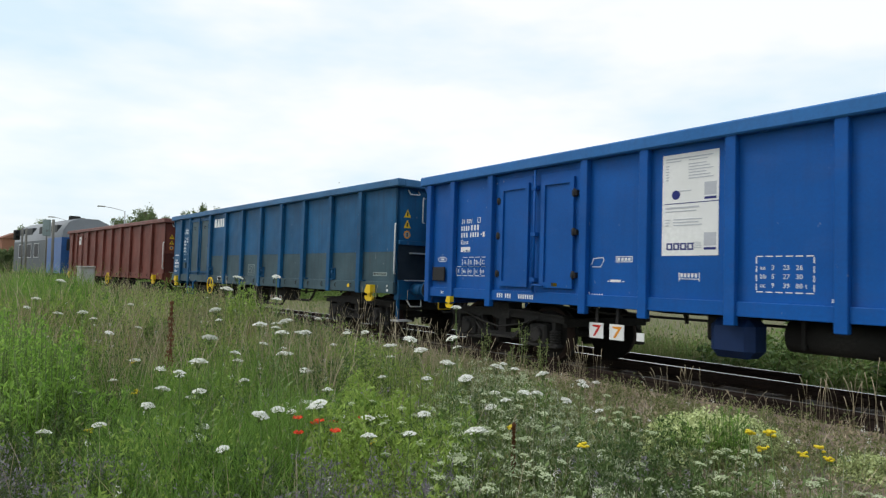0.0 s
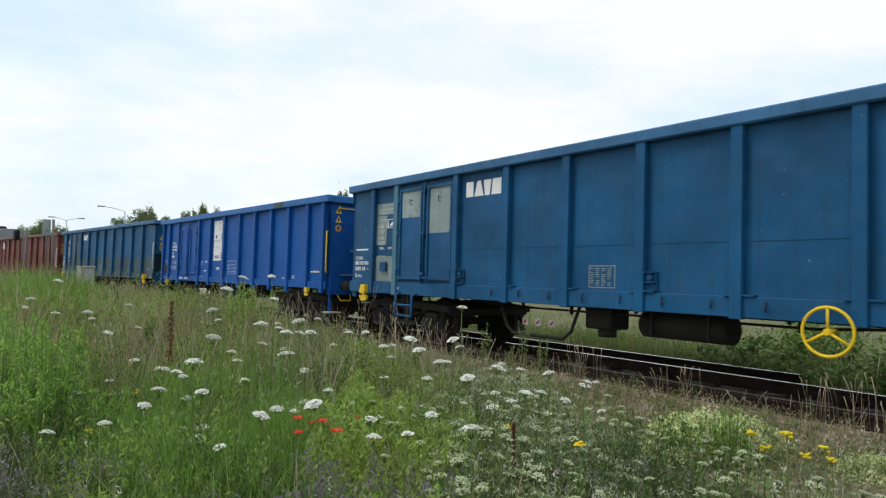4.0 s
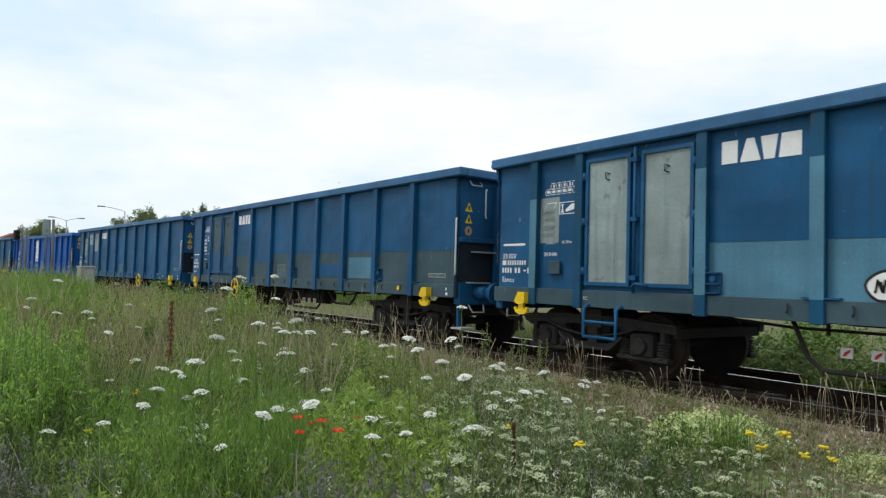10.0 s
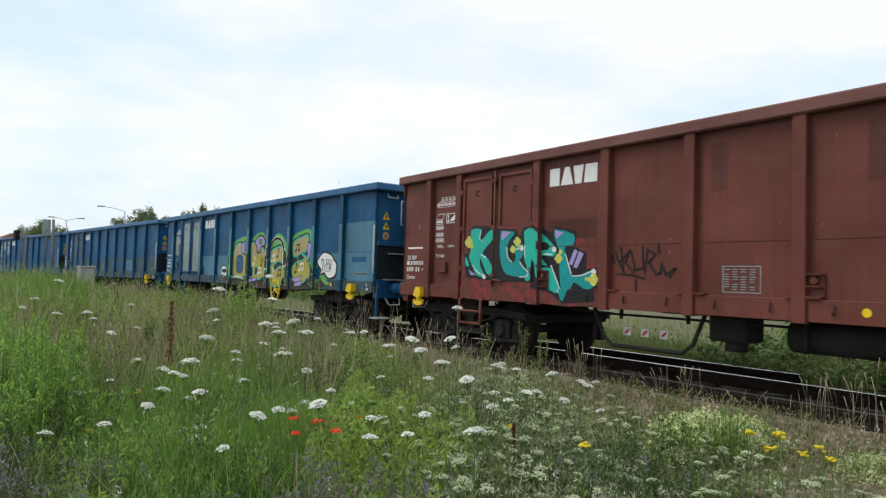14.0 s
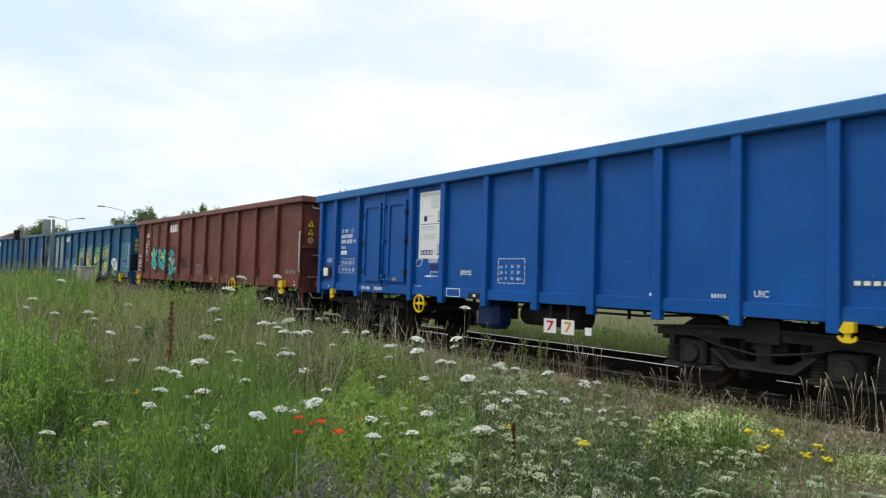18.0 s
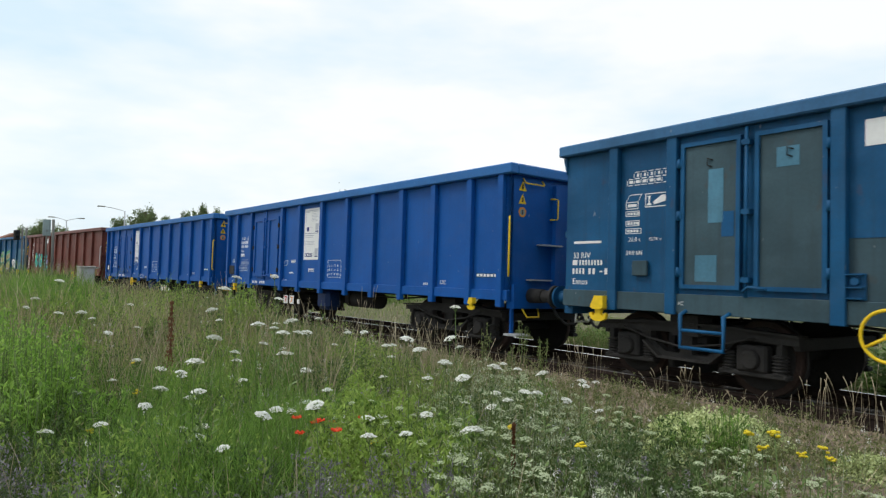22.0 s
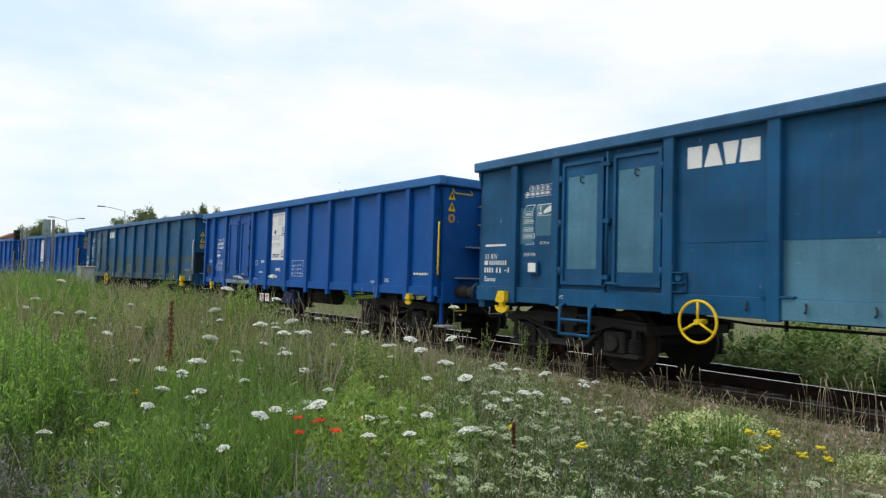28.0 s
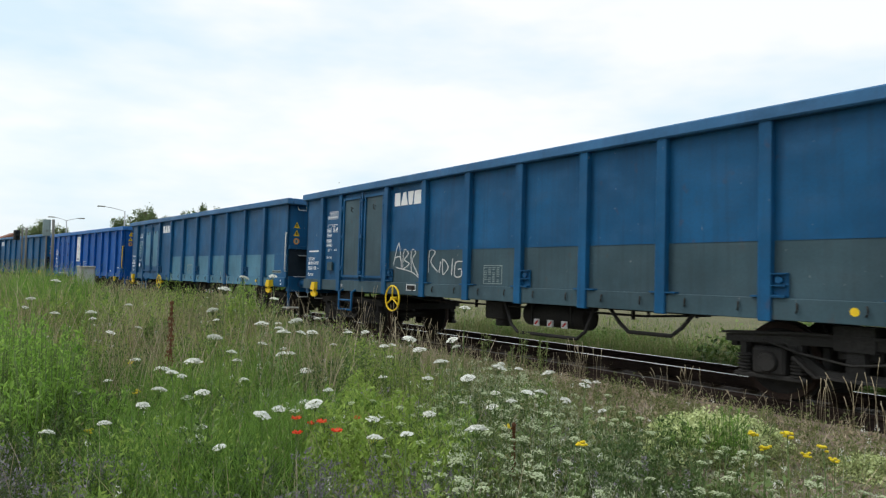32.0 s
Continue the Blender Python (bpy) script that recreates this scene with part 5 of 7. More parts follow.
def yellow_graffiti(w):
    # soot-brown ground under the letters, with its green haze and dots
    haze = rounded([(-0.86, 1.0), (-0.80, 1.85), (-0.55, 2.22), (-0.1, 2.34), (0.40, 2.36), (0.56, 1.92), (0.74, 2.26), (1.17, 2.45), (1.60, 2.40), (1.84, 1.95), (2.0, 2.16), (2.43, 2.39), (2.85, 2.26), (3.24, 1.86), (3.36, 2.26), (3.8, 2.40), (4.36, 2.40), (4.5, 1.75), (4.80, 1.40), (5.06, 1.0)], 3)
    sprayed(w, haze, [(0.03, "haze_spray"), (0.0, "green_spray")], -1)
    sprayed(w, rounded([(-0.80, 0.96), (-0.74, 1.78), (-0.5, 2.1), (0.3, 2.1), (0.56, 1.84), (0.9, 2.1), (1.6, 2.1), (1.84, 1.86), (2.1, 2.0), (2.8, 2.0), (3.22, 1.72), (3.4, 2.1), (4.2, 2.2), (4.42, 1.7), (4.74, 1.32), (4.96, 0.96)], 3), [(0, "soot")], 1)
    rng = random.Random(4)
    for x0, z0, z1 in ((-0.80, 1.0, 1.5), (0.42, 1.0, 1.7), (0.60, 1.0, 1.75), (1.84, 1.0, 1.78), (1.98, 1.0, 1.5), (3.04, 1.0, 1.5), (3.24, 1.0, 1.70), (4.46, 1.0, 1.6), (4.64, 1.0, 1.35), (0.25, 1.0, 1.15), (4.82, 1.0, 1.2)):
        bm = bmesh.new()
        for k in range(int((z1 - z0) * 17)):
            r = rng.uniform(0.016, 0.030)
            for flat, y in on_side(blob(x0 + rng.uniform(-0.09, 0.09), rng.uniform(z0, z1), r, r, 8), 2):
                plate(bm, flat, y - 0.002, y)
        part("spray_dots", bm, M["dot_spray"], w)
    # the four letters
    letter(w, [(-0.69, 1.24), (-0.67, 1.60), (-0.60, 1.93), (-0.41, 2.12), (-0.12, 2.18), (0.10, 2.10), (0.33, 2.02), (0.35, 1.70), (0.37, 1.32), (0.15, 1.20), (-0.3, 1.19)])
    letter(w, [(0.72, 2.15), (1.07, 2.14), (1.50, 2.01), (1.70, 1.83), (1.78, 1.53), (1.69, 1.28), (1.52, 1.17), (1.2, 1.17), (0.86, 1.19), (0.78, 1.44), (0.74, 1.8)])
    letter(w, [(2.04, 1.86), (2.25, 1.96), (2.74, 2.03), (2.82, 1.90), (2.76, 1.70), (2.60, 1.56), (2.38, 1.50), (2.62, 1.46), (2.86, 1.47), (2.88, 1.10), (2.73, 1.01), (2.30, 1.00), (2.10, 1.26), (2.06, 1.50), (2.30, 1.58), (2.08, 1.66)])
    letter(w, [(3.40, 2.08), (3.62, 2.19), (3.98, 2.26), (4.20, 2.27), (4.18, 1.96), (3.85, 1.84), (4.12, 1.74), (4.30, 1.54), (4.32, 1.32), (4.13, 1.13), (3.80, 1.12), (3.52, 1.18), (3.40, 1.36), (3.42, 1.50), (3.70, 1.62), (3.92, 1.70), (3.66, 1.80), (3.45, 1.80)])
    for hole in ([(1.05, 1.45), (1.17, 1.43), (1.20, 1.36), (1.06, 1.27)], [(2.86, 1.53), (2.62, 1.55), (2.36, 1.43), (2.28, 1.47), (2.40, 1.56), (2.60, 1.60)], [(4.0, 1.72), (3.78, 1.70), (3.72, 1.76), (3.86, 1.79)]):
        sprayed(w, rounded(hole, 3), [(0.05, "teal_spray"), (0.022, "ink"), (-0.01, "soot")], 6)
    # the worn load table that was left free
    sprayed(w, rounded([(-0.34, 1.80), (0.12, 1.80), (0.13, 1.33), (-0.32, 1.33)], 3), [(0.0, "g_fresh")], 6)
    bm = dashed_grid(bmesh.new(), -0.27, 0.05, 1.45, 1.69, -1.342, 3, 3, 0.007)
    outline_box(bm, -0.30, 0.08, 1.41, 1.72, -1.342, 0.010)
    part("load_table", bm, M["g_cream"], w)
    # lilac parts
    for pts in ([(-0.02, 2.05), (0.06, 2.20), (0.22, 2.23), (0.23, 1.87), (0.08, 1.91)], [(0.29, 2.23), (0.39, 2.22), (0.40, 1.83), (0.31, 1.87)], [(4.23, 2.11), (4.38, 2.07), (4.33, 1.75), (4.22, 1.64)], [(4.33, 1.56), (4.42, 1.66), (4.46, 1.83), (4.40, 1.96), (4.36, 1.75)]):
        sprayed(w, pts, [(0.045, "ink"), (0, "lilac_spray")], 7)
    sprayed(w, rounded([(1.02, 2.19), (1.20, 2.33), (1.45, 2.35), (1.64, 2.22), (1.58, 2.11), (1.37, 2.08), (1.34, 1.93), (1.27, 1.93), (1.25, 2.02), (1.22, 1.93), (1.16, 1.93), (1.14, 2.09)], 3), [(0.05, "ink"), (0, "lilac_spray")], 7)
    sprayed(w, blob(1.37, 2.21, 0.09, 0.045, 12), [(0.03, "ink"), (0, "green_spray")], 9)
    for pts in ([(0.78, 1.12), (1.30, 1.18), (1.30, 1.11), (0.78, 1.04)], [(3.52, 1.19), (3.95, 1.27), (3.95, 1.14), (3.60, 1.10)], [(3.66, 1.08), (4.06, 1.14), (4.01, 1.03), (3.64, 0.99)]):
        sprayed(w, pts, [(0.025, "ink"), (0, "lilac_spray")], 7)
    # headphones
    arc = rounded([(2.02, 1.72), (1.99, 1.92), (2.07, 2.10), (2.22, 2.22), (2.43, 2.27), (2.64, 2.23), (2.79, 2.10), (2.86, 1.94)], 4, False)
    stroke(w, arc, "white", 0.055, 7)
    stroke(w, arc, "ink", 0.028, 8)
    sprayed(w, rounded([(1.78, 1.60), (1.82, 1.76), (1.97, 1.80), (2.02, 1.47), (1.88, 1.46)], 3), [(0.03, "white"), (0, "ink")], 8)
    sprayed(w, rounded([(2.85, 1.92), (3.0, 1.90), (3.08, 1.74), (3.0, 1.58), (2.85, 1.53)], 3), [(0.035, "white"), (0, "ink")], 8)
    for x, z, c, pair in ((0.94, 1.57, "white", 0), (1.47, 1.51, "ink", 0), (1.29, 1.31, "white", 1), (2.50, 1.77, "ink", 0), (2.17, 1.64, "white", 1), (2.22, 1.23, "white", 0), (2.57, 1.25, "ink", 1), (3.60, 1.91, "ink", 1), (3.62, 1.36, "ink", 0), (3.84, 1.42, "white", 1)):
        note(w, x, z, c, pair, 0.23)
    stroke(w, rounded([(4.49, 1.66), (4.62, 1.52), (4.78, 1.33), (4.96, 1.11), (5.0, 0.98)], 4, False), "green_spray", 0.028, 6)
    # the speech bubbles with their scribble
    sprayed(w, rounded([(4.77, 1.60), (4.86, 1.73), (5.08, 1.84), (5.42, 1.77), (5.52, 1.66), (5.66, 1.56), (5.60, 1.31), (5.31, 1.25), (5.10, 1.38), (4.88, 1.32), (4.98, 1.42)], 3), [(0.045, "ink"), (0, "white")], 6)
    for row, x0, z0, size, drop in (("YO:KURI", 4.93, 1.575, 0.075, 0.004), ("KREM", 5.00, 1.395, 0.10, 0.0)):
        for k, ch in enumerate(row):
            for line in GLYPHS[ch]:
                stroke(w, [(x0 + size * (1.08 * k + 0.8 * gx), z0 + size * 1.7 * gz - drop * k) for gx, gz in line], "ink", 0.008, 8)
    sprayed(w, rounded([(-1.60, 1.36), (-1.50, 1.47), (-1.35, 1.50), (-1.20, 1.45), (-1.14, 1.32), (-1.20, 1.14), (-1.30, 1.23), (-1.50, 1.23)], 3), [(0.03, "ink"), (0, "white")], 0)
    for k in range(5):
        stroke(w, [(-1.52 + 0.07 * k, 1.30), (-1.50 + 0.07 * k, 1.41), (-1.46 + 0.07 * k, 1.31), (-1.47 + 0.07 * k, 1.39)], "ink", 0.012, 6)
    # a fresh blue rectangle and scribbles on the doors
    sprayed(w, [(6.35, 1.62), (6.35, 1.73), (6.95, 1.74), (6.95, 1.62)], [(0, "g_blue")], 0)


def teal_graffiti(w):
    # red haze sprayed first, worn thin along the sill
    sprayed(w, rounded([(-5.25, 1.22), (-5.22, 1.76), (-5.07, 2.14), (-4.93, 2.25), (-4.36, 2.22), (-3.80, 2.16), (-3.45, 2.19), (-3.14, 2.25), (-2.58, 2.10), (-2.44, 1.86), (-2.30, 1.62), (-2.16, 1.5), (-2.18, 0.99), (-3.30, 0.97), (-4.2, 0.97), (-5.20, 0.98)], 2), [(0.0, "pink_spray")], -1)
    # black ground
    for pts in ([(-5.19, 1.73), (-5.05, 1.76), (-5.02, 2.16), (-4.95, 2.22), (-4.40, 2.19), (-4.25, 2.14), (-3.86, 2.13), (-3.76, 1.99), (-3.66, 2.14), (-3.45, 2.17), (-3.40, 1.30), (-4.18, 1.29), (-5.11, 1.35)],
                [(-3.47, 2.18), (-3.08, 2.03), (-3.05, 2.14), (-2.62, 2.05), (-2.65, 1.82), (-2.42, 1.73), (-2.42, 1.49), (-2.23, 1.52), (-2.21, 1.06), (-2.81, 1.0), (-3.06, 1.15), (-3.45, 1.21)]):
        sprayed(w, pts, [(0.015, "ink")], 1)
    bodies = (
        ("teal_spray", [(-5.01, 2.11), (-4.96, 2.18), (-4.72, 2.17), (-4.75, 2.03), (-4.70, 1.98), (-4.53, 2.12), (-4.40, 2.15), (-4.42, 1.985), (-4.60, 1.845), (-4.68, 1.74), (-4.575, 1.70), (-4.42, 1.53), (-4.39, 1.37), (-4.56, 1.42), (-4.71, 1.654), (-4.75, 1.635), (-4.71, 1.505), (-4.59, 1.353), (-4.83, 1.38), (-4.955, 1.556), (-5.05, 1.70), (-4.975, 1.89)]),
        ("teal_spray", [(-5.14, 1.705), (-5.035, 1.556), (-5.11, 1.53), (-5.155, 1.61)]),
        ("deep_teal_spray", [(-4.215, 2.086), (-4.17, 2.12), (-3.88, 2.09), (-3.946, 2.005), (-4.06, 1.86), (-4.03, 1.67), (-3.94, 1.59), (-3.86, 1.62), (-3.83, 1.705), (-3.876, 1.765), (-3.916, 1.783), (-3.89, 1.84), (-3.67, 1.89), (-3.67, 1.70), (-3.75, 1.63), (-3.68, 1.53), (-3.55, 1.434), (-3.584, 1.388), (-3.69, 1.357), (-3.885, 1.38), (-4.06, 1.41), (-4.18, 1.56), (-4.23, 1.80)]),
        ("teal_spray", [(-3.656, 2.065), (-3.61, 2.114), (-3.466, 2.14), (-3.20, 1.96), (-3.07, 1.86), (-3.01, 1.79), (-3.07, 1.69), (-3.29, 1.71), (-3.31, 1.66), (-3.20, 1.555), (-3.07, 1.47), (-2.89, 1.14), (-3.10, 1.19), (-3.33, 1.33), (-3.377, 1.555), (-3.45, 1.646), (-3.48, 1.36), (-3.558, 1.304), (-3.62, 1.34), (-3.55, 1.417), (-3.585, 1.56), (-3.63, 1.64), (-3.63, 1.90)]),
        ("deep_teal_spray", [(-3.05, 2.10), (-2.66, 2.01), (-2.68, 1.85), (-2.82, 1.84), (-2.835, 1.73), (-2.69, 1.416), (-2.495, 1.42), (-2.293, 1.49), (-2.267, 1.255), (-2.454, 1.214), (-2.65, 1.31), (-2.806, 1.025), (-2.89, 1.127), (-2.94, 1.484), (-2.944, 1.77), (-3.03, 1.92)]),
    )
    for mname, pts in bodies:
        sprayed(w, rounded(pts, 2), [(0, mname)], 3)
    # black counters and bars inside the letters
    for pts in ([(-3.36, 1.93), (-3.20, 1.90), (-3.14, 1.84), (-3.20, 1.79), (-3.36, 1.80)], [(-3.36, 1.56), (-3.14, 1.55), (-3.13, 1.52), (-3.36, 1.53)], [(-3.34, 1.36), (-3.16, 1.34), (-3.16, 1.31), (-3.34, 1.32)]):
        sprayed(w, pts, [(0, "ink")], 5)
    # white highlights along the edges
    for pts in ([(-4.73, 2.14), (-4.76, 2.02), (-4.72, 1.98), (-4.70, 1.96)], [(-4.93, 1.55), (-4.80, 1.44), (-4.62, 1.37)], [(-4.70, 1.73), (-4.58, 1.68)], [(-4.05, 1.84), (-4.02, 1.68), (-3.93, 1.61)], [(-3.89, 1.80), (-3.70, 1.83)], [(-3.73, 1.61), (-3.66, 1.53), (-3.54, 1.44), (-3.58, 1.38), (-3.72, 1.365)], [(-3.63, 1.87), (-3.62, 1.68)], [(-3.10, 1.72), (-3.27, 1.73)], [(-3.11, 1.55), (-2.90, 1.16)], [(-2.67, 1.40), (-2.50, 1.41), (-2.31, 1.47)], [(-2.82, 1.72), (-2.70, 1.44)]):
        stroke(w, rounded(pts, 3, False) if len(pts) > 2 else pts, "white", 0.009, 6)
    for x, z in ((-3.70, 1.83), (-2.27, 1.47), (-4.62, 1.36), (-3.06, 1.80)):
        sprayed(w, blob(x, z, 0.045, 0.04, 9, 0.25, 2), [(0, "white")], 7)
    # yellow-green puffs
    rng = random.Random(11)
    for x, z, r in ((-5.055, 1.96, 0.10), (-4.98, 1.88, 0.05), (-3.80, 1.93, 0.075), (-3.90, 1.81, 0.06), (-3.74, 1.84, 0.03), (-2.96, 1.66, 0.07), (-2.92, 1.76, 0.035), (-2.27, 1.355, 0.085), (-2.40, 1.36, 0.03)):
        for k in range(4):
            sprayed(w, blob(x + r * 0.5 * math.cos(k * 1.6), z + r * 0.5 * math.sin(k * 1.6), r * 0.65, r * 0.55, 10, 0.2, rng.randrange(99)), [(0, "puff_spray")], 7 + (k % 2))
    # lilac tips and strokes
    for pts in ([(-4.19, 2.11), (-3.95, 2.095), (-4.17, 1.955)], [(-5.05, 1.48), (-4.83, 1.38), (-4.97, 1.377)], [(-2.742, 1.584), (-2.642, 1.794), (-2.578, 1.765), (-2.678, 1.556)], [(-2.653, 1.528), (-2.547, 1.764), (-2.461, 1.722), (-2.582, 1.515)], [(-3.05, 2.10), (-2.865, 2.043), (-3.015, 1.955)]):
        sprayed(w, pts, [(0, "lilac_spray")], 8)
    # the thin black tag
    for pts in ([(-1.95, 1.69), (-1.90, 1.60)], [(-1.88, 1.74), (-1.84, 1.62)], [(-1.80, 1.80), (-1.74, 1.46), (-1.82, 1.60), (-1.64, 1.76), (-1.72, 1.60), (-1.58, 1.46)], [(-1.62, 1.74), (-1.56, 1.50), (-1.42, 1.52), (-1.44, 1.80)], [(-1.40, 1.46), (-1.36, 1.77), (-1.24, 1.70), (-1.34, 1.60), (-1.22, 1.44), (-1.16, 1.46), (-1.14, 1.58), (-1.08, 1.44), (-0.94, 1.52), (-1.02, 1.42)], [(-1.85, 1.44), (-1.60, 1.43), (-1.40, 1.38)], [(-1.2, 1.84), (-1.18, 1.72)], [(-1.54, 1.36), (-1.54, 1.22)]):
        stroke(w, pts, "ink", 0.013, 6)
    for x0, x1, z0, z1 in ((-0.46, -0.26, 2.45, 3.02), (1.26, 1.9, 2.40, 3.02), (-3.2, -2.25, 1.95, 2.24)):
        part("paint_patch", slab(x0, x1, -1.3316, -1.33, z0, z1), M["brown_dark"], w, "square patch of darker paint")


def scrawl(w):
    for pts in ([(-3.16, 1.56), (-2.98, 2.0), (-2.86, 1.5), (-2.92, 1.72), (-3.1, 1.70)], [(-2.82, 1.5), (-2.78, 1.86), (-2.62, 1.78), (-2.76, 1.66), (-2.58, 1.58), (-2.78, 1.48)], [(-2.5, 1.42), (-2.52, 1.84), (-2.36, 1.80), (-2.48, 1.64), (-2.26, 1.36)], [(-3.05, 1.5), (-2.5, 1.42), (-2.26, 1.32)],
                [(-1.92, 1.42), (-1.90, 1.82), (-1.72, 1.80), (-1.86, 1.62), (-1.64, 1.44)], [(-1.58, 1.42), (-1.54, 1.62)], [(-1.46, 1.38), (-1.48, 1.66), (-1.30, 1.52), (-1.44, 1.38)], [(-1.2, 1.38), (-1.18, 1.66)], [(-0.9, 1.62), (-1.08, 1.60), (-1.1, 1.36), (-0.92, 1.36), (-0.92, 1.48), (-1.0, 1.48)]):
        stroke(w, rounded(pts, 3, False) if len(pts) > 2 else pts, "grip", 0.010, 1, "spray_scrawl")


yellow_graffiti(CARS[5][0])
teal_graffiti(CARS[6][0])
scrawl(CARS[12][0])


def locomotive():
    """The diesel engine at the head of the train, seen from behind."""
    w = thing("locomotive", "blue and grey diesel locomotive with a rounded grey roof", "locomotive")
    def hull(z0, z1, y0, y1, x0=-5.3, x1=5.3):
        bm = bmesh.new()
        a = [bm.verts.new((x, y, z0)) for x, y in ((x0, -y0), (x1, -y0), (x1, y0), (x0, y0))]
        b = [bm.verts.new((x, y, z1)) for x, y in ((x0, -y1), (x1, -y1), (x1, y1), (x0, y1))]
        bm.faces.new(a[::-1]), bm.faces.new(b)
        for i in range(4):
            bm.faces.new((a[i], a[(i + 1) % 4], b[(i + 1) % 4], b[i]))
        return bm
    part("body", hull(1.0, 2.95, 1.45, 1.45), M["loco_pale"], w)
    part("cab", hull(1.0, 3.05, 1.47, 1.46, 2.6, 5.35), M["loco_blue"], w, "bright blue cab at the rear end")
    bm = bmesh.new()
    prof = [(-1.45, 2.95), (-1.38, 3.45), (-1.05, 3.95), (-0.5, 4.2), (0.5, 4.2), (1.05, 3.95), (1.38, 3.45), (1.45, 2.95)]
    ra = [bm.verts.new((-5.3 + 0.25 * max(0, z - 3.3), y, z)) for y, z in prof]
    rb = [bm.verts.new((5.3 - 0.25 * max(0, z - 3.3), y, z)) for y, z in prof]
    for i in range(7):
        bm.faces.new((ra[i], rb[i], rb[i + 1], ra[i + 1])).smooth = True
    bm.faces.new(ra), bm.faces.new(rb[::-1])
    part("roof", bm, M["loco_grey"], w)
    for x in (-3.9, -1.9, -0.2):
        bm = slab(x, x + 0.95, -1.475, -1.44, 1.95, 2.75, 0.02)
        wd = part("window", bm, M["loco_glass"], w)
        fr = bmesh.new()
        for q in ((x - 0.05, x, 1.9, 2.8), (x + 0.95, x + 1.0, 1.9, 2.8), (x, x + 0.95, 2.75, 2.8), (x, x + 0.95, 1.9, 1.95)):
            box(fr, q[0], q[1], -1.48, -1.44, q[2], q[3])
        part("window_frame", fr, M["galv"], wd)
    for x in (-4.4, -2.4, 0.4, 2.9):
        part("roof_grille", slab(x, x + 1.3, -1.40, -1.02, 3.35, 3.8, 0.03), M["loco_glass"], w)
    for y in (-0.7, 0.7):
        part("window", slab(5.34, 5.38, y - 0.5, y + 0.5, 2.3, 2.95, 0.03), M["loco_glass"], w)
    part("exhaust", slab(2.2, 2.5, -0.3, 0.3, 4.15, 4.5, 0.04), M["iron"], w)
    part("fuel_tank", slab(-1.2, 1.2, -1.3, 1.3, 0.4, 1.0, 0.08), M["iron"], w)
    for x in (-3.3, 3.3):
        bogie(w, x)
    for x in (-5.3, 5.3):
        for y in (-0.875, 0.875):
            buffer(w, x, y, 1 if x > 0 else -1, 0.6, M["iron"])
    part("headstock", slab(-5.35, 5.35, -1.3, 1.3, 0.85, 1.02), M["iron"], w)
    return w


CARS.append((locomotive(), -106.70 - 7.87 - 5.9, 3.3))


def car_pose(q, pivot):
    a, b = on_track(q - pivot), on_track(q + pivot)
    d = b - a
    p = (a + b) / 2
    return pose(p.x, p.y, p.z, math.degrees(CANT), -math.degrees(math.atan2(d.z, math.hypot(d.x, d.y))), math.degrees(math.atan2(d.y, d.x)))

# ---- the meadow ----
RNG = np.random.default_rng(7)


def scattered(n, x0, x1, y0, y1, keep=None, near=1.9):
    """n points on the meadow, thicker towards the camera's stand, none on the track or under the tripod."""
    out = np.zeros((0, 2))
    while len(out) < n:
        p = np.stack([RNG.uniform(x0, x1, n * 2), RNG.uniform(y0, y1, n * 2)], 1)
        q, w = track_coords(p[:, 0], p[:, 1])
        r = np.hypot(p[:, 0], p[:, 1] + EYE_D)
        ok = (w > 1.55) & (r > near)
        if keep is not None:
            ok &= keep(p[:, 0], p[:, 1], q, w, r)
        out = np.concatenate([out, p[ok]])
    return out[:n]


def falloff(power):
    return lambda x, y, q, w, r: (RNG.random(len(x)) < np.minimum(1, (3.0 / r) ** power)) & ((RNG.random(len(x)) < 0.1 + 0.9 * smooth(1.6, 3.0, w)) | (w > 3.2))


def blades(P, H, W, lean, seed, segs=3, head=0.0):
    """Arrays of grass blades rooted at P (x, y): height, width, how far they bend; head: the share of a thicker seed head."""
    rng = np.random.default_rng(seed)
    n = len(P)
    z = ground_z(P[:, 0], P[:, 1]) - 0.02
    a, b = rng.uniform(0, 2 * math.pi, n), rng.uniform(0, 2 * math.pi, n)
    L = rng.uniform(0.15, 1.0, n) * lean * H
    side = np.stack([np.cos(b), np.sin(b), np.zeros(n)], 1)
    bend = np.stack([np.cos(a), np.sin(a), np.zeros(n)], 1)
    base = np.stack([P[:, 0], P[:, 1], z], 1)
    rows = []
    for k in range(segs + 1):
        f = k / segs
        c = base + bend * (L * f * f)[:, None] + np.array([0, 0, 1.0]) * (H * (f - 0.12 * lean * f * f))[:, None]
        wd = W * (1 - f * 0.85)
        if head and f > 0.6:
            wd = W * head * (1.2 - f)
        rows += [c - side * wd[:, None] / 2, c + side * wd[:, None] / 2]
    V = np.stack(rows, 1).reshape(-1, 3)
    m = 2 * (segs + 1)
    i = (np.arange(n) * m)[:, None]
    F = np.concatenate([i + np.array([2 * k, 2 * k + 1, 2 * k + 3, 2 * k + 2])[None] for k in range(segs)], 0)
    return V, F


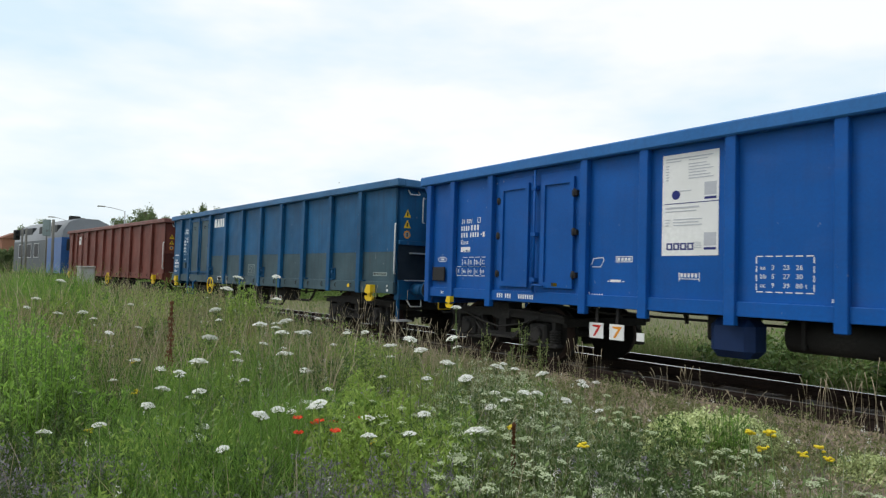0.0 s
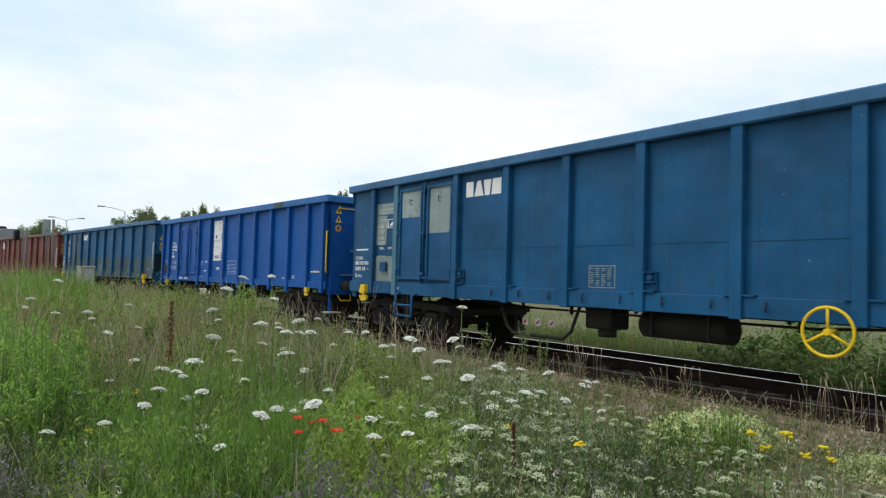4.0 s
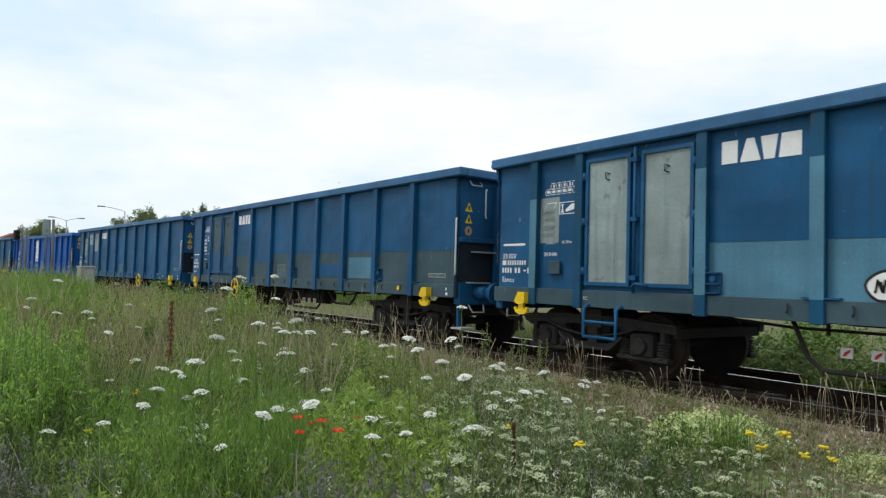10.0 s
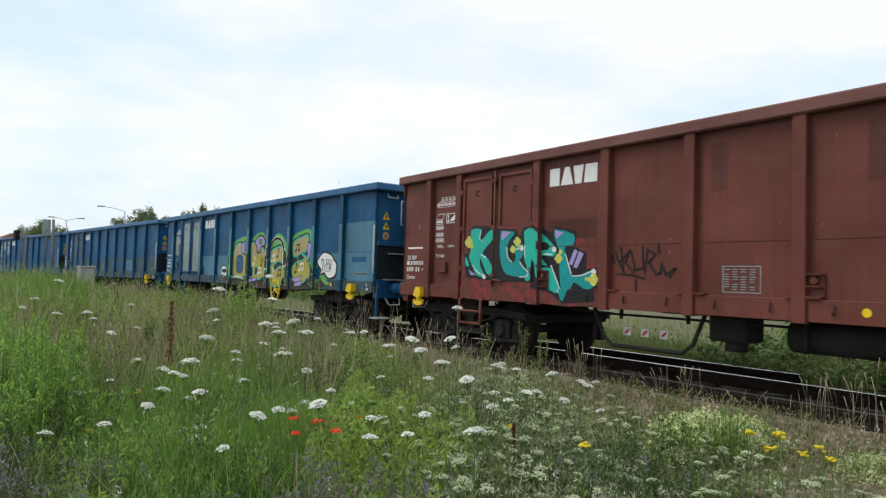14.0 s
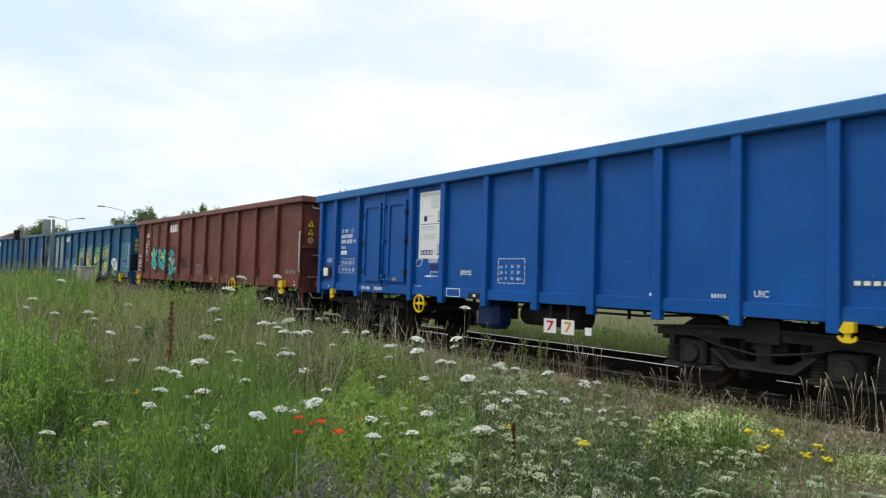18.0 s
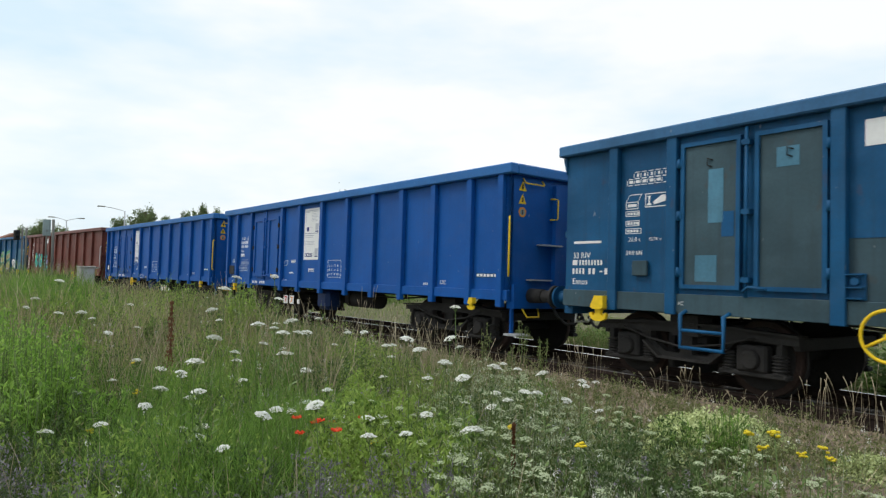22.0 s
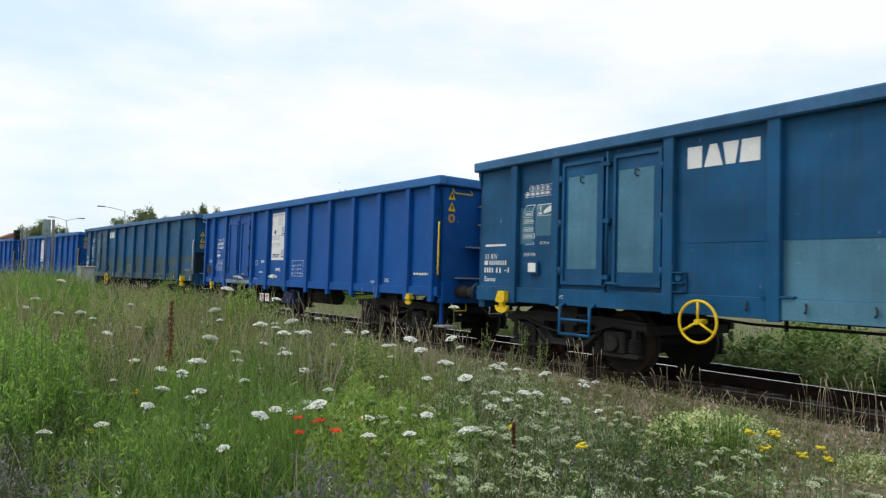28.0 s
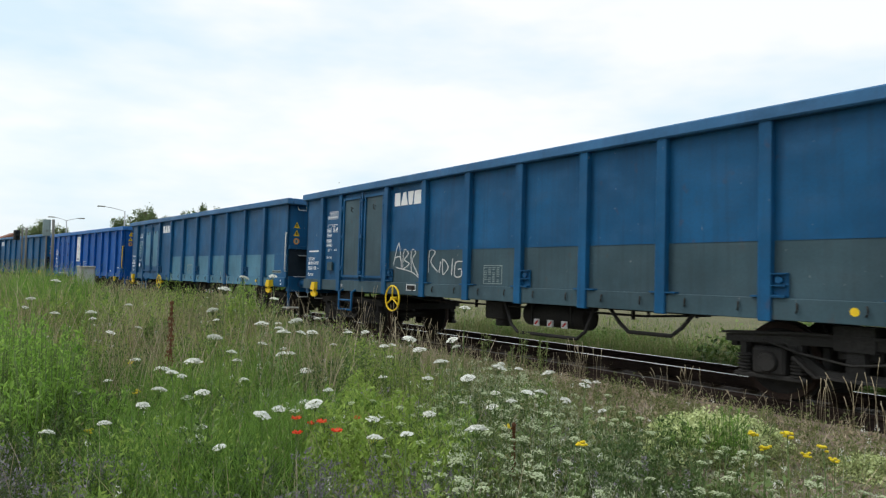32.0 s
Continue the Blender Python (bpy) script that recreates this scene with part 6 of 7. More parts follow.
def sprigs(P, H, leaves, size, seed, spread_out=0.35, top=0.15, thin=0.004):
    """Branching herbs: a bent stem with many small leaves from the share `top` of its height upwards."""
    rng = np.random.default_rng(seed)
    n = len(P)
    z = ground_z(P[:, 0], P[:, 1]) - 0.02
    V0, F0 = blades(P, H, np.full(n, thin), 0.25, seed + 1, 2)
    f = rng.uniform(top, 1.0, (n, leaves))
    a = rng.uniform(0, 2 * math.pi, (n, leaves))
    r = spread_out * H[:, None] * (1.05 - f) * rng.uniform(0.15, 1, (n, leaves)) + 0.01
    c = np.stack([P[:, 0, None] + r * np.cos(a), P[:, 1, None] + r * np.sin(a), z[:, None] + H[:, None] * f], 2).reshape(-1, 3)
    k = len(c)
    d = rng.normal(size=(k, 3))
    d[:, 2] = np.abs(d[:, 2]) + 0.3
    d /= np.linalg.norm(d, axis=1)[:, None]
    s = np.cross(d, rng.normal(size=(k, 3)))
    s /= np.linalg.norm(s, axis=1)[:, None]
    ln = size * rng.uniform(0.6, 1.5, k)[:, None]
    V1 = np.stack([c - d * ln, c + s * ln * 0.32, c + d * ln, c - s * ln * 0.32], 1).reshape(-1, 3)
    F1 = np.arange(k * 4).reshape(-1, 4) + len(V0)
    return np.concatenate([V0, V1]), np.concatenate([F0, F1])


def stuff(name, VF, material, label, category):
    return mesh_of(name, VF[0], VF[1], material, "stuff", label, category)


def heights(n, lo, hi):
    return RNG.uniform(lo, hi, n)


def clumped(P, lo, hi):
    """Heights that rise and fall in clumps half a metre to two metres wide."""
    x, y = P[:, 0], P[:, 1]
    k = 0.5 + 0.28 * np.sin(x * 2.9 + 1.3 * np.sin(y * 2.2)) * np.sin(y * 3.4 + x) + 0.22 * np.sin(x * 7.3 - y * 5.1) * np.sin(y * 8.7 + x * 2.0)
    return (lo + (hi - lo) * np.clip(k, 0, 1)) * RNG.uniform(0.6, 1.25, len(P))


def bearing(x, y):
    """The angle from the straight way to the track, as seen from the camera's stand, towards the train's head."""
    return np.arctan2(-x, y + EYE_D)


def patch(x, y, b0, b1, r0, r1, soft_b=0.06, soft_r=0.6):
    """A field of 0 to 1 that marks a stretch of the meadow by bearing and distance, with a ragged soft edge."""
    b, r = bearing(x, y) + 0.04 * np.sin(x * 3.3 + y * 2.1), np.hypot(x, y + EYE_D) + 0.35 * np.sin(x * 2.7 - y * 1.9)
    return smooth(b0 - soft_b, b0 + soft_b, b) * smooth(b1 + soft_b, b1 - soft_b, b) * smooth(r0 - soft_r, r0 + soft_r, r) * smooth(r1 + soft_r, r1 - soft_r, r)


def lowered(P, H):
    """Shorter growth towards the track's edge, where the soil is poor."""
    q, w = track_coords(P[:, 0], P[:, 1])
    side = np.arctan2(-P[:, 0], P[:, 1] + EYE_D)
    H = H * (1 - 0.36 * patch(P[:, 0], P[:, 1], 1.27, 1.455, 9.0, 26.0, 0.03, 1.0))
    return H * (1 - 0.5 * smooth(0.86, 0.62, side) * smooth(6.6, 4.8, w)) * (1 - 0.35 * smooth(4.2, 2.6, w)) * (1 - 0.35 * smooth(5.2, 3.4, w) * smooth(7.0, 12.0, -q))


FIELD = (-34, 12, -16, 2.5)
P = scattered(3000, -14, -2.2, -10, -4.4, lambda x, y, q, w, r: RNG.random(len(x)) < np.minimum(1, (3.6 / r) ** 1.2) * (np.sin(x * 2.1 + 0.7 * y) * np.sin(y * 2.9 - 0.5 * x) > 0.05) * smooth(0.85, 1.0, np.arctan2(-x, y + EYE_D)))
stuff("bright_herbs", sprigs(P, clumped(P, 0.28, 0.74), 26, 0.016, 29, 0.25), M["herb"], "bright yellow-green leafy herbs in the meadow", "herbs")
P = scattered(2600, -14, -2.2, -10, -4.0, lambda x, y, q, w, r: RNG.random(len(x)) < np.minimum(1, (3.6 / r) ** 1.2) * (np.sin(x * 2.6 - 1.1 * y) * np.sin(y * 2.3 + 0.8 * x) > 0.15))
stuff("dark_green_herbs", sprigs(P, clumped(P, 0.24, 0.60), 30, 0.018, 30, 0.30), M["shade_herb"], "dark green leafy herbs in the meadow", "herbs")
thinned = falloff(1.35)
P = scattered(50000, *FIELD, lambda x, y, q, w, r: thinned(x, y, q, w, r) & (RNG.random(len(x)) > 0.75 * patch(x, y, 1.17, 1.43, 3.2, 7.0) + 0.60 * patch(x, y, 0.95, 1.20, 2.2, 4.0) + 0.30 * patch(x, y, 1.20, 1.60, 8.5, 22.0, 0.06, 1.2)))
stuff("meadow_grass", blades(P, lowered(P, clumped(P, 0.14, 0.66)), RNG.uniform(0.004, 0.010, len(P)) * (1 + 0.12 * np.hypot(P[:, 0], P[:, 1] + EYE_D)), 0.7, 1), M["grass"], "tall mixed meadow grass, green with dry blades", "grass")
P = scattered(9500, -9.5, -2.0, -9.8, -5.2, lambda x, y, q, w, r: RNG.random(len(x)) < patch(x, y, 1.17, 1.44, 3.0, 7.2) * (3.4 / np.maximum(r, 3.4)) ** 0.8 * (0.25 + 0.75 * (np.sin(x * 3.1 + 1.4 * y) * np.sin(y * 4.3 - x) > -0.2)))
stuff("lush_grass", blades(P, clumped(P, 0.34, 0.78), RNG.uniform(0.006, 0.013, len(P)), 0.5, 2, 4), M["lush"], "lush bright green grass in the meadow", "grass")
P = scattered(4000, -22, -7.5, -12, -3.2, lambda x, y, q, w, r: RNG.random(len(x)) < patch(x, y, 1.19, 1.58, 8.0, 19.0, 0.05, 1.0) * (1 - 0.9 * patch(x, y, 1.43, 1.60, 11.0, 24.0, 0.03, 1.0)) * (9 / np.maximum(r, 9)) ** 0.7 * (0.25 + 0.75 * (np.sin(x * 1.9 + 2 * y) * np.sin(y * 2.6 - x * 0.8) > -0.25)))
stuff("tawny_grass", blades(P, lowered(P, clumped(P, 0.45, 0.90)) * (1 - 0.45 * smooth(6.0, 3.6, track_coords(P[:, 0], P[:, 1])[1])), RNG.uniform(0.006, 0.013, len(P)), 0.5, 41, 4, 1.5), M["tawny"], "tawny dry grass with seed heads towards the track", "grass")
P = scattered(600, -14, -5, -9.2, -3.2, lambda x, y, q, w, r: RNG.random(len(x)) < patch(x, y, 1.10, 1.50, 6.5, 10.5))
stuff("brown_stalks", blades(P, heights(len(P), 0.45, 0.95), RNG.uniform(0.003, 0.006, len(P)), 0.4, 43, 4, 2.6), M["straw"], "brown seeding stalks above the grass", "grass")
P = scattered(330, -7, -1.2, -9.0, -5.2, lambda x, y, q, w, r: (r < 6.5) & (RNG.random(len(x)) < np.maximum.reduce([patch(x, y, 0.93, 1.20, 2.4, 4.1, 0.04, 0.3), 0.9 * patch(x, y, 1.44, 1.56, 3.3, 4.6, 0.03, 0.3), 0.8 * patch(x, y, 1.22, 1.30, 2.5, 3.5, 0.03, 0.3), 0.7 * patch(x, y, 1.08, 1.14, 5.0, 6.0, 0.02, 0.3)]) * (0.2 + 0.8 * (np.sin(x * 7.1 + 2 * y) * np.sin(y * 6.3 - x) > -0.1))))
stuff("vetch_flowers", sprigs(P, lowered(P, heights(len(P), 0.36, 0.60)), 30, 0.011, 45, 0.16, 0.66), M["vetch"], "lilac vetch blossom tangled among the herbs", "flowers")
P = scattered(620, -6, -2.2, -7.6, -3.6, lambda x, y, q, w, r: RNG.random(len(x)) < patch(x, y, 0.97, 1.13, 4.3, 6.6, 0.03, 0.3))
stuff("fresh_herbs", sprigs(P, clumped(P, 0.34, 0.66), 40, 0.021, 47, 0.32), M["herb"], "fresh green leafy herbs between the umbels", "herbs")
P = scattered(2600, -6.5, -2.6, -9.8, -7.2, lambda x, y, q, w, r: RNG.random(len(x)) < np.minimum(1, (2.6 / r) ** 1.3) * smooth(1.30, 1.45, np.arctan2(-x, y + EYE_D)))
stuff("dark_herbs", sprigs(P, clumped(P, 0.25, 0.66), 30, 0.016, 26), M["shade_herb"], "dark green herbs in the meadow", "herbs")
P = scattered(3600, -22, -5.5, -14, -2.0, lambda x, y, q, w, r: RNG.random(len(x)) < np.minimum(1, (6 / r) ** 1.2) * (0.15 + 0.85 * (np.sin(x * 1.3 + 2 * y) * np.sin(y * 2.1 - x * 0.6) > 0.25)))
stuff("seeding_grass", blades(P, lowered(P, heights(len(P), 0.50, 1.0)), RNG.uniform(0.003, 0.006, len(P)), 0.45, 3, 4, 2.6), M["straw"], "dry straw-coloured grass stalks with seed heads", "grass")
P = scattered(8200, -14, 4, -6.5, 1.5, lambda x, y, q, w, r: (w < 4.6) & (RNG.random(len(x)) < smooth(1.4, 2.6, w) * (0.25 + 0.75 * (np.sin(x * 2.3 + y) * np.sin(y * 3.7 - x) > -0.2))))
stuff("trackside_herbs", sprigs(P, heights(len(P), 0.08, 0.34), 24, 0.017, 24, 0.5, 0.05), M["olive"], "low olive-green herbs on the soil beside the track", "herbs")
P = scattered(5600, -12, 4, -6.5, 1.5, lambda x, y, q, w, r: (w < 3.8) & (RNG.random(len(x)) < smooth(1.2, 1.9, w)))
stuff("trackside_litter", sprigs(P, heights(len(P), 0.04, 0.22), 18, 0.016, 25, 0.6, 0.05), M["straw"], "withered brown herbs on the soil beside the track", "herbs")
P = scattered(1300, -9, 4, -6.5, 1.5, lambda x, y, q, w, r: (w < 4.2) & (w > 1.6))
stuff("trackside_stalks", blades(P, heights(len(P), 0.15, 0.50), RNG.uniform(0.003, 0.006, len(P)), 0.5, 4, 4, 2.2), M["straw"], "thin dry stalks beside the track", "grass")
P = scattered(10500, -6.5, 4.5, -9.6, -3.4, lambda x, y, q, w, r: RNG.random(len(x)) < np.minimum(1, (2.6 / r) ** 1.3) * (0.12 + 0.88 * smooth(1.05, 0.72, np.arctan2(-x, y + EYE_D))))
stuff("grey_herbs", sprigs(P, lowered(P, clumped(P, 0.20, 0.64)), 26, 0.013, 5), M["sage"], "fine grey-green herbs of the meadow", "herbs")
P = scattered(6500, -16, 3, -11, -3.0, falloff(1.0))
stuff("green_herbs", sprigs(P, lowered(P, clumped(P, 0.18, 0.66)), 26, 0.018, 6), M["grass"], "leafy green meadow herbs", "herbs")
P = scattered(460, -5.6, -1.4, -6.6, -3.7, lambda x, y, q, w, r: (r > 3.3) & (np.arctan2(-x, y + EYE_D) < 0.98) & (RNG.random(len(x)) < 0.25 + 0.75 * (np.sin(x * 3.7 + y) * np.sin(y * 4.1 - x) > -0.1)))
stuff("fading_small_umbels", sprigs(P, lowered(P, heights(len(P), 0.42, 0.66)), 22, 0.009, 31, 0.9, 0.95), M["cream"], "many small fading pale umbels among the herbs", "flowers")
P = scattered(420, -6, 2.5, -9.2, -5.0, lambda x, y, q, w, r: RNG.random(len(x)) < np.minimum(1, (2.8 / r) ** 1.5) * (0.25 + 0.75 * (np.sin(x * 2.3 + y) * np.sin(y * 3.1) > 0.2)))
stuff("mauve_flowers", sprigs(P, heights(len(P), 0.36, 0.58), 22, 0.010, 7, 0.10, 0.72), M["mauve"], "small mauve vetch flowers among the grass", "flowers")
P = scattered(1500, -7, 3, -9.6, -3.6, lambda x, y, q, w, r: RNG.random(len(x)) < np.minimum(1, (3.0 / r) ** 1.2))
stuff("fine_stalks", blades(P, lowered(P, heights(len(P), 0.45, 0.75)), RNG.uniform(0.002, 0.004, len(P)), 0.4, 9, 4, 2.5), M["straw"], "thin pale seeding stalks among the herbs", "grass")
P = scattered(520, -12, 3, -10, -2.8, falloff(1.0))
stuff("small_white_flowers", sprigs(P, heights(len(P), 0.30, 0.62), 12, 0.008, 8, 0.06, 0.9), M["umbel"], "tiny white wildflowers scattered in the meadow", "flowers")


def far_side(n, q0, q1, w0, w1, seed):
    rng = np.random.default_rng(seed)
    q, w = rng.uniform(q0, q1, n), rng.uniform(w0, w1, n)
    th = BEND * q
    return np.stack([(RADIUS - w) * np.sin(th), (RADIUS - w) * np.cos(th) - RADIUS], 1)


P = far_side(22000, -60, 14, -14, -2.3, 11)
stuff("far_side_grass", blades(P, heights(len(P), 0.10, 0.34), RNG.uniform(0.012, 0.03, len(P)), 0.7, 12, 2), M["grass"], "short yellow-green grass beyond the track", "grass")
P = far_side(9000, -17, -5.5, -6.2, -2.5, 19)
stuff("far_side_tall_grass", blades(P, heights(len(P), 0.22, 0.60), RNG.uniform(0.008, 0.018, len(P)), 0.6, 27, 2), M["verge"], "tall yellow-green grass beyond the track", "grass")
P = far_side(900, -13, 10, -4.6, -2.5, 13)
stuff("far_side_weeds", sprigs(P, heights(len(P), 0.15, 0.55), 26, 0.028, 14), M["hedge"], "leafy green weeds beyond the track", "weeds")
def leaf_mounds(P, R, H, per, size, seed):
    """Low rounded growth: each mound is a shell of overlapping leaves, dense and dark inside."""
    rng = np.random.default_rng(seed)
    n = len(P)
    z = ground_z(P[:, 0], P[:, 1])
    a, u = rng.uniform(0, 2 * math.pi, (n, per)), rng.uniform(0, 1, (n, per))
    k = rng.uniform(0.62, 1.08, (n, per)) * (1 + 0.22 * np.sin(a * 3 + P[:, 0, None] * 5))
    rad = np.sqrt(1 - u * u)
    c = np.stack([P[:, 0, None] + R[:, None] * k * rad * np.cos(a), P[:, 1, None] + R[:, None] * k * rad * np.sin(a), z[:, None] + H[:, None] * k * u], 2).reshape(-1, 3)
    m = len(c)
    d = np.stack([np.cos(a) * rad, np.sin(a) * rad, u * 0.6 - 0.3], 2).reshape(-1, 3) + rng.normal(size=(m, 3)) * 0.5
    d /= np.linalg.norm(d, axis=1)[:, None]
    q = np.cross(d, rng.normal(size=(m, 3)) * 0.5 + np.array([0, 0, 1.0]))
    q /= np.linalg.norm(q, axis=1)[:, None]
    ln = size * rng.uniform(0.5, 1.3, m)[:, None]
    V = np.stack([c - d * ln, c + q * ln * 0.5, c + d * ln, c - q * ln * 0.5], 1).reshape(-1, 3)
    return V, np.arange(m * 4).reshape(-1, 4)


P = far_side(80, -7.6, 8, -4.4, -2.75, 51)
stuff("far_side_bramble", leaf_mounds(P, heights(len(P), 0.28, 0.60), heights(len(P), 0.35, 0.85), 330, 0.068, 52), M["bramble"], "dark leafy bramble growth beyond the track", "weeds")
P = far_side(60, -17.0, -8.0, -5.5, -3.4, 57)
stuff("far_side_nettles", leaf_mounds(P, heights(len(P), 0.2, 0.4), heights(len(P), 0.25, 0.5), 220, 0.040, 58), M["hedge"], "leafy green nettles beyond the track", "weeds")
P = far_side(900, -16, -4, -4.2, -2.4, 53)
stuff("far_side_stalks", blades(P, heights(len(P), 0.35, 0.75), RNG.uniform(0.005, 0.010, len(P)), 0.4, 54, 3, 1.8), M["tawny"], "pale stalks in the grass beyond the track", "grass")
P = far_side(170, -8.5, 14, -10.5, -4.8, 15)
stuff("low_hedge", leaf_mounds(P, heights(len(P), 0.4, 0.9), heights(len(P), 0.5, 1.15), 300, 0.065, 16), M["hedge"], "low green hedge behind the track", "hedge")
P = far_side(2600, -110, -30, -16, -9, 17)
stuff("far_scrub", sprigs(P, heights(len(P), 0.6, 1.6), 26, 0.09, 18, 0.4, 0.05, 0.02), M["hedge"], "dark green scrub far beyond the track", "scrub")


def pebbles(P, size, seed):
    """Small angular stones half sunk in the soil."""
    rng = np.random.default_rng(seed)
    n = len(P)
    z = ground_z(P[:, 0], P[:, 1]) + 0.012
    c = np.stack([P[:, 0], P[:, 1], z], 1)[:, None, :]
    base = np.array([(1, 0, 0), (0, 1, 0), (-1, 0, 0), (0, -1, 0), (0, 0, 0.8), (0, 0, -0.6)], float)
    V = (c + base[None] * (size * rng.uniform(0.4, 1.3, n))[:, None, None] * rng.uniform(0.6, 1.3, (n, 6, 1))).reshape(-1, 3)
    F = np.array([(0, 1, 4), (1, 2, 4), (2, 3, 4), (3, 0, 4), (1, 0, 5), (2, 1, 5), (3, 2, 5), (0, 3, 5)])
    return V, (np.arange(n)[:, None, None] * 6 + F[None]).reshape(-1, 3)


P = scattered(3800, -13, 4, -6.5, 1.5, lambda x, y, q, w, r: (w < 3.8) & (w > 1.5))
stuff("soil_pebbles", pebbles(P, 0.020, 61), M["stone"], "small grey-brown stones lying on the soil", "stones")

# ---- flowers that stand out, one by one ----
def umbel_head(r, seed, florets=90, dome=0.42, lacy=False):
    """A flower head of many small florets on rays; lacy: its florets stand in separate small tufts."""
    rng = random.Random(seed)
    bm = bmesh.new()
    for k in range(florets):
        a, rr = k * 2.39996, r * math.sqrt((k + 0.5) / florets)
        h = dome * r * (1 - (rr / r) ** 2) + rng.uniform(-0.05, 0.05) * r
        s = r * rng.uniform(0.13, 0.2)
        cx, cy = rr * math.cos(a), rr * math.sin(a)
        if lacy:
            g = k % 13
            gr, ga = r * 0.86 * math.sqrt((g + 0.5) / 13), g * 2.39996
            cx, cy = gr * math.cos(ga) + 0.16 * r * rng.uniform(-1, 1), gr * math.sin(ga) + 0.16 * r * rng.uniform(-1, 1)
            h, s = dome * r * (1 - (gr / r) ** 2) + rng.uniform(-0.04, 0.10) * r, s * 0.62
        t1, t2 = rng.uniform(-0.5, 0.5), rng.uniform(-0.5, 0.5)
        vs = [bm.verts.new((cx + s * math.cos(q), cy + s * math.sin(q), h + s * (t1 * math.cos(q) + t2 * math.sin(q)))) for q in [j * math.pi / 3 for j in range(6)]]
        bm.faces.new(vs)
    head = bm
    rays = bmesh.new()
    for k in range(10):
        a = 2 * math.pi * k / 10
        tube(rays, [(0, 0, -r * 0.9), (0.35 * r * math.cos(a), 0.35 * r * math.sin(a), -r * 0.3), (0.75 * r * math.cos(a), 0.75 * r * math.sin(a), 0)], 0.0012, 3)
    return head, rays


def stem_mesh(h, seed, leaves=True):
    rng = random.Random(seed)
    bm = bmesh.new()
    lean = [(0.03 * rng.uniform(-1, 1), 0.03 * rng.uniform(-1, 1)) for _ in range(4)]
    pts = [(lean[k][0] * (k < 3), lean[k][1] * (k < 3), h * k / 3) for k in range(4)]
    tube(bm, pts, 0.0028, 4)
    if leaves:
        for k in range(26):
            z = h * rng.uniform(0.15, 0.75)
            a, s, ln = rng.uniform(0, 6.28), 0.006, rng.uniform(0.02, 0.07)
            x, y = ln * math.cos(a), ln * math.sin(a)
            p = [bm.verts.new(v) for v in ((0, 0, z), (x * 0.6 - y * 0.15, y * 0.6 + x * 0.15, z + 0.02), (x, y, z + 0.03), (x * 0.6 + y * 0.15, y * 0.6 - x * 0.15, z + 0.015))]
            bm.faces.new(p)
    return bm


SWAYING = []
UMBELS = []
for seed, r, lacy in ((1, 0.048, False), (2, 0.042, False), (3, 0.052, False), (4, 0.037, False), (5, 0.030, True), (6, 0.038, True), (7, 0.048, True)):
    head, rays = umbel_head(r, seed, 130 if lacy else 90, 0.42, lacy)
    hm, rm = bpy.data.meshes.new("umbel"), bpy.data.meshes.new("flower_base")
    head.to_mesh(hm), rays.to_mesh(rm), head.free(), rays.free()
    UMBELS.append((hm, rm))


def wild_carrot(x, y, h, k, label="white wild carrot umbel on a thin green stem", matname="umbel", group="wild carrots in the meadow", wide=None):
    z = float(ground_z(x, y))
    t = thing("wild_carrot", label, "flower", group, "", pose(x, y, z, 0, 0, (k * 67) % 360))
    part("stem", stem_mesh(h, k), M["stem"], t)
    hm, rm = UMBELS[k % 4] if matname == "umbel" else UMBELS[4 + (k % 2 if wide is None else 2)]
    if matname != "umbel":
        hm = hm.copy()
        hm.materials.clear()
    tilt = ((k * 37) % 30 - 15, (k * 53) % 30 - 15)
    a = part("umbel", hm, M[matname], t)
    a.matrix_basis = pose(0, 0, h, tilt[0], tilt[1], 0)
    b = part("flower_base", rm, M["stem"], t)
    b.matrix_basis = pose(0, 0, h, tilt[0], tilt[1], 0)
    SWAYING.append((t, k))
    return t


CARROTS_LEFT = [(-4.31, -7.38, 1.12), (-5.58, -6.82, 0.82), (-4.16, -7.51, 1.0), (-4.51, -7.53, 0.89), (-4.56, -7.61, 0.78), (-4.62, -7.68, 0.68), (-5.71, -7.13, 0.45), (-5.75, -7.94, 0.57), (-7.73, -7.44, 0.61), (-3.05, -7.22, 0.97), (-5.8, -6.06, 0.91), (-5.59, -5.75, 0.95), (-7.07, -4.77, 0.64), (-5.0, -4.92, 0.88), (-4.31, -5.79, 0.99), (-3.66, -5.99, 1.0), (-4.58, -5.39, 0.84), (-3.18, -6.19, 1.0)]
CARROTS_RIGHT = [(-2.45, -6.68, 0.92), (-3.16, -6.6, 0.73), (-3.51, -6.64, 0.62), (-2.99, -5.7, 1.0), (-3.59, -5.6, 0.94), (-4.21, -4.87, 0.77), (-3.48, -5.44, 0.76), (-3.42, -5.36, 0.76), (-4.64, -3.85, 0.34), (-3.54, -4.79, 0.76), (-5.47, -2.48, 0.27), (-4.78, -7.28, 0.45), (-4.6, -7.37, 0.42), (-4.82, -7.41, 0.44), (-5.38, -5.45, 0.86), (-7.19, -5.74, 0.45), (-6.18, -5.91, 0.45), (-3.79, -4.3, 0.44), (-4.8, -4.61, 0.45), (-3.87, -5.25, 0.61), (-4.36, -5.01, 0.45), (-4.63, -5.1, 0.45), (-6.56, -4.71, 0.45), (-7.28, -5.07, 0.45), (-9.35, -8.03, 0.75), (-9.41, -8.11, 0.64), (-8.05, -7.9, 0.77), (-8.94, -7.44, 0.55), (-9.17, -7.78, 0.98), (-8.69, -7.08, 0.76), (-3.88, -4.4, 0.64)]
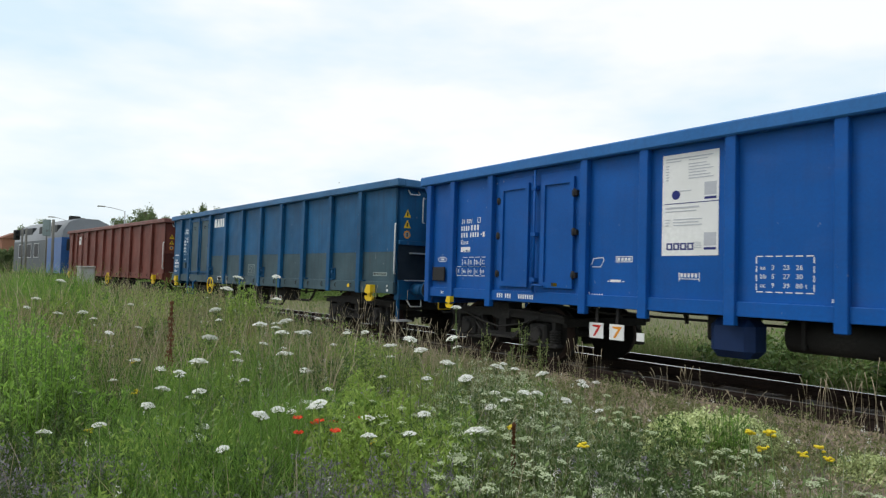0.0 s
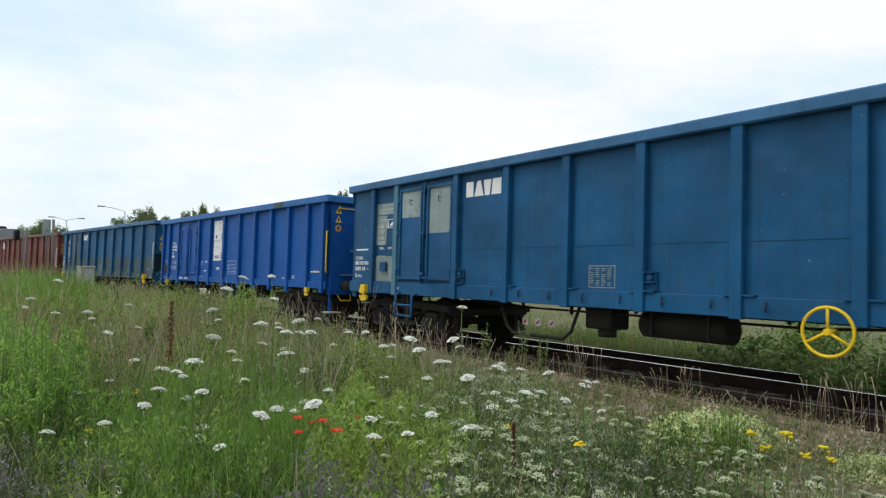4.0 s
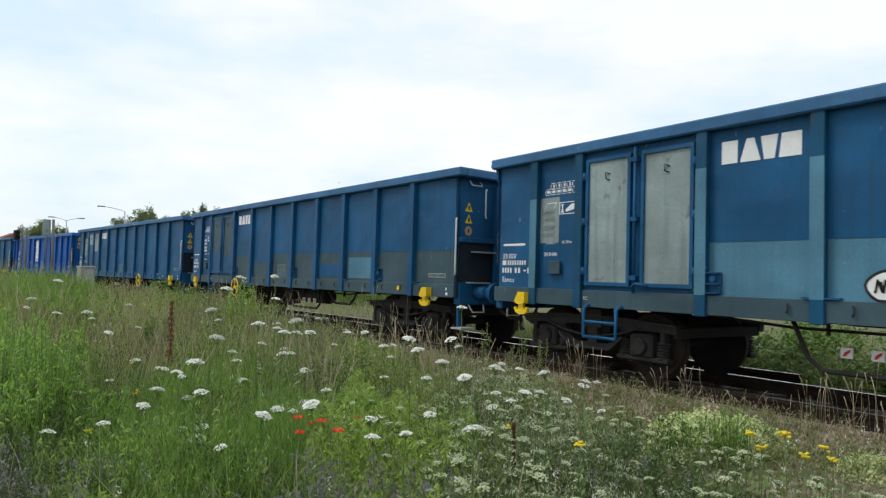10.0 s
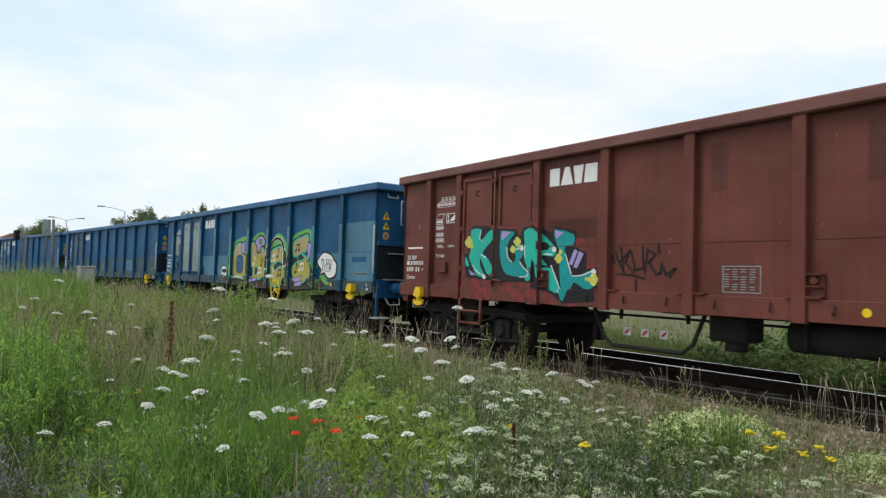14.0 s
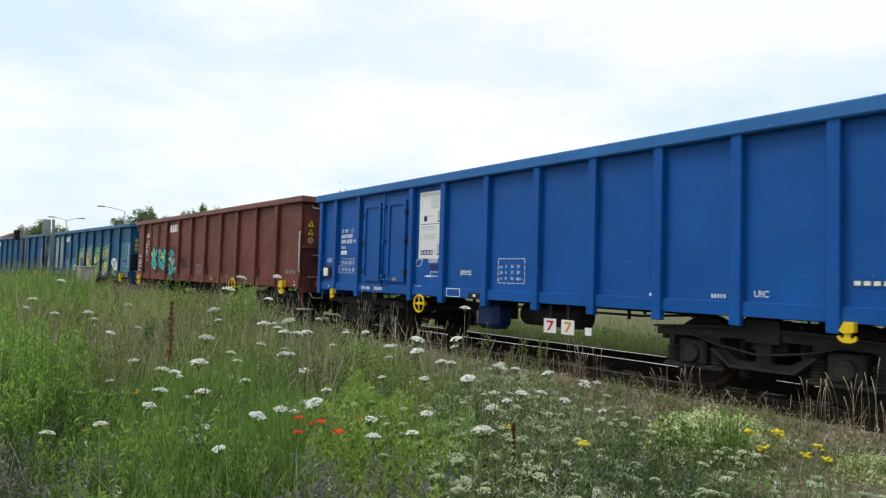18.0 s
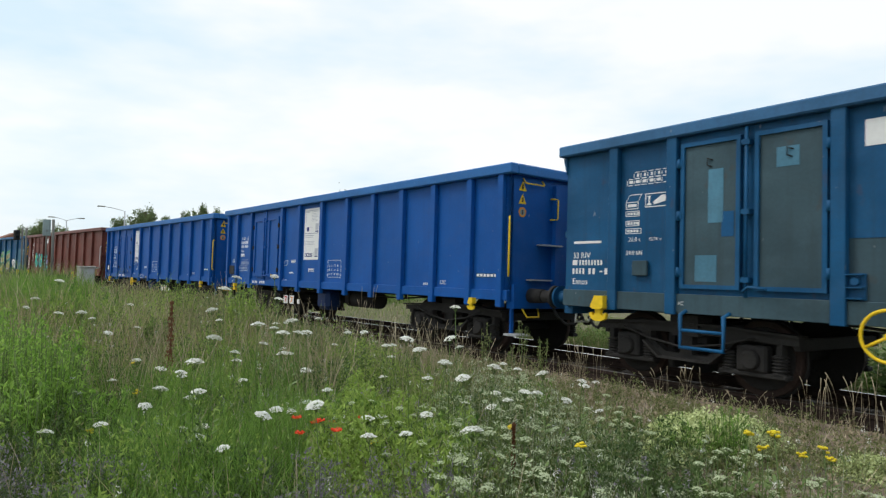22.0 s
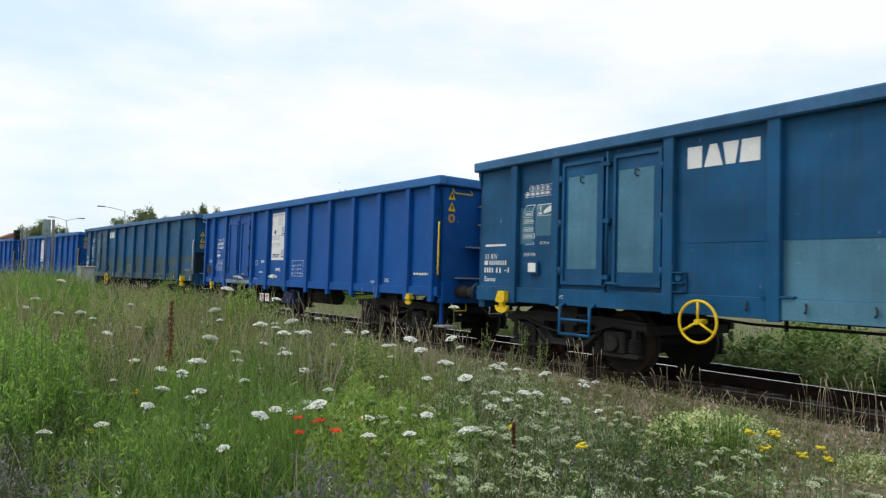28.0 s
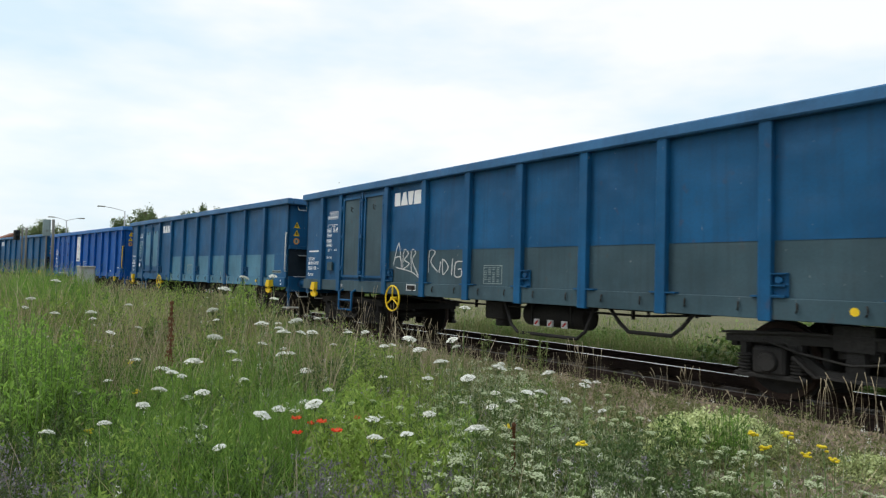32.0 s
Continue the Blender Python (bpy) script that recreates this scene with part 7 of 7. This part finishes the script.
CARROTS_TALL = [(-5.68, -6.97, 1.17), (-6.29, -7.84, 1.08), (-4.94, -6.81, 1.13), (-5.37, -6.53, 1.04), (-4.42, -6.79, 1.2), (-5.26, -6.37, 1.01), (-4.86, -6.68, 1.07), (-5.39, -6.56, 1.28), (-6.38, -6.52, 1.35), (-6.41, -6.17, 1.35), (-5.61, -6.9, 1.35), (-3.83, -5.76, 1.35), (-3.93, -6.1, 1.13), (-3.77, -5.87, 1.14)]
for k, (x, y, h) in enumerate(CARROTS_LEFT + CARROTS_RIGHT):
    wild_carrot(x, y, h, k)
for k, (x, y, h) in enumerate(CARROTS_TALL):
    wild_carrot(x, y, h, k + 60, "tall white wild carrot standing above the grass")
P = scattered(46, -9, 1.5, -9, -3.2, lambda x, y, q, w, r: (r > 3.8) & (w > 3.0) & (bearing(x, y) > 0.86))
for k, (x, y) in enumerate(P.tolist()):
    wild_carrot(x, y, 0.42 + 0.3 * ((k * 7) % 10) / 10, k + 80, "small white wild carrot umbel among the grass")
P = np.concatenate([scattered(36, -1.8, 0.9, -7.0, -4.6, lambda x, y, q, w, r: (r > 2.9)), scattered(100, -4.6, -1.9, -6.6, -4.4)])
for k, (x, y) in enumerate(P.tolist()):
    wild_carrot(x, y, 0.44 + 0.18 * ((k * 3) % 10) / 10, k + 130, "fading pale green umbel above the herbs", "cream", "fading umbels")
P = np.concatenate([scattered(26, -1.7, 1.2, -7.2, -5.0, lambda x, y, q, w, r: (r > 2.3) & (r < 3.6)), scattered(18, -3.9, -2.0, -6.6, -4.6, lambda x, y, q, w, r: (np.abs(bearing(x, y) - 0.88) < 0.08) & (r > 3.2) & (r < 4.8))])
for k, (x, y) in enumerate(P.tolist()):
    wild_carrot(x, y, 0.44 + 0.14 * ((k * 3) % 10) / 10, k + 400, "broad lacy pale green umbel going to seed", "cream", "fading umbels", True)


def pale_bush(x, y, h, wide, seed):
    """A low cushion of pale green blossom."""
    t = thing("pale_green_bush", "cushion of pale yellow-green blossom at the path's edge", "bush", "", "", pose(x, y, float(ground_z(x, y))))
    rng = np.random.default_rng(seed)
    n = int(36000 * wide * wide) + 1200
    a, r = rng.uniform(0, 6.28, n), wide * np.sqrt(rng.uniform(0, 1, n))
    lump = 1 + 0.16 * np.sin(a * 5 + seed) + 0.12 * np.sin(a * 3)
    bump = 0.86 + 0.14 * np.sin(r * 31 + a * 4) * np.sin(a * 9 + seed)
    c = np.stack([r * lump * np.cos(a), r * lump * np.sin(a), h * (1 - 0.62 * (r / wide) ** 2) * bump * rng.uniform(0.74, 1.05, n)], 1)
    d = rng.normal(size=(n, 3)) * 0.5 + np.array([0, 0, 0.8])
    s1 = np.cross(d, rng.normal(size=(n, 3)))
    s1 /= np.linalg.norm(s1, axis=1)[:, None]
    s2 = np.cross(d, s1)
    s2 /= np.linalg.norm(s2, axis=1)[:, None]
    sz = rng.uniform(0.007, 0.015, n)[:, None]
    V = np.stack([c + s1 * sz, c + s2 * sz, c - s1 * sz, c - s2 * sz], 1).reshape(-1, 3)
    b = mesh_of("blossom", V, np.arange(n * 4).reshape(-1, 4), M["bloom"])
    b.parent = t
    bm = bmesh.new()
    for k in range(60):
        aa, rr = k * 2.4, wide * 0.8 * math.sqrt(k / 60)
        tube(bm, [(rr * 0.3 * math.cos(aa), rr * 0.3 * math.sin(aa), 0), (rr * math.cos(aa), rr * math.sin(aa), h * 0.8)], 0.004, 3)
    part("stalk", bm, M["stem"], t)
    return t


pale_bush(-3.50, -3.58, 0.44, 0.36, 21)
pale_bush(-3.30, -3.50, 0.49, 0.44, 22)
pale_bush(-3.24, -3.05, 0.39, 0.32, 23)
pale_bush(-3.36, -3.88, 0.37, 0.28, 24)
pale_bush(-2.30, -2.95, 0.25, 0.26, 25)


def golden_flower(x, y, h, k):
    t = thing("yellow_ragwort", "yellow ragwort flower heads on a leafy stem", "flower", "yellow flowers in the meadow", "", pose(x, y, float(ground_z(x, y)), 0, 0, k * 50))
    part("stem", stem_mesh(h, k + 300), M["stem"], t)
    rng = random.Random(k)
    for j in range(9):
        bm = bmesh.new()
        a, r = j * 2.4, 0.027 * math.sqrt(j / 8)
        disc(bm, (r * math.cos(a), r * math.sin(a), h + rng.uniform(-0.014, 0.012)), "z", 0.012, 0.009, 8, 0.008)
        part("flower_head", bm, M["gold"], t)
    SWAYING.append((t, k + 40))


for k, (x, y, h) in enumerate([(-2.61, -5.79, 0.67), (-2.07, -5.02, 0.76), (-1.67, -5.46, 0.87), (-2.02, -4.95, 0.68), (-2.08, -4.38, 0.56), (-1.84, -4.69, 0.69), (-1.99, -4.25, 0.53), (-5.98, -8.32, 0.45), (-6.18, -7.45, 0.42), (-7.08, -7.33, 0.45), (-5.24, -7.93, 0.42), (-4.03, -6.33, 0.42), (-3.85, -5.26, 0.42)]):
    golden_flower(x, y, h, k)


def poppy(x, y, h, k):
    t = thing("poppy", "red poppy with crumpled petals", "flower", "poppies in the meadow", "", pose(x, y, float(ground_z(x, y)), 0, 0, k * 40))
    part("stem", stem_mesh(h, k + 500, False), M["stem"], t)
    for j in range(4):
        a0 = j * math.pi / 2 + 0.3
        bm = bmesh.new()
        c = bm.verts.new((0, 0, h))
        rim = []
        for i in range(6):
            a = a0 + (i - 2.5) * 0.32
            r = 0.033 * (1 + 0.12 * math.sin(i * 3 + k))
            rim.append(bm.verts.new((r * math.cos(a), r * math.sin(a), h + 0.016 + 0.008 * math.sin(i * 2.1 + j))))
        for i in range(5):
            bm.faces.new((c, rim[i], rim[i + 1]))
        part("petal", bm, M["poppy"], t)
    SWAYING.append((t, k + 70))


for k, (x, y, h) in enumerate([(-4.17, -6.84, 0.58), (-4.08, -6.71, 0.57), (-3.57, -6.84, 0.65), (-4.49, -6.19, 0.46), (-4.61, -6.37, 0.41), (-4.0, -6.9, 0.53), (-4.3, -6.66, 0.5)]):
    poppy(x, y, h, k)


def leafy_clump(x, y, h, wide, n, matname, label, seed, size=0.03):
    t = thing("leafy_weed", label, "weed", "leafy weeds", "", pose(x, y, float(ground_z(x, y))))
    rng = np.random.default_rng(seed)
    stems = bmesh.new()
    cs = []
    for k in range(n):
        a, r = rng.uniform(0, 6.28), wide * math.sqrt(rng.uniform(0, 1))
        hx = h * rng.uniform(0.6, 1.0)
        bx, by = r * math.cos(a), r * math.sin(a)
        tube(stems, [(bx * 0.4, by * 0.4, 0), (bx * 0.8, by * 0.8, hx * 0.6), (bx, by, hx)], 0.0035, 3)
        for j in range(34):
            f = rng.uniform(0.25, 1.02)
            e = 0.10 * (1.1 - f) * 2
            cs.append((bx * (0.4 + 0.6 * f) + rng.normal() * e * 0.35, by * (0.4 + 0.6 * f) + rng.normal() * e * 0.35, hx * f))
    tagged(part("stalk", stems, M["stem"], t), kind="stuff")
    c = np.array(cs)
    m = len(c)
    d = rng.normal(size=(m, 3)) * 0.7 + np.array([0, 0, 0.7])
    d /= np.linalg.norm(d, axis=1)[:, None]
    s = np.cross(d, rng.normal(size=(m, 3)))
    s /= np.linalg.norm(s, axis=1)[:, None]
    ln = size * rng.uniform(0.5, 1.3, m)[:, None]
    V = np.stack([c - d * ln, c + s * ln * 0.3, c + d * ln, c - s * ln * 0.3], 1).reshape(-1, 3)
    lv = mesh_of("leaves", V, np.arange(m * 4).reshape(-1, 4), M[matname])
    lv.parent = t
    return t


for k, (x, y, h, r, n) in enumerate(((-5.3, -8.32, 0.82, 0.22, 60), (-5.75, -8.12, 0.98, 0.26, 80), (-6.3, -8.10, 1.02, 0.30, 90), (-6.1, -8.46, 1.0, 0.30, 80), (-7.1, -8.35, 0.95, 0.40, 80), (-5.5, -7.85, 0.70, 0.22, 50))):
    leafy_clump(x, y, h, r, n, "vivid", "bright green feathery weed clump in the meadow", 131 + k, 0.026)
leafy_clump(-9.7, -5.38, 0.90, 0.30, 40, "herb", "tall leafy green weed near the track", 33)
leafy_clump(-10.6, -7.6, 0.72, 0.9, 70, "herb", "bank of bright green weeds", 34)
P = scattered(2600, -16, -9, -9.2, -5.8, lambda x, y, q, w, r: RNG.random(len(x)) < np.exp(-((x + 12.6) / 1.6) ** 2 - ((y + 7.72) / 0.55) ** 2))
stuff("bright_grass", blades(P, clumped(P, 0.45, 0.95), RNG.uniform(0.008, 0.018, len(P)), 0.6, 28), M["lush"], "bank of bright green grass", "grass")
leafy_clump(-4.1, -5.6, 0.55, 0.3, 26, "lush", "low green herb beside the poppies", 36)
leafy_clump(-5.0, -6.0, 0.6, 0.3, 26, "lush", "low green herb in the grass", 37)
for k, (x, y) in enumerate(scattered(34, -9.5, 0.8, -9.2, -3.6, lambda x, y, q, w, r: (r > 2.4) & (w > 3.2)).tolist()):
    leafy_clump(x, y, 0.34 + 0.26 * ((k * 7) % 10) / 10, 0.16 + 0.14 * ((k * 3) % 10) / 10, 22, ("olive", "lush", "olive", "herb")[k % 4], "low leafy herb cushion in the meadow", 200 + k, 0.022)
for k, (x, y, h) in enumerate(((-7.21, -2.09, 0.91), (-7.68, -2.41, 0.80), (-6.59, -2.28, 0.72), (-6.88, -2.59, 0.66))):
    leafy_clump(x, y, h, 0.09, 6, "olive", "slender green thistle near the track", 38 + k, 0.026)


def dock(x, y, h, k):
    t = thing("dock_plant", "rust-brown dock spike gone to seed", "weed", "dock spikes", "", pose(x, y, float(ground_z(x, y)), 0, 0, k * 90))
    part("stem", tube(bmesh.new(), [(0, 0, 0), (0.01, 0, h * 0.6), (0, 0.01, h)], 0.004, 4), M["dock"], t)
    rng = np.random.default_rng(40 + k)
    n = 800
    f = 0.42 + 0.58 * np.clip((rng.integers(0, 13, n) + rng.normal(0.5, 0.22, n)) / 13, 0, 1)
    a = rng.uniform(0, 6.28, n)
    r = (0.052 if k == 0 else 0.014) * (1.15 - f) * 2 * rng.uniform(0.2, 1, n) * (0.55 + 0.45 * np.sin(f * 37 + a * 2))
    c = np.stack([r * np.cos(a), r * np.sin(a), h * f], 1)
    d = rng.normal(size=(n, 3)) * 0.006
    s = rng.normal(size=(n, 3)) * 0.005
    V = np.stack([c - d, c + s, c + d, c - s], 1).reshape(-1, 3)
    mesh_of("seed_head", V, np.arange(n * 4).reshape(-1, 4), M["dock"]).parent = t


dock(-6.64, -7.08, 1.12, 0)
dock(-3.34, -5.66, 0.62, 1)
dock(-1.5, -5.9, 0.45, 2)


def straw_tuft(x, y, h, n, k):
    t = thing("dry_grass_tuft", "tuft of dry straw-coloured stalks beside the rails", "grass tuft", "dry tufts", "", pose(x, y, float(ground_z(x, y))))
    rng = random.Random(k)
    for j in range(n):
        a, r, hh = rng.uniform(0, 6.28), rng.uniform(0, 0.24), h * rng.uniform(0.55, 1.05)
        lx, ly = rng.uniform(-0.09, 0.09), rng.uniform(-0.09, 0.09)
        bx, by = r * math.cos(a), r * math.sin(a)
        bm = tube(bmesh.new(), [(bx, by, -0.02), (bx + lx * 0.4, by + ly * 0.4, hh * 0.6), (bx + lx * 0.8, by + ly * 0.8, hh * 0.85), (bx + lx * 1.3, by + ly * 1.3, hh)], 0.0017, 4)
        tube(bm, [(bx + lx * 0.75, by + ly * 0.75, hh * 0.80), (bx + lx * 1.0, by + ly * 1.0, hh * 0.92), (bx + lx * 1.35, by + ly * 1.35, hh * 1.02)], 0.0038, 4)
        part("stalk", bm, M["straw"], t)


for k, (x, y, h, n) in enumerate([(-2.77, -1.69, 0.78, 8), (-2.94, -1.68, 0.64, 6), (-3.16, -1.70, 0.68, 6), (-3.35, -1.74, 0.56, 5), (-4.01, -1.6, 0.30, 6), (-4.14, -1.74, 0.30, 6), (-4.74, -1.62, 0.48, 9), (-5.25, -1.6, 0.40, 8), (-6.42, -1.66, 0.64, 13), (-6.31, -1.98, 0.58, 10), (-11.2, -1.82, 1.1, 10), (-11.4, -2.46, 1.2, 10), (-8.3, -2.34, 0.6, 9), (-9.5, -2.16, 0.75, 9), (-5.39, -1.85, 0.2, 5), (-2.6, -1.9, 0.45, 6)]):
    straw_tuft(x, y, h, n, k)

# ---- distance: trees, lamps, posts, houses ----
def tree(x, y, h, wide, seed, clumps=90, trunk=0.4, label="leafy green tree with an uneven crown"):
    t = thing("tree", label, "tree", "trees behind the train", "", pose(x, y, float(ground_z(x, y)) - 0.1))
    rng = np.random.default_rng(seed)
    bm = bmesh.new()
    tube(bm, [(0, 0, 0), (0.05, 0.05, h * 0.3), (-0.05, 0.1, h * 0.6), (0, 0, h * 0.9)], 0.02 * h + 0.02, 7)
    cen = []
    while len(cen) < clumps:
        u = rng.uniform(-1, 1, 3)
        lump = 0.72 + 0.28 * math.sin(u[0] * 5 + seed) * math.sin(u[1] * 4 + u[2] * 3)
        if np.dot(u, u) < lump:
            cen.append((u[0] * wide, u[1] * wide, h * (0.60 + 0.38 * u[2])))
    for k in range(10):
        a, r = k * 2.4 + seed, wide * rng.uniform(0.1, 0.8)
        tip = np.array([r * math.cos(a), r * math.sin(a), h * rng.uniform(0.82, 1.0) * (1 - 0.12 * r / wide)])
        tube(bm, [(0, 0, h * 0.25), (tip[0] * 0.5, tip[1] * 0.5, h * 0.5), tuple(tip)], 0.03, 4)
        for q in (0.5, 0.65, 0.8, 0.9, 1.0):
            cen.append((tip[0] * q, tip[1] * q, h * 0.25 + (tip[2] - h * 0.25) * q))
    part("trunk", bm, M["bark"], t)
    cen = np.array(cen)
    per = 90
    c = np.repeat(cen, per, 0) + rng.normal(size=(len(cen) * per, 3)) * np.array([wide * 0.10, wide * 0.10, h * 0.028])
    c[:, 2] = np.maximum(c[:, 2], h * 0.12)
    m = len(c)
    d, s = rng.normal(size=(m, 3)), rng.normal(size=(m, 3))
    d *= (0.10 * rng.uniform(0.6, 1.4, m) / np.linalg.norm(d, axis=1))[:, None]
    s *= (0.06 / np.linalg.norm(s, axis=1))[:, None]
    V = np.stack([c - d, c + s, c + d, c - s], 1).reshape(-1, 3)
    cr = mesh_of("crown", V, np.arange(m * 4).reshape(-1, 4), M["leaf"])
    cr.parent = t


tree(-70.9, 5.0, 8.2, 1.9, 51)
tree(-72.3, 3.2, 7.0, 1.5, 52, 60)
tree(-73.2, 7.6, 7.4, 0.9, 53, 30)
tree(-75.4, 11.9, 9.3, 0.9, 54, 14, label="slender leafy tree with a thin top")
tree(-75.0, 13.5, 8.6, 1.6, 55, 18)
tree(-75.0, 10.2, 8.5, 1.3, 64, 12)
tree(-94.8, -2.4, 7.4, 2.6, 56, 80)
tree(-93.5, 0.2, 6.6, 1.8, 57, 50)
tree(-49.3, 15.8, 8.4, 0.9, 58, 26, label="slender leafy tree with a thin top")
tree(-43.4, 16.3, 8.3, 0.5, 59, 14, label="slender leafy tree with a thin top")
for k, (x, y, h) in enumerate(((-80.0, -6.4, 3.7), (-80.0, -5.6, 3.95), (-80.0, -4.8, 3.7), (-85.0, -3.9, 3.6), (-82.0, -7.4, 3.5))):
    tree(x, y, h, 0.95, 71 + k, 46, label="dense green shrub far down the line")
tree(-100, 8, 6.0, 2.5, 60, 60)
tree(-60, 30, 5.0, 2.5, 61, 60)
tree(-28, 40, 3.4, 2.2, 62, 60)
tree(-20, 36, 3.0, 2.0, 63, 60)


def street_lamp(x, y, h, arms, heading, label):
    t = thing("street_lamp", label, "street lamp", "street lamps behind the train", "", pose(x, y, float(ground_z(x, y)), 0, 0, heading))
    part("mast", tube(bmesh.new(), [(0, 0, 0), (0, 0, h * 0.6), (0, 0, h - 0.3)], 0.055, 8), M["galv"], t)
    for s, ln in arms:
        arm = part("arm", tube(bmesh.new(), [(0, 0, h - 0.32), (0, s * ln * 0.5, h - 0.12), (0, s * ln, h)], 0.028, 6), M["galv"], t)
        bm = box(bmesh.new(), -0.13, 0.13, min(s * ln, s * (ln + 0.62)), max(s * ln, s * (ln + 0.62)), h - 0.05, h + 0.06, 0, 0.03)
        part("lantern", bm, M["concrete"], arm)


street_lamp(-81.6, -0.75, 7.0, ((1, 1.1), (-1, 1.1)), 0, "grey street lamp with two arms behind the train")
street_lamp(-65.1, 2.2, 7.1, ((-1, 1.6),), 0, "grey street lamp with one long arm")
street_lamp(-34.8, 20.0, 8.9, ((-1, 0.2),), 40, "grey street lamp with a flat lantern")


def signal_post(x, y, h, label, board=None, head=False, r=0.05):
    t = thing("trackside_post", label, "post", "trackside posts", "", pose(x, y, float(ground_z(x, y)), 0, 0, 8))
    part("post", tube(bmesh.new(), [(0, 0, 0), (0, 0, h)], r, 8), M["weathered"], t)
    if board:
        part("board", slab(-0.03 - r, -r, -board[0] / 2, board[0] / 2, h - board[1], h, 0.01), M["g_cream"], t)
        part("board", slab(r, r + 0.03, -board[0] / 2, board[0] / 2, h - board[1], h, 0.01), M["g_cream"], t)
    if head:
        hd = part("signal_head", slab(-0.08, 0.2, -0.36, -0.12, h - 0.58, h - 0.10, 0.03), M["iron"], t, "black signal head")
        for z in (0.12, 0.34):
            part("lens", disc(bmesh.new(), (0.2, -0.24, h - 0.1 - z), "x", 0.07, 0.05, 12), M["glass"], hd)


signal_post(-37.96, -6.8, 2.38, "grey concrete post with a black signal head", None, True, 0.035)
signal_post(-35.95, -6.74, 2.25, "grey concrete post beside the track", None, False, 0.045)
signal_post(-33.9, -6.1, 2.75, "grey post with a pale board", (0.30, 0.72), False, 0.03)
signal_post(-32.9, -5.93, 2.78, "thick grey concrete post beside the track", None, False, 0.055)


def cabinet(x, y):
    t = thing("trackside_cabinet", "pale grey trackside cabinet above the grass", "cabinet", "", "", pose(x, y, float(ground_z(x, y)), 0, 0, 10))
    part("body", slab(-0.25, 0.25, -0.27, 0.27, 0, 1.30, 0.02), M["concrete"], t)
    part("lid", slab(-0.28, 0.28, -0.30, 0.30, 1.30, 1.36, 0.015), M["concrete"], t)
    part("door", slab(0.25, 0.265, -0.22, 0.22, 0.3, 1.24, 0.004), M["galv"], t)


cabinet(-30.7, -4.9)


def house(x, y, wide, deep, h, roof, heading, wall_mat, label):
    t = thing("house", label, "house", "houses in the distance", "", pose(x, y, float(ground_z(x, y)) - 0.3, 0, 0, heading))
    part("wall", slab(-wide / 2, wide / 2, -deep / 2, deep / 2, 0, h), M[wall_mat], t)
    bm = bmesh.new()
    if roof > 0:
        plate(bm, [(-wide / 2 - 0.4, h), (wide / 2 + 0.4, h), (0, h + roof)], -deep / 2 - 0.4, deep / 2 + 0.4)
    else:
        box(bm, -wide / 2 - 0.2, wide / 2 + 0.2, -deep / 2 - 0.2, deep / 2 + 0.2, h, h + 0.35)
    part("roof", bm, M["tile"] if roof > 0 else M["concrete"], t)
    n = max(2, int(wide / 2.6))
    for fl in range(max(1, int(h / 2.8))):
        for k in range(n):
            u = -wide / 2 + wide * (k + 0.5) / n
            wd = part("window", slab(u - 0.5, u + 0.5, -deep / 2 - 0.03, -deep / 2 + 0.02, 0.9 + 2.8 * fl, 2.2 + 2.8 * fl), M["glass"], t)
            part("sill", slab(u - 0.58, u + 0.58, -deep / 2 - 0.10, -deep / 2 + 0.02, 0.82 + 2.8 * fl, 0.89 + 2.8 * fl), M["plaster"], wd)


house(-171, -2.2, 4.6, 5, 7.6, 1.2, -82, "brick", "red brick house far down the line")
house(-176, 5, 5, 5, 6.8, 0, -82, "plaster", "pale flat-roofed house far down the line")
house(-160, -14, 10, 8, 5.0, 2.0, -75, "plaster", "pale house with a tiled roof in the distance")
house(-26, 57, 22, 10, 4.3, 0, 20, "concrete", "long grey flat-roofed shed behind the track")


def motions():
    for car, at, pivot in CARS:
        walk(car, [(t, car_pose(at - run(t), pivot)) for t in [k * 0.5 for k in range(65)]])
    for t, k in SWAYING:
        m = t.matrix_basis.copy()
        rows = []
        for i in range(41):
            u = i * 0.8
            a = 1.6 * math.sin(u * 1.1 + k * 0.7) + 0.9 * math.sin(u * 2.3 + k * 1.9)
            b = 1.2 * math.sin(u * 0.9 + k * 1.3)
            rows.append((u, m @ pose(0, 0, 0, a, b, 0)))
        walk(t, rows)
    turns = [k * 0.1 for k in range(321)]
    for ws in WHEELSETS:
        x, z = ws.location.x, ws.location.z
        walk(ws, [(t, pose(x, 0, z, 0, -math.degrees(run(t) / 0.46), 0)) for t in turns])


motions()
